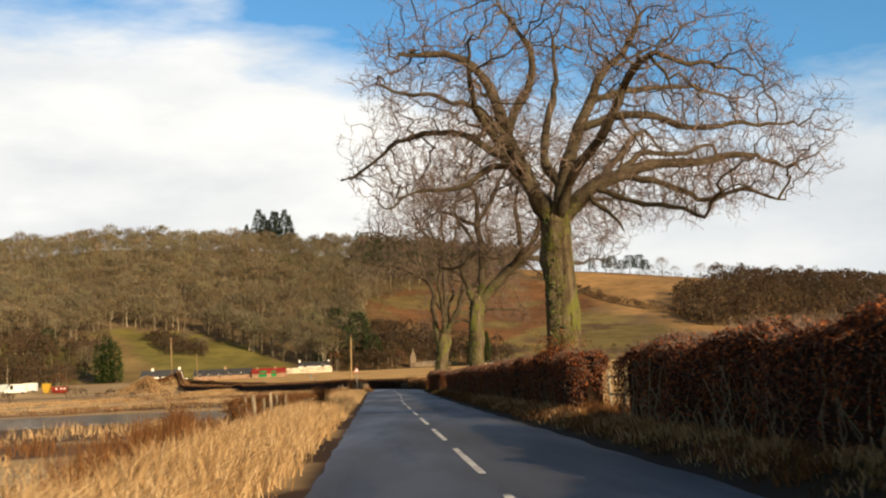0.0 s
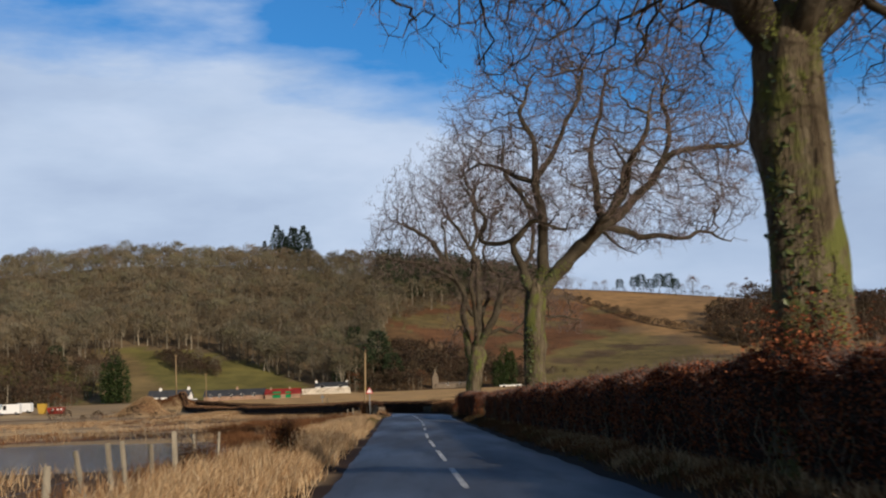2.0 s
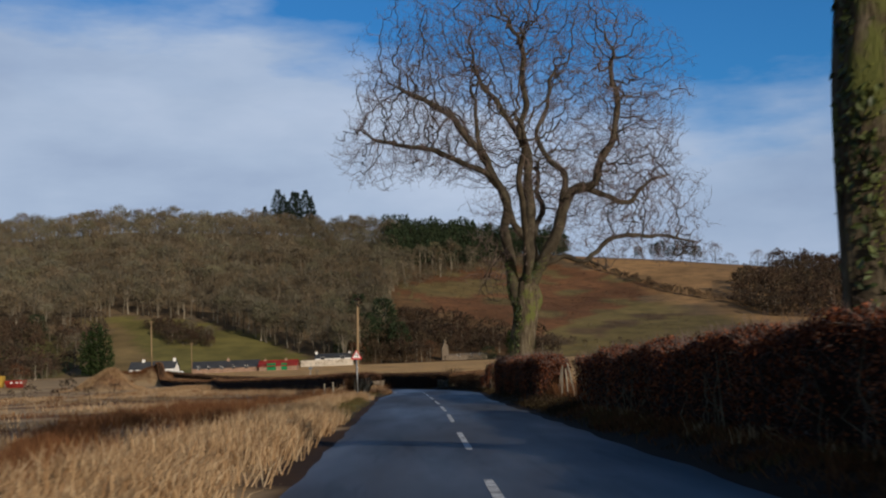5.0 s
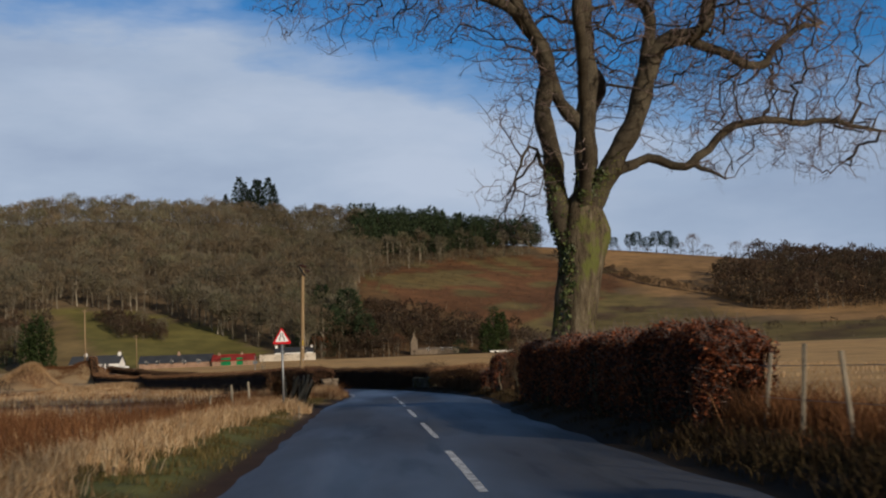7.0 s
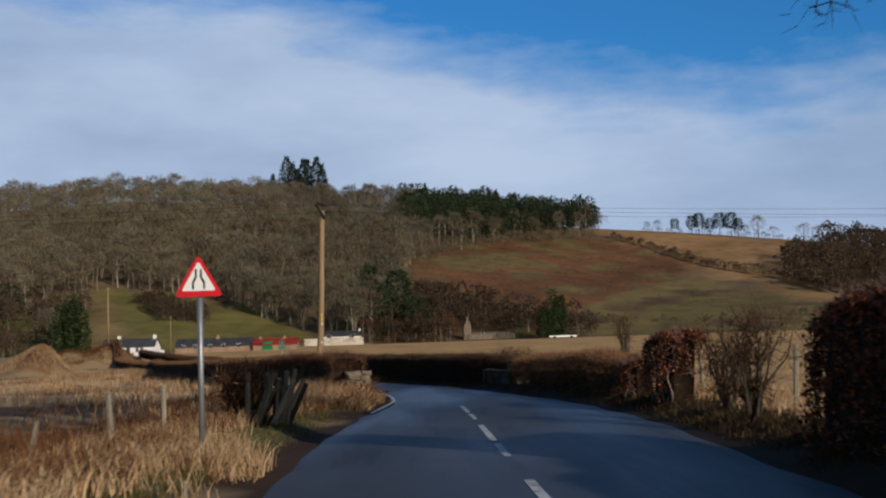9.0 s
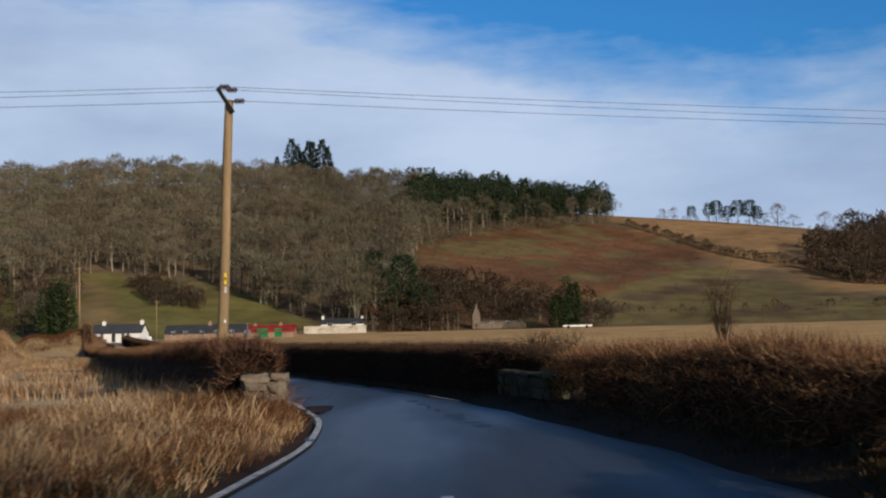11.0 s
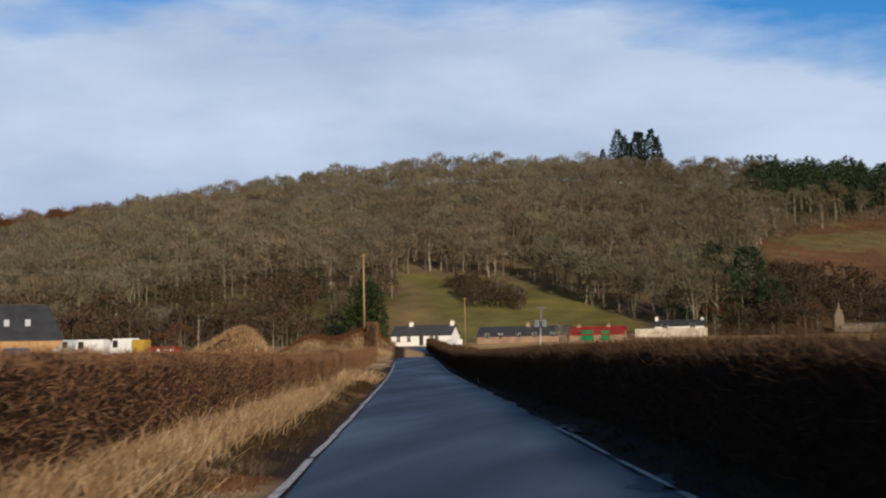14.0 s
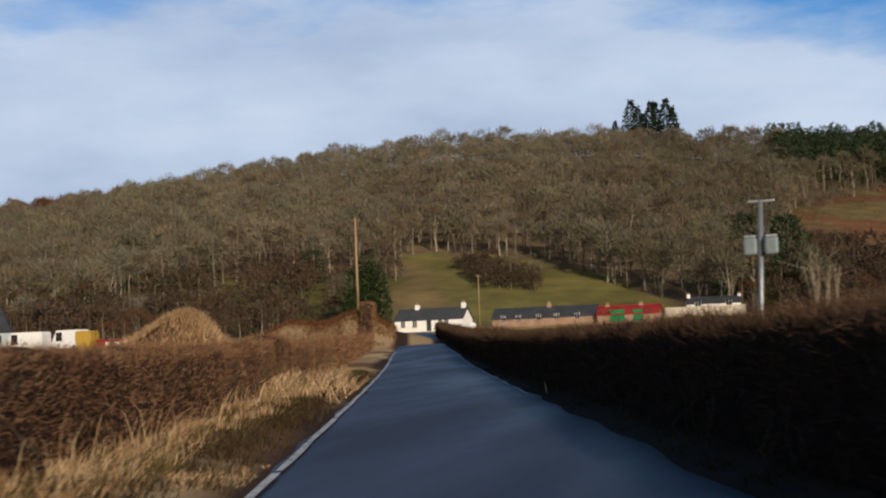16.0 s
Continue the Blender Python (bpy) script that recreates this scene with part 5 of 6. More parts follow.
clumps("dry_grass", "long pale grass by the thorn bushes", np.stack([rng.uniform(5.2, 7.6, 150), rng.uniform(129.5, 148, 150)], 1), 36, 0.42, 0.009, 0.5, 0.2, GRASS_DRY, 8)
clumps("dry_grass", "bleached grass leaning out over the lane", along(420, 165, 262, "L", 1.2, 2.6), 44, 0.30, 0.008, 0.75, 0.16, GRASS_DRY, 9, (0.8, -0.2))
clumps("dry_grass", "deep straw-coloured grass bank below the hedge", along(560, 170, 213, "L", 1.1, 2.9), 44, 0.46, 0.007, 1.1, 0.2, GRASS_DRY, 31, (0.7, -0.2))
clumps("rusty_stems", "dark brown dead grass mixed into the verge", along(560, 165, 262, "L", 0.25, 1.9), 34, 0.2, 0.008, 0.8, 0.18, LITTER_SHADED, 27, (0.6, -0.2))
clumps("short_grass", "brown and straw tufts at the road's edge", along(420, 163, 262, "L", 0.3, 1.4), 34, 0.17, 0.007, 0.9, 0.16, LITTER_SHADED, 30, (0.5, -0.1))
for sx, sy, lab in ((-10.5, 189.5, "brown sod of dead grass spilt over the edge line"), (-19.3, 219.5, "straw sod of dead grass beside the edge line")):
    sod = np.stack([sx + rng2.normal(size=34) * 0.17, sy + rng2.normal(size=34) * 1.0], 1)
    clumps("grass_sod", lab, sod, 40, 0.1, 0.008, 1.2, 0.12, GRASS_RUST if sy < 200 else GRASS_DRY, 60 + int(sy))
clumps("dry_stems", "tall pale dead stems standing against the hedge", along(700, 166, 262, "L", 2.2, 3.3), 3, 0.85, 0.006, 0.6, 0.6, GRASS_DRY, 61, (0.3, -0.1))
clumps("short_grass", "green tufts on the muddy verge", along(130, 200, 262, "L", 1.0, 2.3), 40, 0.28, 0.008, 0.7, 0.16, GRASS_GREEN, 10, (0.5, 0))
clumps("dry_grass", "dry grass and stems round the bridge wall", np.stack([rng.uniform(-6.5, -3.0, 120), rng.uniform(145, 166, 120)], 1), 46, 0.7, 0.008, 0.8, 0.2, GRASS_DRY, 11, (0.3, -0.4))
clumps("rusty_stems", "rust-brown dead stems by the bridge", np.stack([rng.uniform(-9, -3.4, 300), rng.uniform(143, 161, 300)], 1), 36, 0.5, 0.007, 0.7, 0.25, GRASS_RUST, 12, (0.4, -0.3))
clumps("rusty_stems", "rust-brown dead stems in the marsh", np.stack([rng.uniform(-15, -5.2, 330), rng.uniform(108, 140, 330)], 1), 34, 0.8, 0.009, 0.5, 0.25, GRASS_RUST, 13)
clumps("rusty_stems", "rust-brown dead stems on the verge", along(160, 10, 100, "L", 2.6, 5.5), 30, 0.8, 0.008, 0.4, 0.2, GRASS_RUST, 14)
far = np.stack([-6.5 - 65 * rng.random(2600) ** 1.2, rng.uniform(18, 232, 2600)], 1)
wet = (height(far[:, 0], far[:, 1]) < WATER_Z + 0.06)
far = far[~wet & (gaps(far[:, 0], far[:, 1])[0] > 3.6)]
dark = wave(far[:, 0] * 0.25, far[:, 1], 3.1, 7) > 0.42
clumps("marsh_grass", "pale rough grass over the marsh", far[~dark], 26, 0.5, 0.014, 0.6, 0.5, GRASS_DRY, 15)
clumps("marsh_grass", "rust-brown rough grass over the marsh", far[dark], 26, 0.5, 0.014, 0.5, 0.5, GRASS_RUST, 16)
ry_ = rng.uniform(84, 104, 260)
rim = np.stack([-6.9 - 0.17 * np.clip(ry_ - 74, 0, None) + rng.normal(size=260) * 0.5, ry_], 1)
low = np.stack([rng.uniform(-5.2, -2.25, 300), rng.uniform(145, 158.3, 300)], 1)
clumps("dry_grass", "trampled straw grass before the bridge wall", low[::2], 44, 0.34, 0.008, 0.9, 0.2, GRASS_DRY, 28, (0.4, -0.3))
clumps("dead_grass", "brown trampled grass before the bridge wall", low[1::2], 44, 0.42, 0.007, 1.1, 0.25, GRASS_RUST, 33, (0.6, -0.3))
clumps("rusty_stems", "long dead stems leaning at the bridge wall", np.stack([rng.uniform(-4.6, -2.5, 60), rng.uniform(155.5, 158.2, 60)], 1), 26, 0.75, 0.006, 1.0, 0.15, GRASS_RUST, 29, (0.5, -0.4))
clumps("reeds", "brown reeds on the pond's bank", rim, 34, 0.5, 0.009, 0.35, 0.25, GRASS_RUST, 17)
for k, (mx, my, rx, ry_, mz) in enumerate(MOUNDS[:3]):
    c = np.stack([mx + rng.normal(size=260) * rx * 0.6, my + rng.normal(size=260) * ry_ * 0.6], 1)
    clumps("mound_grass", "tawny grass draped over an earth mound", c, 50, 0.7, 0.02, 1.2, 0.6, GRASS_DRY if k != 1 else GRASS_RUST, 18 + k, (0.4, -0.3))
fieldr = np.stack([rng.uniform(6, 45, 700), rng.uniform(10, 240, 700)], 1)
fieldr = fieldr[gaps(fieldr[:, 0], fieldr[:, 1])[1] > 2.6]
clumps("stubble", "pale stubble of the field behind the hedges", fieldr, 20, 0.3, 0.014, 0.4, 0.5, GRASS_DRY, 24)


# ---- fences ----
def post_at(fence, x, y, h, r, lean, rng):
    z = float(height(x, y))
    o = fence.location
    b = Vector((x, y, z - 0.15)) - o
    t = b + Vector((lean[0], lean[1], h + 0.15))
    bm = rod(b, t, r, r * 0.85, 7)
    for v in bm.verts:
        v.co += Vector((rng.normal(), rng.normal(), rng.normal() * 0.4)) * r * 0.12
    return part("post", bm, POST, fence)


def wire_run(fence, pts, r=0.004):
    o = np.array(fence.location)
    v, f = tubes([np.array(pts) - o], [np.full(len(pts), r)], 4)
    return part_arrays("wire", v, f, WIRE, fence, "thin rusty fence wire")


def fence_line(label, pts, h, r, seed, wires=(0.45, 0.8), lean=0.12):
    g = np.random.default_rng(seed)
    x0, y0 = pts[0]
    fence = thing("post_and_wire_fence", label, "fence", (x0, y0, float(height(x0, y0))))
    for x, y in pts:
        post_at(fence, x, y, h * g.uniform(0.85, 1.1), r * g.uniform(0.8, 1.2), (g.normal() * lean, g.normal() * lean), g)
    for w in wires:
        wire_run(fence, [(x, y, float(height(x, y)) + h * w) for x, y in pts])
    return fence


fence_line("old leaning grey fence posts beside the pond", [(-5.9, 38), (-5.95, 40.3), (-5.8, 42.2), (-5.75, 43.6), (-5.9, 45.2), (-5.7, 46.6), (-5.6, 48.4), (-5.5, 50.4), (-5.4, 52.6)], 1.05, 0.05, 3, (0.6,))
gap_fence = fence_line("weathered post and rail fence closing a gap", [(5.25, 27.9), (5.2, 29.9), (5.2, 31.8), (5.2, 33.7)], 1.15, 0.045, 4, (), 0.04)
post_at(gap_fence, 5.05, 28.3, 1.2, 0.1, (0.02, 0), np.random.default_rng(8))
for z in (0.5, 0.98):
    bm = block(-0.018, 0.018, -2.95, 2.95, -0.03, 0.03, 0.006)
    part("rail", bm, POST, gap_fence, "weathered grey rail").location = (-0.09, 2.9, z)
fence_line("leaning post and wire fence in a hedge gap", [(4.8, 97.6), (4.75, 99.4), (4.7, 101.2), (4.65, 103), (4.6, 104.6), (4.7, 106.4)], 1.2, 0.034, 5, lean=0.16)
fence_line("grey fence posts behind the thorn bushes", [(6.2, 130), (6.2, 132.2), (6.2, 134.4), (6.2, 136.6), (6.2, 138.8), (6.1, 141), (6, 143.2), (5.9, 145.4)], 1.2, 0.045, 6, lean=0.05)
fence_line("old grey posts near the warning sign", [(-5.6, 133.4), (-5.2, 135.4), (-4.9, 141.5), (-4.6, 144), (-6.2, 131)], 0.95, 0.05, 7, ())

# ---- warning sign ----
def rounded_triangle(side, r, n=5):
    """Outline of a triangle pointing up, its corners rounded, centred on its base's middle."""
    h = side * math.sqrt(3) / 2
    cs = [(-side / 2 + r * math.sqrt(3), r), (side / 2 - r * math.sqrt(3), r), (0, h - 2 * r)]
    out = []
    for (cx, cy), a0 in zip(cs, (150, 270, 30)):
        out += [(cx + r * math.cos(radians(a0 + 120 * i / n)), cy + r * math.sin(radians(a0 + 120 * i / n))) for i in range(n + 1)]
    return out


SX, SY = -3.56, 129.9
sz = float(height(SX, SY))
sign = thing("road_sign", "red-bordered triangular road narrows sign on a grey post", "road sign", (SX, SY, sz))
face_m = pose(0, -0.05, 2.795 - sz - 0.55, 90, 0, 0)
part("post", rod((0, 0, -0.2), (0, 0, 2.725 - sz), 0.038, 0.038, 14), GALV, sign, "grey galvanised post", True)
plate = part("plate", prism(rounded_triangle(0.64, 0.035), 0.012, face_m), RED, sign, "red border of the sign")
part("white_panel", prism([(x, y + 0.075) for x, y in rounded_triangle(0.45, 0.018)], 0.006, face_m @ Matrix.Translation((0, 0, 0.010))), WHITE, plate, "white centre")
for sgn in (-1, 1):
    line = [(sgn * 0.085, 0.10), (sgn * 0.085, 0.19), (sgn * 0.045, 0.26), (sgn * 0.045, 0.36), (sgn * 0.02, 0.36), (sgn * 0.02, 0.25), (sgn * 0.06, 0.18), (sgn * 0.06, 0.10)]
    part("symbol", prism(line if sgn < 0 else line[::-1], 0.004, face_m @ Matrix.Translation((0, 0, 0.0165))), BLACK, plate, "black narrowing road symbol")
for z in (0.12, 0.40):
    part("clamp", block(-0.06, 0.06, -0.045, 0.045, 2.245 - sz + z - 0.02, 2.245 - sz + z + 0.02, 0.006), GALV, sign)

# small marker post at the verge
mk = thing("marker_post", "thin grey marker post in the verge", "post", (-2.75, 124.6, float(height(-2.75, 124.6))))
part("stake", rod((0, 0, -0.1), (0, 0.02, 0.42), 0.016, 0.014, 8), POST, mk)

# ---- electricity poles ----
PX, PY = -4.80, 164.4
pz = float(height(PX, PY))
pole = thing("electricity_pole", "weathered wooden electricity pole with brown insulators", "utility pole", (PX, PY, pz))
n = 14
pp = np.array([(0.03 * math.sin(z * 0.7) - 0.23 + 0.048 * z, 0.02 * math.cos(z), z) for z in np.linspace(-0.3, 7.45 - pz, n)])
v, f = tubes([pp], [np.linspace(0.138, 0.104, n) * (1 + 0.02 * np.sin(np.arange(n) * 1.9))], 16)
part_arrays("shaft", v, f, POLEWOOD, pole, "grained timber shaft", True)
part("cap", rod(pp[-1], pp[-1] + np.array([0, 0, 0.05]), 0.118, 0.09, 14), POLEWOOD, pole)
arm = part("crossarm", block(-0.05, 0.05, -0.14, -0.04, -0.36, 0.36, 0.01), GALV, pole, "dark steel arm bolted across the top")
arm.matrix_local = pose(0.02, -0.02, 7.45 - pz + 0.02, 0, 0, 0) @ pose(0, 0, 0, 0, -32, 0)
arm.data.materials[0] = BLACK
tips = []
for k, (ix, iz) in enumerate(((0.02, 0.28), (0.2, 0.0), (-0.16, 0.36))):
    bm = bmesh.new()
    for j in range(4):
        rod((ix + 0.06 * j, -0.09, iz), (ix + 0.06 * j + 0.035, -0.09, iz), 0.055, 0.075, 12, bm)
    rod((ix - 0.05, -0.09, iz), (ix + 0.26, -0.09, iz), 0.018, 0.018, 8, bm)
    part("insulator", bm, CERAMIC, pole, "ribbed brown ceramic insulator", True).location = (0.05, 0, 7.45 - pz)
    tips.append((PX + ix + 0.2, PY - 0.09, 7.45 + iz))
part("warning_plate", block(-0.05, 0.005, -0.16, -0.12, 2.95 - pz, 3.22 - pz, 0.004), YELLOW, pole, "yellow warning plate")
part("warning_mark", prism([(-0.03, 0), (0.03, 0), (0.0, 0.09)], 0.004, pose(-0.022, -0.163, 3.05 - pz, 90, 0, 0)), BLACK, pole, "black warning triangle")
part("number_plate", block(-0.045, 0.0, -0.155, -0.12, 2.75 - pz, 2.88 - pz, 0.004), WHITE, pole, "small white plate with dark bars")
for z in (2.79, 2.83):
    part("bar", block(-0.037, -0.007, -0.159, -0.155, z - pz, z + 0.02 - pz), BLACK, pole)
part("number_plate", block(-0.065, -0.02, -0.16, -0.13, 2.02 - pz, 2.09 - pz, 0.004), WHITE, pole)
for k, (tx, ty, tz) in enumerate(tips):
    for ex, ey, ez in ((95, 182, 9.5), (-95, 150, 9.3)):
        s = np.linspace(0, 1, 24)
        w = np.stack([tx + (ex - tx) * s, ty + (ey - ty) * s, tz + (ez + 0.45 * k - tz) * s - 6.0 * s * (1 - s)], 1)
        v, f = tubes([w - np.array([PX, PY, pz])], [np.full(24, 0.0055)], 4)
        part_arrays("wire", v, f, BLACK, pole, "thin black overhead wire")


def plain_pole(name, label, x, y, top, r, lean=0.0, cat="utility pole"):
    z = float(height(x, y))
    ob = thing(name, label, cat, (x, y, z), "poles in the valley")
    part("shaft", rod((0, 0, -0.3), (lean, 0, top - z), r, r * 0.75, 10), POLEWOOD, ob, "", True)
    part("crossarm", block(lean - 0.5, lean + 0.5, -0.05, 0.05, top - z - 0.35, top - z - 0.25, 0.01), POLEWOOD, ob)
    return ob


# slim post with two boxes behind the shaded hedge
TX, TY = -13.52, 225.2
tz = float(height(TX, TY))
hh = 3.28 - tz
tp = thing("equipment_post", "slim grey post with two metal boxes and a crossbar", "post", (TX, TY, tz))
part("stake", rod((-0.16, 0, -0.2), (0.0, 0, hh), 0.045, 0.035, 10), GALV, tp, "", True)
part("brace", rod((-0.32, 0.1, -0.2), (-0.1, 0, hh * 0.5), 0.03, 0.025, 8), GALV, tp, "", True)
part("crossbar", block(-0.19, 0.19, -0.02, 0.02, hh - 0.03, hh + 0.005, 0.008), GALV, tp, "pale crossbar on top")
for sx in (-0.18, 0.12):
    tank = part("box", block(sx - 0.095, sx + 0.095, -0.14, 0.02, hh - 0.8, hh - 0.55, 0.03), TRAFO, tp, "grey-blue metal box")
    part("lid", block(sx - 0.08, sx + 0.08, -0.12, 0.0, hh - 0.549, hh - 0.51, 0.008), GALV, tank)
    part("bracket", block(min(sx, -0.02), max(sx, 0.02), 0.02, 0.04, hh - 0.8, hh - 0.76), GALV, tank)

plain_pole("electricity_pole", "tall thin brown pole beside the far lane", -56.2, 330, 15.2, 0.16)
plain_pole("electricity_pole", "thin pole in front of the cottages", -59.7, 400, 12.4, 0.12)


# ---- bridge parapets ----
def stone_wall(name, label, p0, p1, h, thick, seed, courses=3, mat=STONE, size=(0.22, 0.55), worn=0.012):
    """A low wall of squared stones laid in courses under flat copes."""
    g = np.random.default_rng(seed)
    p0, p1 = Vector((*p0, 0)), Vector((*p1, 0))
    length = (p1 - p0).length
    ang = math.degrees(math.atan2(p1.y - p0.y, p1.x - p0.x))
    z = float(height(p0.x, p0.y))
    wall = tagged(new(name), label, "wall", kind="structure")
    wall.matrix_world = pose(p0.x, p0.y, z, 0, 0, ang)
    part("core", block(0.02, length - 0.02, -thick / 2 + 0.04, thick / 2 - 0.04, -0.3, h - 0.12), mat, wall)

    def laid(name, a, b, lo, hi, half, label=""):
        bm = block(a, b, -half, half, lo, hi)
        bmesh.ops.subdivide_edges(bm, edges=bm.edges, cuts=1, use_grid_fill=True)
        m = Vector(((a + b) / 2, 0, (lo + hi) / 2))
        for v in bm.verts:
            d = v.co - m
            corner = sum(abs(c) > 0.49 * w for c, w in zip(d, (b - a, 2 * half, hi - lo)))
            v.co = m + d * (1 - worn * 0.5 * max(0, corner - 1)) + Vector(g.normal(size=3) * worn * 0.3)
        part(name, bm, mat, wall, label)

    ch = (h - 0.1) / courses
    for c in range(courses):
        x = -g.uniform(0, 0.15)
        while x < length - 0.05:
            w = g.uniform(*size)
            a, b = max(0, x), min(length, x + w - 0.015)
            if b - a > 0.06:
                laid("stone", a, b, c * ch, (c + 1) * ch - 0.012, thick / 2 + g.uniform(0, 0.02 + worn))
            x += w
    x = -0.05
    while x < length:
        w = g.uniform(0.5, 1.1)
        laid("cope", x, min(length + 0.05, x + w - 0.02), h - 0.1, h + g.uniform(-0.02, 0.05), thick / 2 + 0.04, "rough mossy coping stone")
        x += w
    return wall


stone_wall("wall_bridge_left", "low mossy stone bridge wall", (-3.35, 158.55), (-4.0, 163.4), 0.72, 0.36, 1, 3, STONE, (0.25, 0.6), 0.05)
stone_wall("wall_bridge_end", "squat stone end pier of the bridge wall", (-3.47, 158.0), (-2.66, 158.2), 0.74, 0.5, 5, 3, LIT_STONE, (0.25, 0.6), 0.09)
stone_wall("wall_bridge_right", "low dark stone bridge wall in shade", (2.75, 159.8), (1.95, 164.4), 0.55, 0.36, 2, 2, STONE, (0.4, 0.9), 0.05)

# ---- buildings ----
def gable_roof(w, d, z_eave, z_ridge, over, thick=0.18, hip=0.0):
    """Two roof slopes as slabs, ridge along x."""
    slabs, quads = [], []
    drop = (z_ridge - z_eave) / (d / 2) * over
    for s in (-1, 1):
        q = [(-w / 2 - over, s * (d / 2 + over), z_eave - drop), (w / 2 + over, s * (d / 2 + over), z_eave - drop), (w / 2 + over - hip, 0, z_ridge), (-w / 2 - over + hip, 0, z_ridge)]
        quads.append(q)
    if hip:
        for s in (-1, 1):
            quads.append([(s * (w / 2 + over), -d / 2 - over, z_eave - drop), (s * (w / 2 + over), d / 2 + over, z_eave - drop), (s * (w / 2 + over - hip), 0, z_ridge)])
    for q in quads:
        bm = bmesh.new()
        lo = [bm.verts.new(p) for p in q]
        hi = [bm.verts.new((p[0], p[1], p[2] + thick)) for p in q]
        bm.faces.new(lo)
        bm.faces.new(hi[::-1])
        for i in range(len(q)):
            j = (i + 1) % len(q)
            bm.faces.new((lo[i], lo[j], hi[j], hi[i]))
        bmesh.ops.recalc_face_normals(bm, faces=bm.faces)
        slabs.append(bm)
    return slabs


def wall_with_holes(x0, x1, z0, z1, y, thick, holes):
    """A front wall cut through by openings (xa, xb, za, zb)."""
    bm = bmesh.new()
    xs = sorted({x0, x1, *[h[0] for h in holes], *[h[1] for h in holes]})
    for a, b in zip(xs, xs[1:]):
        cuts = sorted((h[2], h[3]) for h in holes if h[0] <= a + 1e-6 and h[1] >= b - 1e-6)
        z = z0
        for c0, c1 in cuts + [(z1, z1)]:
            if c0 > z + 1e-6:
                block(a, b, y - thick / 2, y + thick / 2, z, c0, 0, bm)
            z = max(z, c1)
    bmesh.ops.remove_doubles(bm, verts=bm.verts, dist=1e-5)
    return bm


def house(name, label, cx, cy, w, d, eave, ridge, wall_mat, roof_mat, holes, turn=0.0, chimneys=(), base=None, door=None, over=0.25, lights=(), hip=0.0):
    z = float(height(cx, cy)) if base is None else base
    ob = thing(name, label, "building", (cx, cy, z))
    ob.rotation_euler = (0, 0, radians(turn))
    e, r = eave - z, ridge - z
    part("front_wall", wall_with_holes(-w / 2, w / 2, -0.8, e, -d / 2, 0.3, holes), wall_mat, ob)
    part("back_wall", block(-w / 2, w / 2, d / 2 - 0.15, d / 2 + 0.15, -0.8, e), wall_mat, ob)
    for s in (-1, 1):
        x = s * (w / 2 - 0.15)
        bm = prism([(-d / 2 + 0.15, -0.8), (d / 2 - 0.15, -0.8), (d / 2 - 0.15, e), (0, e if hip else r - 0.02), (-d / 2 + 0.15, e)], 0.3, pose(x, 0, 0, 90, 0, 90))
        part("gable_wall", bm, wall_mat, ob)
    for bm in gable_roof(w, d, e, r, over, hip=hip):
        part("roof", bm, roof_mat, ob)
    part("ridge", block(-w / 2 - over + hip, w / 2 + over - hip, -0.14, 0.14, r + 0.1, r + 0.24, 0.04), roof_mat, ob)
    for xa, xb, za, zb in holes:
        dm = door and door[0] <= (xa + xb) / 2 <= door[1]
        win = part("door" if dm else "window", block(xa, xb, -d / 2 + 0.02, -d / 2 + 0.06, za, zb), door[2] if dm else GLASS, ob)
        if not dm:
            for bx in (xa, xb - 0.07, (xa + xb) / 2 - 0.035):
                part("frame", block(bx, bx + 0.07, -d / 2 - 0.03, -d / 2 + 0.02, za, zb), WHITE, win)
            part("sill", block(xa - 0.1, xb + 0.1, -d / 2 - 0.28, -d / 2 + 0.02, za - 0.1, za), SANDST, win)
    for cx_, top in chimneys:
        st = part("chimney", block(cx_ - 0.4, cx_ + 0.4, -0.35, 0.35, r - 0.7, top - z, 0.03), wall_mat, ob)
        for j in (-0.18, 0.18):
            part("pot", rod((cx_ + j, 0, top - z), (cx_ + j, 0, top - z + 0.45), 0.11, 0.09, 8), SANDST, st)
    for lx in lights:
        k = 0.45
        y, zz = -d / 2 * (1 - k), e + (r - e) * k
        q = part("rooflight", block(-0.45, 0.45, -0.9, 0.9, 0, 0.05), SKYLIGHT, ob, "pale rooflight sheet")
        q.matrix_local = pose(lx, y, zz + 0.22, math.degrees(math.atan2(r - e, d / 2)), 0, 0)
    return ob


win = lambda *xs, za=0.9, zb=2.1, w=0.95: [(x - w / 2, x + w / 2, za, zb) for x in xs]
house("cottage", "long low white cottage with a dark slate roof", -76.6, 432.5, 13.6, 6.0, 6.0, 8.0, RENDER_W, SLATE, win(-5.2, -2.8, 2.4, 3.6) + [(-0.4, 0.6, 0, 2.1)], -4, ((-3.2, 8.9), (6.2, 9.0)), door=(-0.5, 0.7, SLATE))
house("farm_building", "long low stone farm range with a slate roof", -56.4, 442.5, 20.4, 6.5, 5.6, 7.55, SANDST, SLATE, win(-8, -5, -1, 2.5, 6.5), 0, ((0.6, 8.3),))
house("farm_shed", "stone shed with a red sheet roof and green door", -40.1, 441.5, 11.6, 7, 5.5, 7.1, SANDST, REDROOF, [(-3.4, -0.6, 0, 2.2), (1.0, 2.8, 0, 2.1)], 0, ((-4.2, 7.5), (2.2, 7.5)), door=(-3.5, 3.0, GREENDOOR))
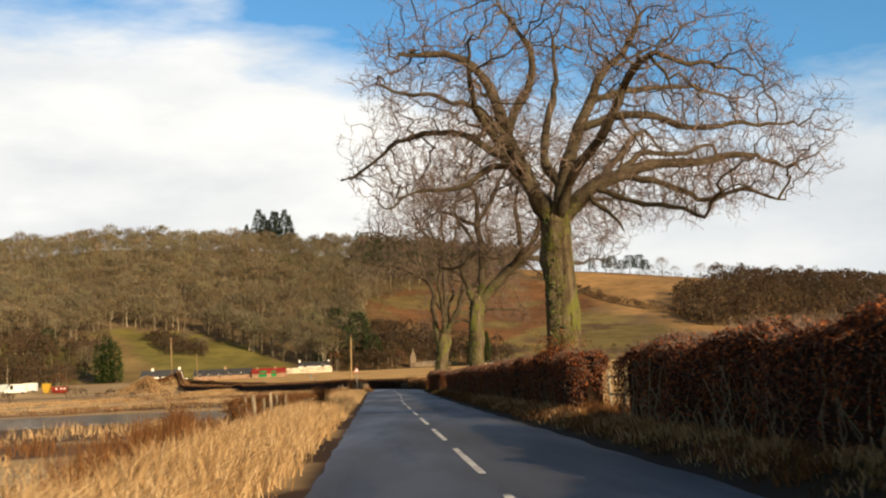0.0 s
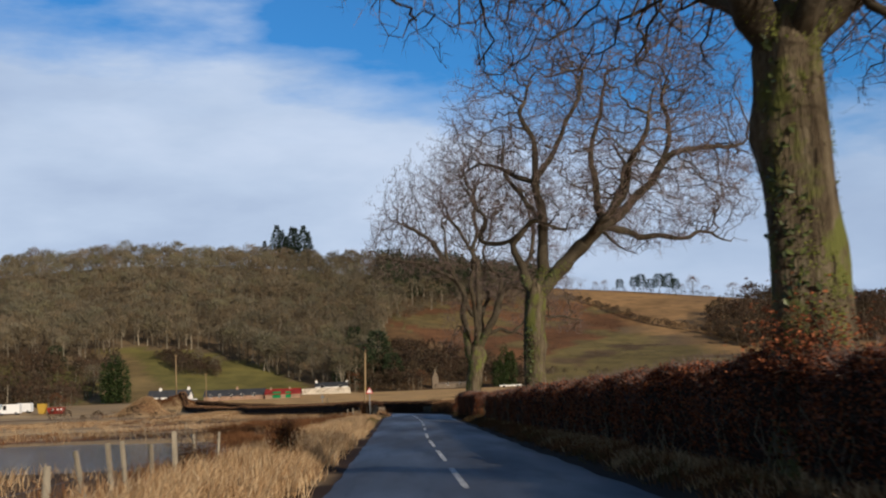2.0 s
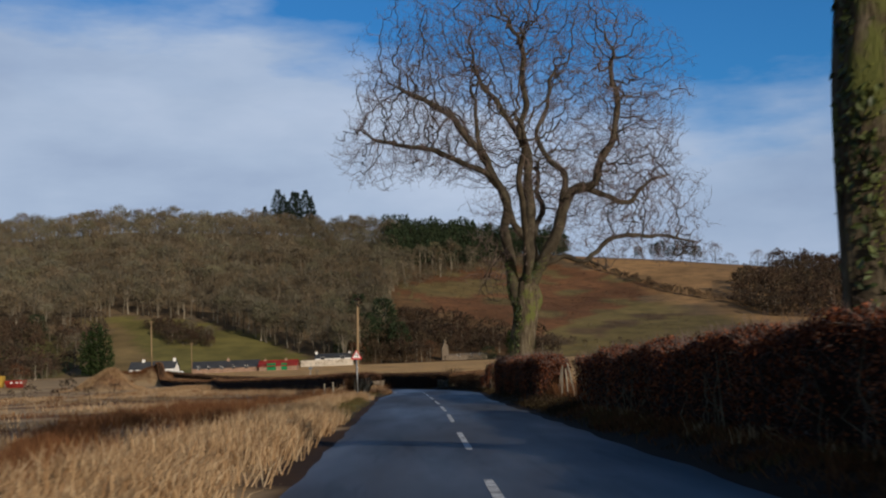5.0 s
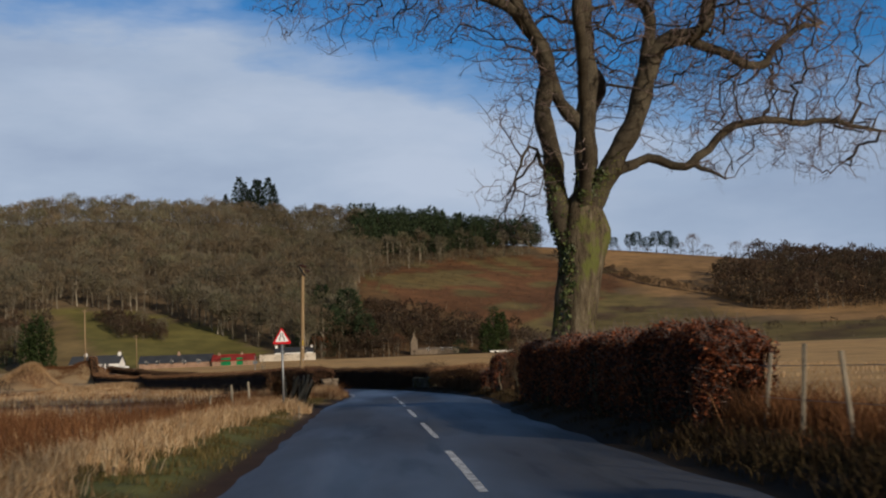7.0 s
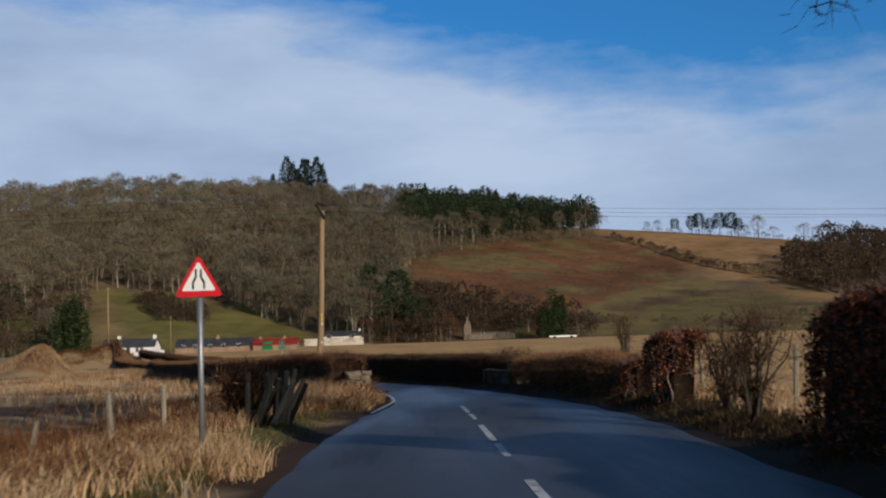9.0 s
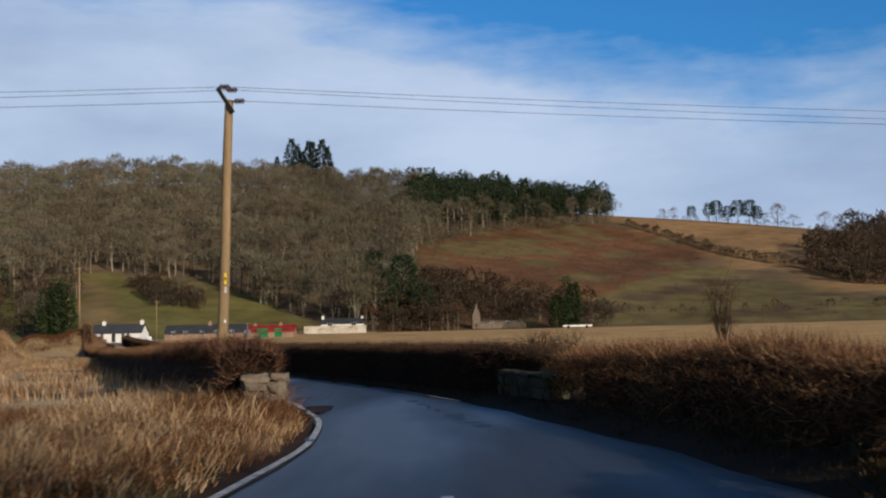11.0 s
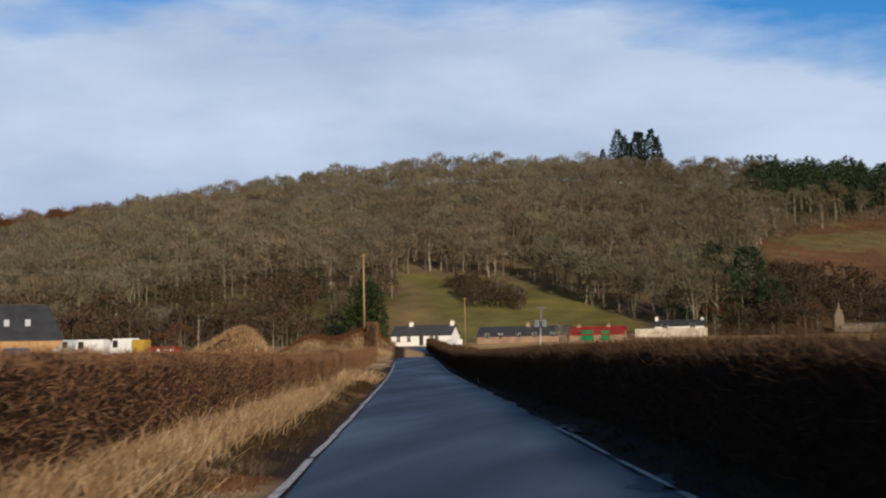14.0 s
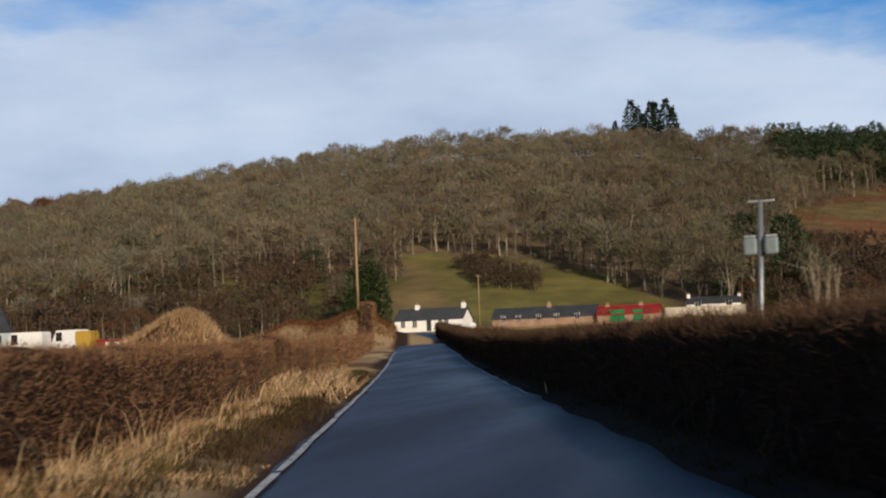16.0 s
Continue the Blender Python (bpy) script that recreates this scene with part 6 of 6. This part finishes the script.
house("farm_house", "pale house with dark roof and end chimneys", -27.3, 508.5, 12.6, 7.0, 8.3, 9.8, RENDER_W, SLATE, win(-3.6, 3.6, za=2.3, zb=3.4, w=1.5), 0, ((-6.0, 10.8), (6.0, 10.6)))
fw = tagged(new("wall_garden"), "pale garden wall in front of the house", "wall", kind="structure")
fw.location = (-29.2, 503.2, float(height(-29.2, 503.2)))
part("wall_run", block(-9.4, 9.4, -0.2, 0.2, -0.5, 2.2, 0.03), RENDER_P, fw)
part("wall_cope", block(-9.5, 9.5, -0.28, 0.28, 2.203, 2.33, 0.02), RENDER_P, fw)
house("barn", "large timber-clad barn with a dark hipped roof", -141.9, 361.1, 36, 14, 5.5, 11.7, TANWOOD, SLATE, [(-2, 2, 0, 3.0)], 33, lights=(-9, -5, 0, 4.5, 8.5, 12), door=(-3, 3, VANB), hip=3.0)
house("ruined_house", "roofless grey stone house with a tall gable", 22.0, 522, 15.5, 6, 7.6, 8.1, LIT_STONE, LIT_STONE, win(-3, 2, 5), 0, ((-7.3, 11.6),))
gab = thing("gable_ruin", "tall pointed gable of weathered stone", "ruin", (13.9, 519.5, float(height(13.9, 519.5))))
part("gable", prism([(-1.6, -0.4), (1.6, -0.4), (1.5, 4.4), (0.35, 6.6), (0.3, 7.8), (-0.3, 7.8), (-0.35, 6.6), (-1.5, 4.4)], 0.6, pose(0, 0, 0, 90, 0, 35)), LIT_STONE, gab)


def vehicle(name, label, x, y, length, high, paint, turn, seed):
    z = float(height(x, y))
    ob = thing(name, label, "vehicle", (x, y, z))
    ob.rotation_euler = (0, 0, radians(turn))
    hl = length / 2
    prof = [(-hl, 0.35), (hl - 0.05, 0.35), (hl, 0.8), (hl - 0.15, 1.05), (hl - 0.95, 1.2), (hl - 1.6, high), (-hl + 0.15, high), (-hl, high - 0.25)]
    part("body", prism(prof, 1.85, pose(0, 0, 0, 90, 0, 0)), paint, ob)
    part("windscreen", prism([(hl - 1.0, 1.22), (hl - 1.55, high - 0.12), (hl - 1.62, high - 0.12), (hl - 1.1, 1.22)], 1.6, pose(0, 0, 0, 90, 0, 0)), GLASS, ob)
    for s in (-1, 1):
        part("side_window", block(hl - 2.4, hl - 1.55, s * 0.93 - 0.012, s * 0.93 + 0.012, 1.2, high - 0.25), GLASS, ob)
        part("light", block(hl - 0.12, hl - 0.02, s * 0.7 - 0.14, s * 0.7 + 0.14, 0.78, 0.95), WHITE, ob)
        for wx in (-hl + 0.85, hl - 0.85):
            t = part("wheel", rod((wx, s * 0.72, 0.33), (wx, s * 0.94, 0.33), 0.33, 0.33, 16), RUBBER, ob)
            part("rim", rod((wx, s * 0.94, 0.33), (wx, s * 0.95, 0.33), 0.2, 0.2, 12), GALV, t)
    return ob


vehicle("van", "white panel van parked in the farmyard", -97.5, 331, 5.6, 2.6, VANW, 180, 1)
vehicle("van", "pale van parked beside another in the yard", -96.4, 338, 5.0, 2.5, VANW, 176, 2)
vehicle("van", "pale blue van at the end of the row", -103.5, 336, 5.0, 2.4, VANG, 184, 4)
vehicle("van", "bright blue van in front of the barn", -124.2, 352, 5.2, 2.2, VANB, 180, 3)
skip = thing("skip", "dull yellow steel skip in the yard", "container", (-89.4, 331, float(height(-89.4, 331))))
part("bin", prism([(-0.6, 0), (0.6, 0), (1.0, 1.4), (1.0, 2.4), (-1.0, 2.4), (-1.0, 1.4)], 1.8, pose(0, 0, 0, 90, 0, 0)), SKIP_YELLOW, skip)
part("lid", block(-0.95, 0.95, -0.85, 0.85, 2.403, 2.5, 0.03), SKIP_YELLOW, skip)
skip = thing("skip", "long red steel skip in the yard", "container", (-86.2, 332, float(height(-86.2, 332))))
part("bin", prism([(-1.7, 0), (1.7, 0), (2.2, 1.6), (-2.2, 1.6)], 1.8, pose(0, 0, 0, 90, 0, 0)), REDROOF, skip)
for sx in (-0.9, 0.3, 1.2):
    part("panel", block(sx, sx + 0.5, -0.95, -0.903, 0.9, 1.3), WHITE, skip, "pale panel on the side")
car = vehicle("car", "silver car parked by the cottage", -68.8, 425.4, 3.9, 1.5, VANW, 160, 5)
tun = thing("trailer", "long low white trailer at the field edge", "trailer", (40, 470, float(height(40, 470))))
part("body", block(-4, 4, -1.1, 1.1, 0.4, 0.95, 0.1), RENDER_W, tun)
for wx in (-2.5, 2.5):
    part("wheel", rod((wx, -1.15, 0.4), (wx, -0.9, 0.4), 0.4, 0.4, 12), RUBBER, tun)

# ---- woods and far trees ----
def far_tree(rng, h, r, n_limb=8, n_twig=270, bole=0.3, trunk_r=0.16, lobes=8, thick=1.0):
    """A bare tree for the middle distance: trunk and limbs, and a rounded haze of fine twigs."""
    lean = rng.normal(size=2) * 0.03 * h
    z = np.array([-0.5, h * 0.3, h * 0.62, h * 0.88])
    path = np.stack([lean[0] * z / h, lean[1] * z / h, z], 1)
    path[1:3, :2] += rng.normal(size=(2, 2)) * 0.02 * h
    paths, rads = [path], [np.array([1.25, 0.85, 0.5, 0.15]) * trunk_r]
    mid, hz = h * (bole + 1.0) / 2, h * (1.0 - bole) / 2
    q = rng.normal(size=(lobes, 3))
    q[:, 2] = np.abs(q[:, 2]) * 0.9 - 0.35
    q /= np.linalg.norm(q, axis=1)[:, None]
    ctr = q * np.array([r, r, hz]) * rng.uniform(0.45, 0.66, (lobes, 1)) + np.array([lean[0] * 0.6, lean[1] * 0.6, mid])
    for e in ctr[:n_limb]:
        s = rng.uniform(bole * 0.8, 0.6)
        b = np.array([np.interp(s * h, z, path[:, 0]), np.interp(s * h, z, path[:, 1]), s * h])
        m = (b + e) / 2 + rng.normal(size=3) * 0.04 * h
        paths.append(np.array([b, m, e]))
        rads.append(np.array([0.42, 0.26, 0.08]) * trunk_r)
    v, f = tubes(paths, rads, 3)
    f = np.concatenate([f[:, (0, 1, 2)], f[:, (0, 2, 3)]])
    # fine twigs that fan up and out through the skin of a lumpy crown, thickest on its top
    ph = rng.uniform(0, 6.28, 4)
    d = rng.normal(size=(n_twig, 3)) + np.array([0, 0, 0.75])
    d /= np.linalg.norm(d, axis=1)[:, None]
    lump = 0.86 + 0.10 * np.sin(4 * d[:, 0] + 3 * d[:, 1] + ph[0]) + 0.09 * np.sin(5 * d[:, 2] + 3 * d[:, 0] + ph[1]) + 0.07 * np.sin(7 * d[:, 1] - 4 * d[:, 2] + ph[2])
    p = d * np.array([r, r, hz]) * (lump * rng.uniform(0.6, 0.96, n_twig))[:, None] + np.array([lean[0] * 0.6, lean[1] * 0.6, mid])
    dd = d + np.array([0, 0, 0.3]) + rng.normal(size=(n_twig, 3)) * 0.5
    tv, tf = flat_slivers(p, dd, rng.uniform(0.07, 0.13, n_twig) * h, thick * rng.uniform(0.007, 0.012, n_twig) * h, rng)
    return (v, f), (tv, tf)


TINTS = ((1.0, 1.0, 1.0), (1.03, 0.97, 0.9), (0.97, 1.02, 1.0), (0.98, 1.02, 0.9), (1.04, 0.95, 0.88))


def grown(name, verts, faces, tint, mat, parent, label=""):
    """A mass of twigs whose trees each carry a tint of their own, painted shade on the wood's right included."""
    ob = part_arrays(name, verts, faces, mat, parent, label)
    layer = ob.data.color_attributes.new("tint", "FLOAT_COLOR", "POINT")
    layer.data.foreach_set("color", np.concatenate([tint, np.ones((len(tint), 1))], 1).astype(np.float32).ravel())
    return ob


def scatter(pts, kinds, rng, s0, s1, sink=0.0):
    """Sets copies of the kinds of trees at points of the plan; one array for trunks, one for twigs, and each tree's tint on its twigs."""
    tr, tw, tint = [], [], []
    z = height(pts[:, 0], pts[:, 1]) - sink
    pick = rng.integers(0, len(kinds), len(pts))
    for i, (x, y) in enumerate(pts):
        a, s = rng.uniform(0, 6.283), rng.uniform(s0, s1)
        c, q = math.cos(a) * s, math.sin(a) * s
        m = np.array([[c, -q, 0], [q, c, 0], [0, 0, s * rng.uniform(0.9, 1.15)]])
        for out, (v, f) in zip((tr, tw), kinds[pick[i]]):
            out.append((v @ m.T + (x, y, z[i]), f))
        # shade over the right of the wood is painted in: tone falls to 0.8
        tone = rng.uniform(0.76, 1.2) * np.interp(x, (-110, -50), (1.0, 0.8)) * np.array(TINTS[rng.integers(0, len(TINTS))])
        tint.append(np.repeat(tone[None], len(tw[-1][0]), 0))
    return merge(*tr), merge(*tw), np.concatenate(tint)


def fill(rng, n, x0, x1, y0, y1, keep, gap):
    """Random points of a region, none nearer to another than about the gap."""
    p = np.stack([rng.uniform(x0, x1, n), rng.uniform(y0, y1, n)], 1)
    p = p[keep(p[:, 0], p[:, 1])]
    cell, out = set(), []
    for q in p:
        c = (int(q[0] // gap), int(q[1] // gap))
        if c not in cell:
            cell.add(c)
            out.append(q)
    return np.array(out)


RNG_LINE = np.random.default_rng(7)


def line_points(poly, gap, jitter):
    out = []
    for (x0, y0), (x1, y1) in zip(poly, poly[1:]):
        n = int(math.hypot(x1 - x0, y1 - y0) / gap)
        out += [(x0 + (x1 - x0) * i / n + RNG_LINE.normal() * jitter, y0 + (y1 - y0) * i / n + RNG_LINE.normal() * jitter) for i in range(n)]
    return np.array(out)


rng = np.random.default_rng(99)
kinds = [far_tree(rng, rng.uniform(13.5, 16.5), rng.uniform(5.2, 7.2), n_limb=4, n_twig=260, bole=0.27, trunk_r=0.27) for _ in range(9)]
LOW_X = [-520, -300, -200, -172, -163, -142, -128, -104, -87, -65, -42, -24, -12, -9, 2, 40, 95]
LOW_Y = [455, 462, 505, 552, 562, 572, 607, 598, 597, 566, 535, 514, 545, 640, 702, 748, 778]


def in_wood(x, y):
    return (y > np.interp(x, LOW_X, LOW_Y) + 3 * wave(x, y, 13, 7)) & (y < 832)


pts = fill(rng, 60000, -520, -4, 450, 838, in_wood, 7.2)
oaks = pts[(pts[:, 0] > -330) | (pts[:, 1] < 560)]
larch = pts[~((pts[:, 0] > -330) | (pts[:, 1] < 560))][::2]
wood = thing("woodland", "bare grey-brown broadleaf wood covering the hillside", "woodland", (0, 0, 0), kind="stuff")
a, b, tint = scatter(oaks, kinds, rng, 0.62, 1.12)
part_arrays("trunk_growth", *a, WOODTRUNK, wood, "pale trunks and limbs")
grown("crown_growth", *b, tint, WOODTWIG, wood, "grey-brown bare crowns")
if len(larch):
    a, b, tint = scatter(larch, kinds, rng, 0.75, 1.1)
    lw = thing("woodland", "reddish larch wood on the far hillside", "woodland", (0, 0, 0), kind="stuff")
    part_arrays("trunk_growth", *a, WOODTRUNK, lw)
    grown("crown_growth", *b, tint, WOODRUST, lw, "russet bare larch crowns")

edge_kinds = [far_tree(rng, rng.uniform(12, 16), rng.uniform(3.4, 4.8), 5, 200, 0.36, 0.27, 6) for _ in range(5)]
edge_pts = line_points(list(zip(LOW_X[1:], LOW_Y[1:])), 5.0, 2.0)
front_pts = line_points([(-12, 690), (10, 704), (36, 734)], 5.0, 4.0)
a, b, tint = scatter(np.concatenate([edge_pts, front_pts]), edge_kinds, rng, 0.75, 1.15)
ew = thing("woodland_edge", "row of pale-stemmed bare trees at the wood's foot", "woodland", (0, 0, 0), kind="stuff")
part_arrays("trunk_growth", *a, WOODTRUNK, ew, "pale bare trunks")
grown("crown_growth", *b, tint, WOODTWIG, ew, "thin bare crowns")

low_kinds = [far_tree(rng, rng.uniform(3.0, 5.0), rng.uniform(1.8, 2.8), 0, 120, 0.02, 0.07, 6, 3.2) for _ in range(5)]
thin_kinds = [far_tree(rng, rng.uniform(3.0, 5.0), rng.uniform(1.8, 2.8), 0, 90, 0.02, 0.05, 6, 1.2) for _ in range(5)]


def scrub(label, pts, s0, s1, mat=SCRUB, sort=None):
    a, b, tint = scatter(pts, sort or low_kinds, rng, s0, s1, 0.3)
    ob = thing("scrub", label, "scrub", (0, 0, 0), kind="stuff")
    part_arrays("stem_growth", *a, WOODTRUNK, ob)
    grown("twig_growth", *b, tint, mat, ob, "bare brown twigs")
    return ob


scrub("tangle of bare bushes in the green field", fill(rng, 900, -112, -74, 533, 584, lambda x, y: inside([(-110, 578), (-101, 583), (-80, 561), (-75, 537), (-93, 541)], x, y), 2.6), 0.6, 1.3)
scrub("dark field hedge running up the slope", line_points([(104, 768), (112, 756), (119, 744), (124, 727), (132, 702), (139, 684), (150, 666), (159, 651), (163, 626), (168, 605), (190, 596)], 0.95, 0.8), 0.35, 1.1)
scrub("brown thicket beside the upper field", fill(rng, 3000, 160, 330, 560, 760, lambda x, y: inside([(160, 640), (164, 606), (186, 598), (330, 560), (330, 700), (260, 770), (225, 760), (193, 712), (172, 690)], x, y), 6.0), 1.4, 2.8)
scrub("scrubby edge below the wood", fill(rng, 1600, -20, 60, 500, 640, lambda x, y: inside([(-24, 512), (10, 500), (56, 512), (52, 540), (30, 570), (0, 600), (-14, 560)], x, y) & ~((x > 8) & (x < 46) & (y < 530)), 4.2), 0.9, 2.2)
scrub("bare bushes along the foot of the left wood", fill(rng, 3000, -330, -112, 428, 560, lambda x, y: (y < np.interp(x, LOW_X, LOW_Y)) & ~inside(GREEN_FIELD, x, y) & (~inside(GREEN_LEFT, x, y) | (wave(x, y, 12, 9) > 0)), 5.6), 1.0, 2.3)
scrub("bushes round the farm", np.concatenate([line_points([(-66, 436), (-50, 437), (-36, 436), (-22, 500), (-12, 505), (10, 512), (30, 515)], 4.5, 1.2), line_points([(60, 505), (100, 500), (150, 495), (210, 480), (300, 470)], 6, 2)]), 0.5, 1.0, SCRUB, thin_kinds)
scrub("ragged bushes along the river bank", line_points([(-95, 230), (-60, 225), (-40, 205), (-27, 190)], 5, 2.0), 0.35, 0.7)
scrub("low thorn bushes in the rough lower pasture", fill(rng, 500, 60, 125, 575, 612, lambda x, y: wave(x, y, 9, 4) > 0.1, 3.6), 0.35, 0.75, SCRUB, thin_kinds)
scrub("brown bushes along the foot of the pasture", line_points([(56, 545), (90, 540), (130, 535), (180, 530), (260, 515)], 5, 3), 0.4, 1.0)
scrub("bare thicket before the pine plantation", fill(rng, 2500, -14, 92, 660, 775, lambda x, y: inside([(-12, 660), (-4, 716), (30, 742), (62, 768), (88, 780), (92, 770), (60, 745), (40, 730), (14, 690), (0, 650)], x, y), 4.2), 0.6, 1.3, WOODTWIG)
scrub("heather and gorse on the bracken slope", fill(rng, 1800, -8, 125, 560, 770, lambda x, y: inside(BRACKEN, x, y) & (wave(x, y, 8, 13) < 0.3), 4.2), 0.3, 0.75, BRACKEN_MAT, thin_kinds)


def pine_crown(rng, h, r, n, low, mat_w):
    """Clumps of needles as upturned sprays round the upper trunk."""
    zc = rng.uniform(low, 1.0, n)
    rad = r * np.sqrt(np.clip(1 - ((zc - (low + 0.4 * (1 - low))) / (0.62 * (1 - low) + 0.02)) ** 2, 0.05, 1))
    a, q = rng.uniform(0, 6.283, n), np.sqrt(rng.uniform(0.1, 1, n))
    p = np.stack([np.cos(a) * rad * q, np.sin(a) * rad * q, zc * h], 1)
    d = np.stack([np.cos(a), np.sin(a), rng.uniform(0.1, 0.9, n)], 1) + rng.normal(size=(n, 3)) * 0.45
    return flat_slivers(p, d, rng.uniform(0.06, 0.12, n) * h, mat_w * h, rng)


def fir_crown(rng, h, r, n):
    """Tiers of flat, slightly drooping boughs, shorter towards the tip."""
    tiers = 14
    t = rng.integers(2, tiers, n)
    z = (t + 0.5) / tiers * 0.97
    reach = (1.25 * r * np.clip((1 - z) * h / 11, 0, 1) ** 0.9 + 0.1) * np.random.default_rng(int(h * 10)).uniform(0.7, 1.15, tiers)[t]
    a, q = rng.uniform(0, 6.283, n), np.sqrt(rng.uniform(0.03, 1, n))
    p = np.stack([np.cos(a) * reach * q, np.sin(a) * reach * q, z * h - q * reach * 0.25 + rng.normal(size=n) * 0.026 * h + 0.02 * h], 1)
    d = np.stack([np.cos(a), np.sin(a), rng.uniform(-0.3, 0.3, n)], 1) + rng.normal(size=(n, 3)) * 0.4
    return flat_slivers(p, d, rng.uniform(0.03, 0.06, n) * h, 0.013 * h, rng)


def conifer(name, label, x, y, h, r, how, mat, n=900, group="", sink=0.0):
    g = np.random.default_rng(int(abs(x) * 31 + abs(y) * 7))
    z = float(height(x, y)) - sink
    ob = thing(name, label, "tree", (x, y, z), group)
    part("trunk", rod((0, 0, -0.5), (0, 0, h * 0.93), 0.022 * h * 0.6 + 0.06, 0.04, 7), BRANCH, ob)
    if how == "spires":
        bits = []
        for k in range(7):
            hk, rk = h * g.uniform(0.5, 0.9) if k else h, r * g.uniform(0.4, 0.55)
            v, f = pine_crown(g, hk, rk, n // 7, 0.02, 0.012 * h / hk)
            a = g.uniform(0, 6.283)
            bits.append((v + np.array([math.cos(a), math.sin(a), 0]) * r * (0.6 if k else 0.05), f))
        tagged(part_arrays("crown", *merge(*bits), mat, ob, "dense scaly foliage in upright sprays"), kind="stuff")
        return ob
    v, f = fir_crown(g, h, r, n) if how == "fir" else pine_crown(g, h, r, n, 0.34 if how == "pine" else 0.04, 0.02 if how == "pine" else 0.012)
    tagged(part_arrays("crown", v, f, mat, ob, "dark evergreen needles"), kind="stuff")
    return ob


def far_bare(label, x, y, h, r, group, mat=WOODTWIG):
    g = np.random.default_rng(int(abs(x) * 13 + abs(y) * 5))
    (v, f), (tv, tf) = far_tree(g, h, r, 9, 620, 0.08, 0.02 * h, 9, 0.45)
    z = float(height(x, y))
    ob = thing("bare_tree", label, "tree", (x, y, z), group)
    part_arrays("trunk", v, f, WOODTRUNK, ob)
    tagged(grown("crown", tv, tf, np.ones((len(tv), 3)), mat, ob, "bare winter twigs"), kind="stuff")
    return ob


for x, y, top, r in ((-75.9, 806, 117.5, 3.4), (-72.4, 804, 113.4, 3.2), (-66.6, 806, 115.7, 3.0), (-63.9, 805, 115.2, 2.8), (-58.7, 806, 116.8, 3.6), (-55.8, 804, 112, 3.0), (-84, 806, 107.5, 3.2), (-69.5, 803, 110, 3.6)):
    conifer("fir_tree", "tall dark fir on the skyline", x, y, top - float(height(x, y)), r, "fir", FIR, 1100, "firs on the hilltop")
for x, y, h, r in ((-229, 800, 17, 6), (-183, 800, 15.5, 6.5), (-160, 800, 15, 4.5), (-148, 802, 13, 4), (-87, 800, 12, 5), (-33, 800, 13, 5), (-25, 802, 15, 4.5), (99.8, 792, 10, 7.5), (126.6, 790, 7, 2.5), (132, 790, 8, 3), (188.8, 790, 14, 5), (181, 790, 8, 4), (197, 790, 8, 4.5), (214, 790, 11, 5), (221, 788, 10, 4), (250.4, 785, 9, 4.5), (232, 788, 6, 4)):
    far_bare("round bare tree on the skyline", x, y, h, r, "skyline trees", TWIG)
for x, y, h in ((141.9, 790, 8.5), (151.5, 790, 10.5), (155.5, 790, 12), (161.7, 790, 9.5), (167.1, 790, 13), (173.5, 790, 13.5), (177.5, 790, 10.5)):
    conifer("pine_tree", "dark pine on the skyline", x, y, h, h * 0.3, "pine", FIR, 520, "skyline trees")
scrub("hedge of bushes along the skyline", line_points([(125, 790), (175, 787), (250, 780), (330, 772)], 3.5, 1.0), 0.6, 1.0)

pines = fill(rng, 1500, -10, 100, 700, 836, lambda x, y: y > np.interp(x, [-10, 2, 40, 70, 95], [706, 712, 742, 768, 790]), 5.2)
pp = []
pt = []
pk = [pine_crown(rng, 14, 2.8, 210, 0.25, 0.018) for _ in range(5)]
pz = height(pines[:, 0], pines[:, 1])
for (x, y), z in zip(pines, pz):
    s = rng.uniform(0.85, 1.35)
    v, f = pk[rng.integers(0, 5)]
    pp.append((v * s + (x, y, z), f))
    v, f = tubes([np.array([(x, y, z - 0.5), (x, y, z + 12.5 * s)])], [np.array([0.22, 0.06])], 4)
    pt.append((v, np.concatenate([f[:, (0, 1, 2)], f[:, (0, 2, 3)]])))
pw = thing("pine_wood", "dark green pine plantation along the hilltop", "woodland", (0, 0, 0), kind="stuff")
part_arrays("trunk_growth", *merge(*pt), BRANCH, pw)
part_arrays("crown_growth", *merge(*pp), PINE, pw, "dark green needles")

conifer("cypress_tree", "ragged dark green cypress by the field", -105, 478, 17.5, 5.6, "spires", CYPRESS, 3600)
conifer("cypress_tree", "bright green conifer by the stone ruin", 41.5, 510, 15.5, 4.6, "spires", CYPRESS, 3000)
for x, y, h, r in ((-146, 548, 10, 4.5), (-24, 530, 13, 4.5), (-9, 536, 21, 5.5), (-16, 530, 16, 5), (-3, 530, 13, 4.5), (-20, 575, 15, 4.5), (-60, 590, 9, 3.5), (-16, 516, 6, 3), (30, 512, 5, 3), (-30, 585, 11, 3)):
    conifer("evergreen_tree", "dark evergreen among the bare trees", x, y, h, r, "bush", PINE, 1200, "evergreens at the wood's edge")
for x, y, h, r in ((-18, 508, 9, 4.2), (8, 512, 8, 4), (-118, 498, 13, 5), (-160, 470, 12, 5), (-180, 452, 13, 5), (-150, 455, 10, 4.5), (-134, 440, 9, 4), (-200, 440, 12, 5.5), (-88, 560, 9, 3), (-78, 545, 8, 3)):
    far_bare("bare tree at the wood's edge", x, y, h, r, "trees at the wood's edge", WOODTWIG if x < -20 else WOODRUST)
far_bare("pale twisted bare tree in the farmyard", -82, 324, 4.6, 2.6, "", WOODRUST)
far_bare("pale twisted bare tree in the farmyard", -89, 342, 5.5, 3.0, "", WOODRUST)
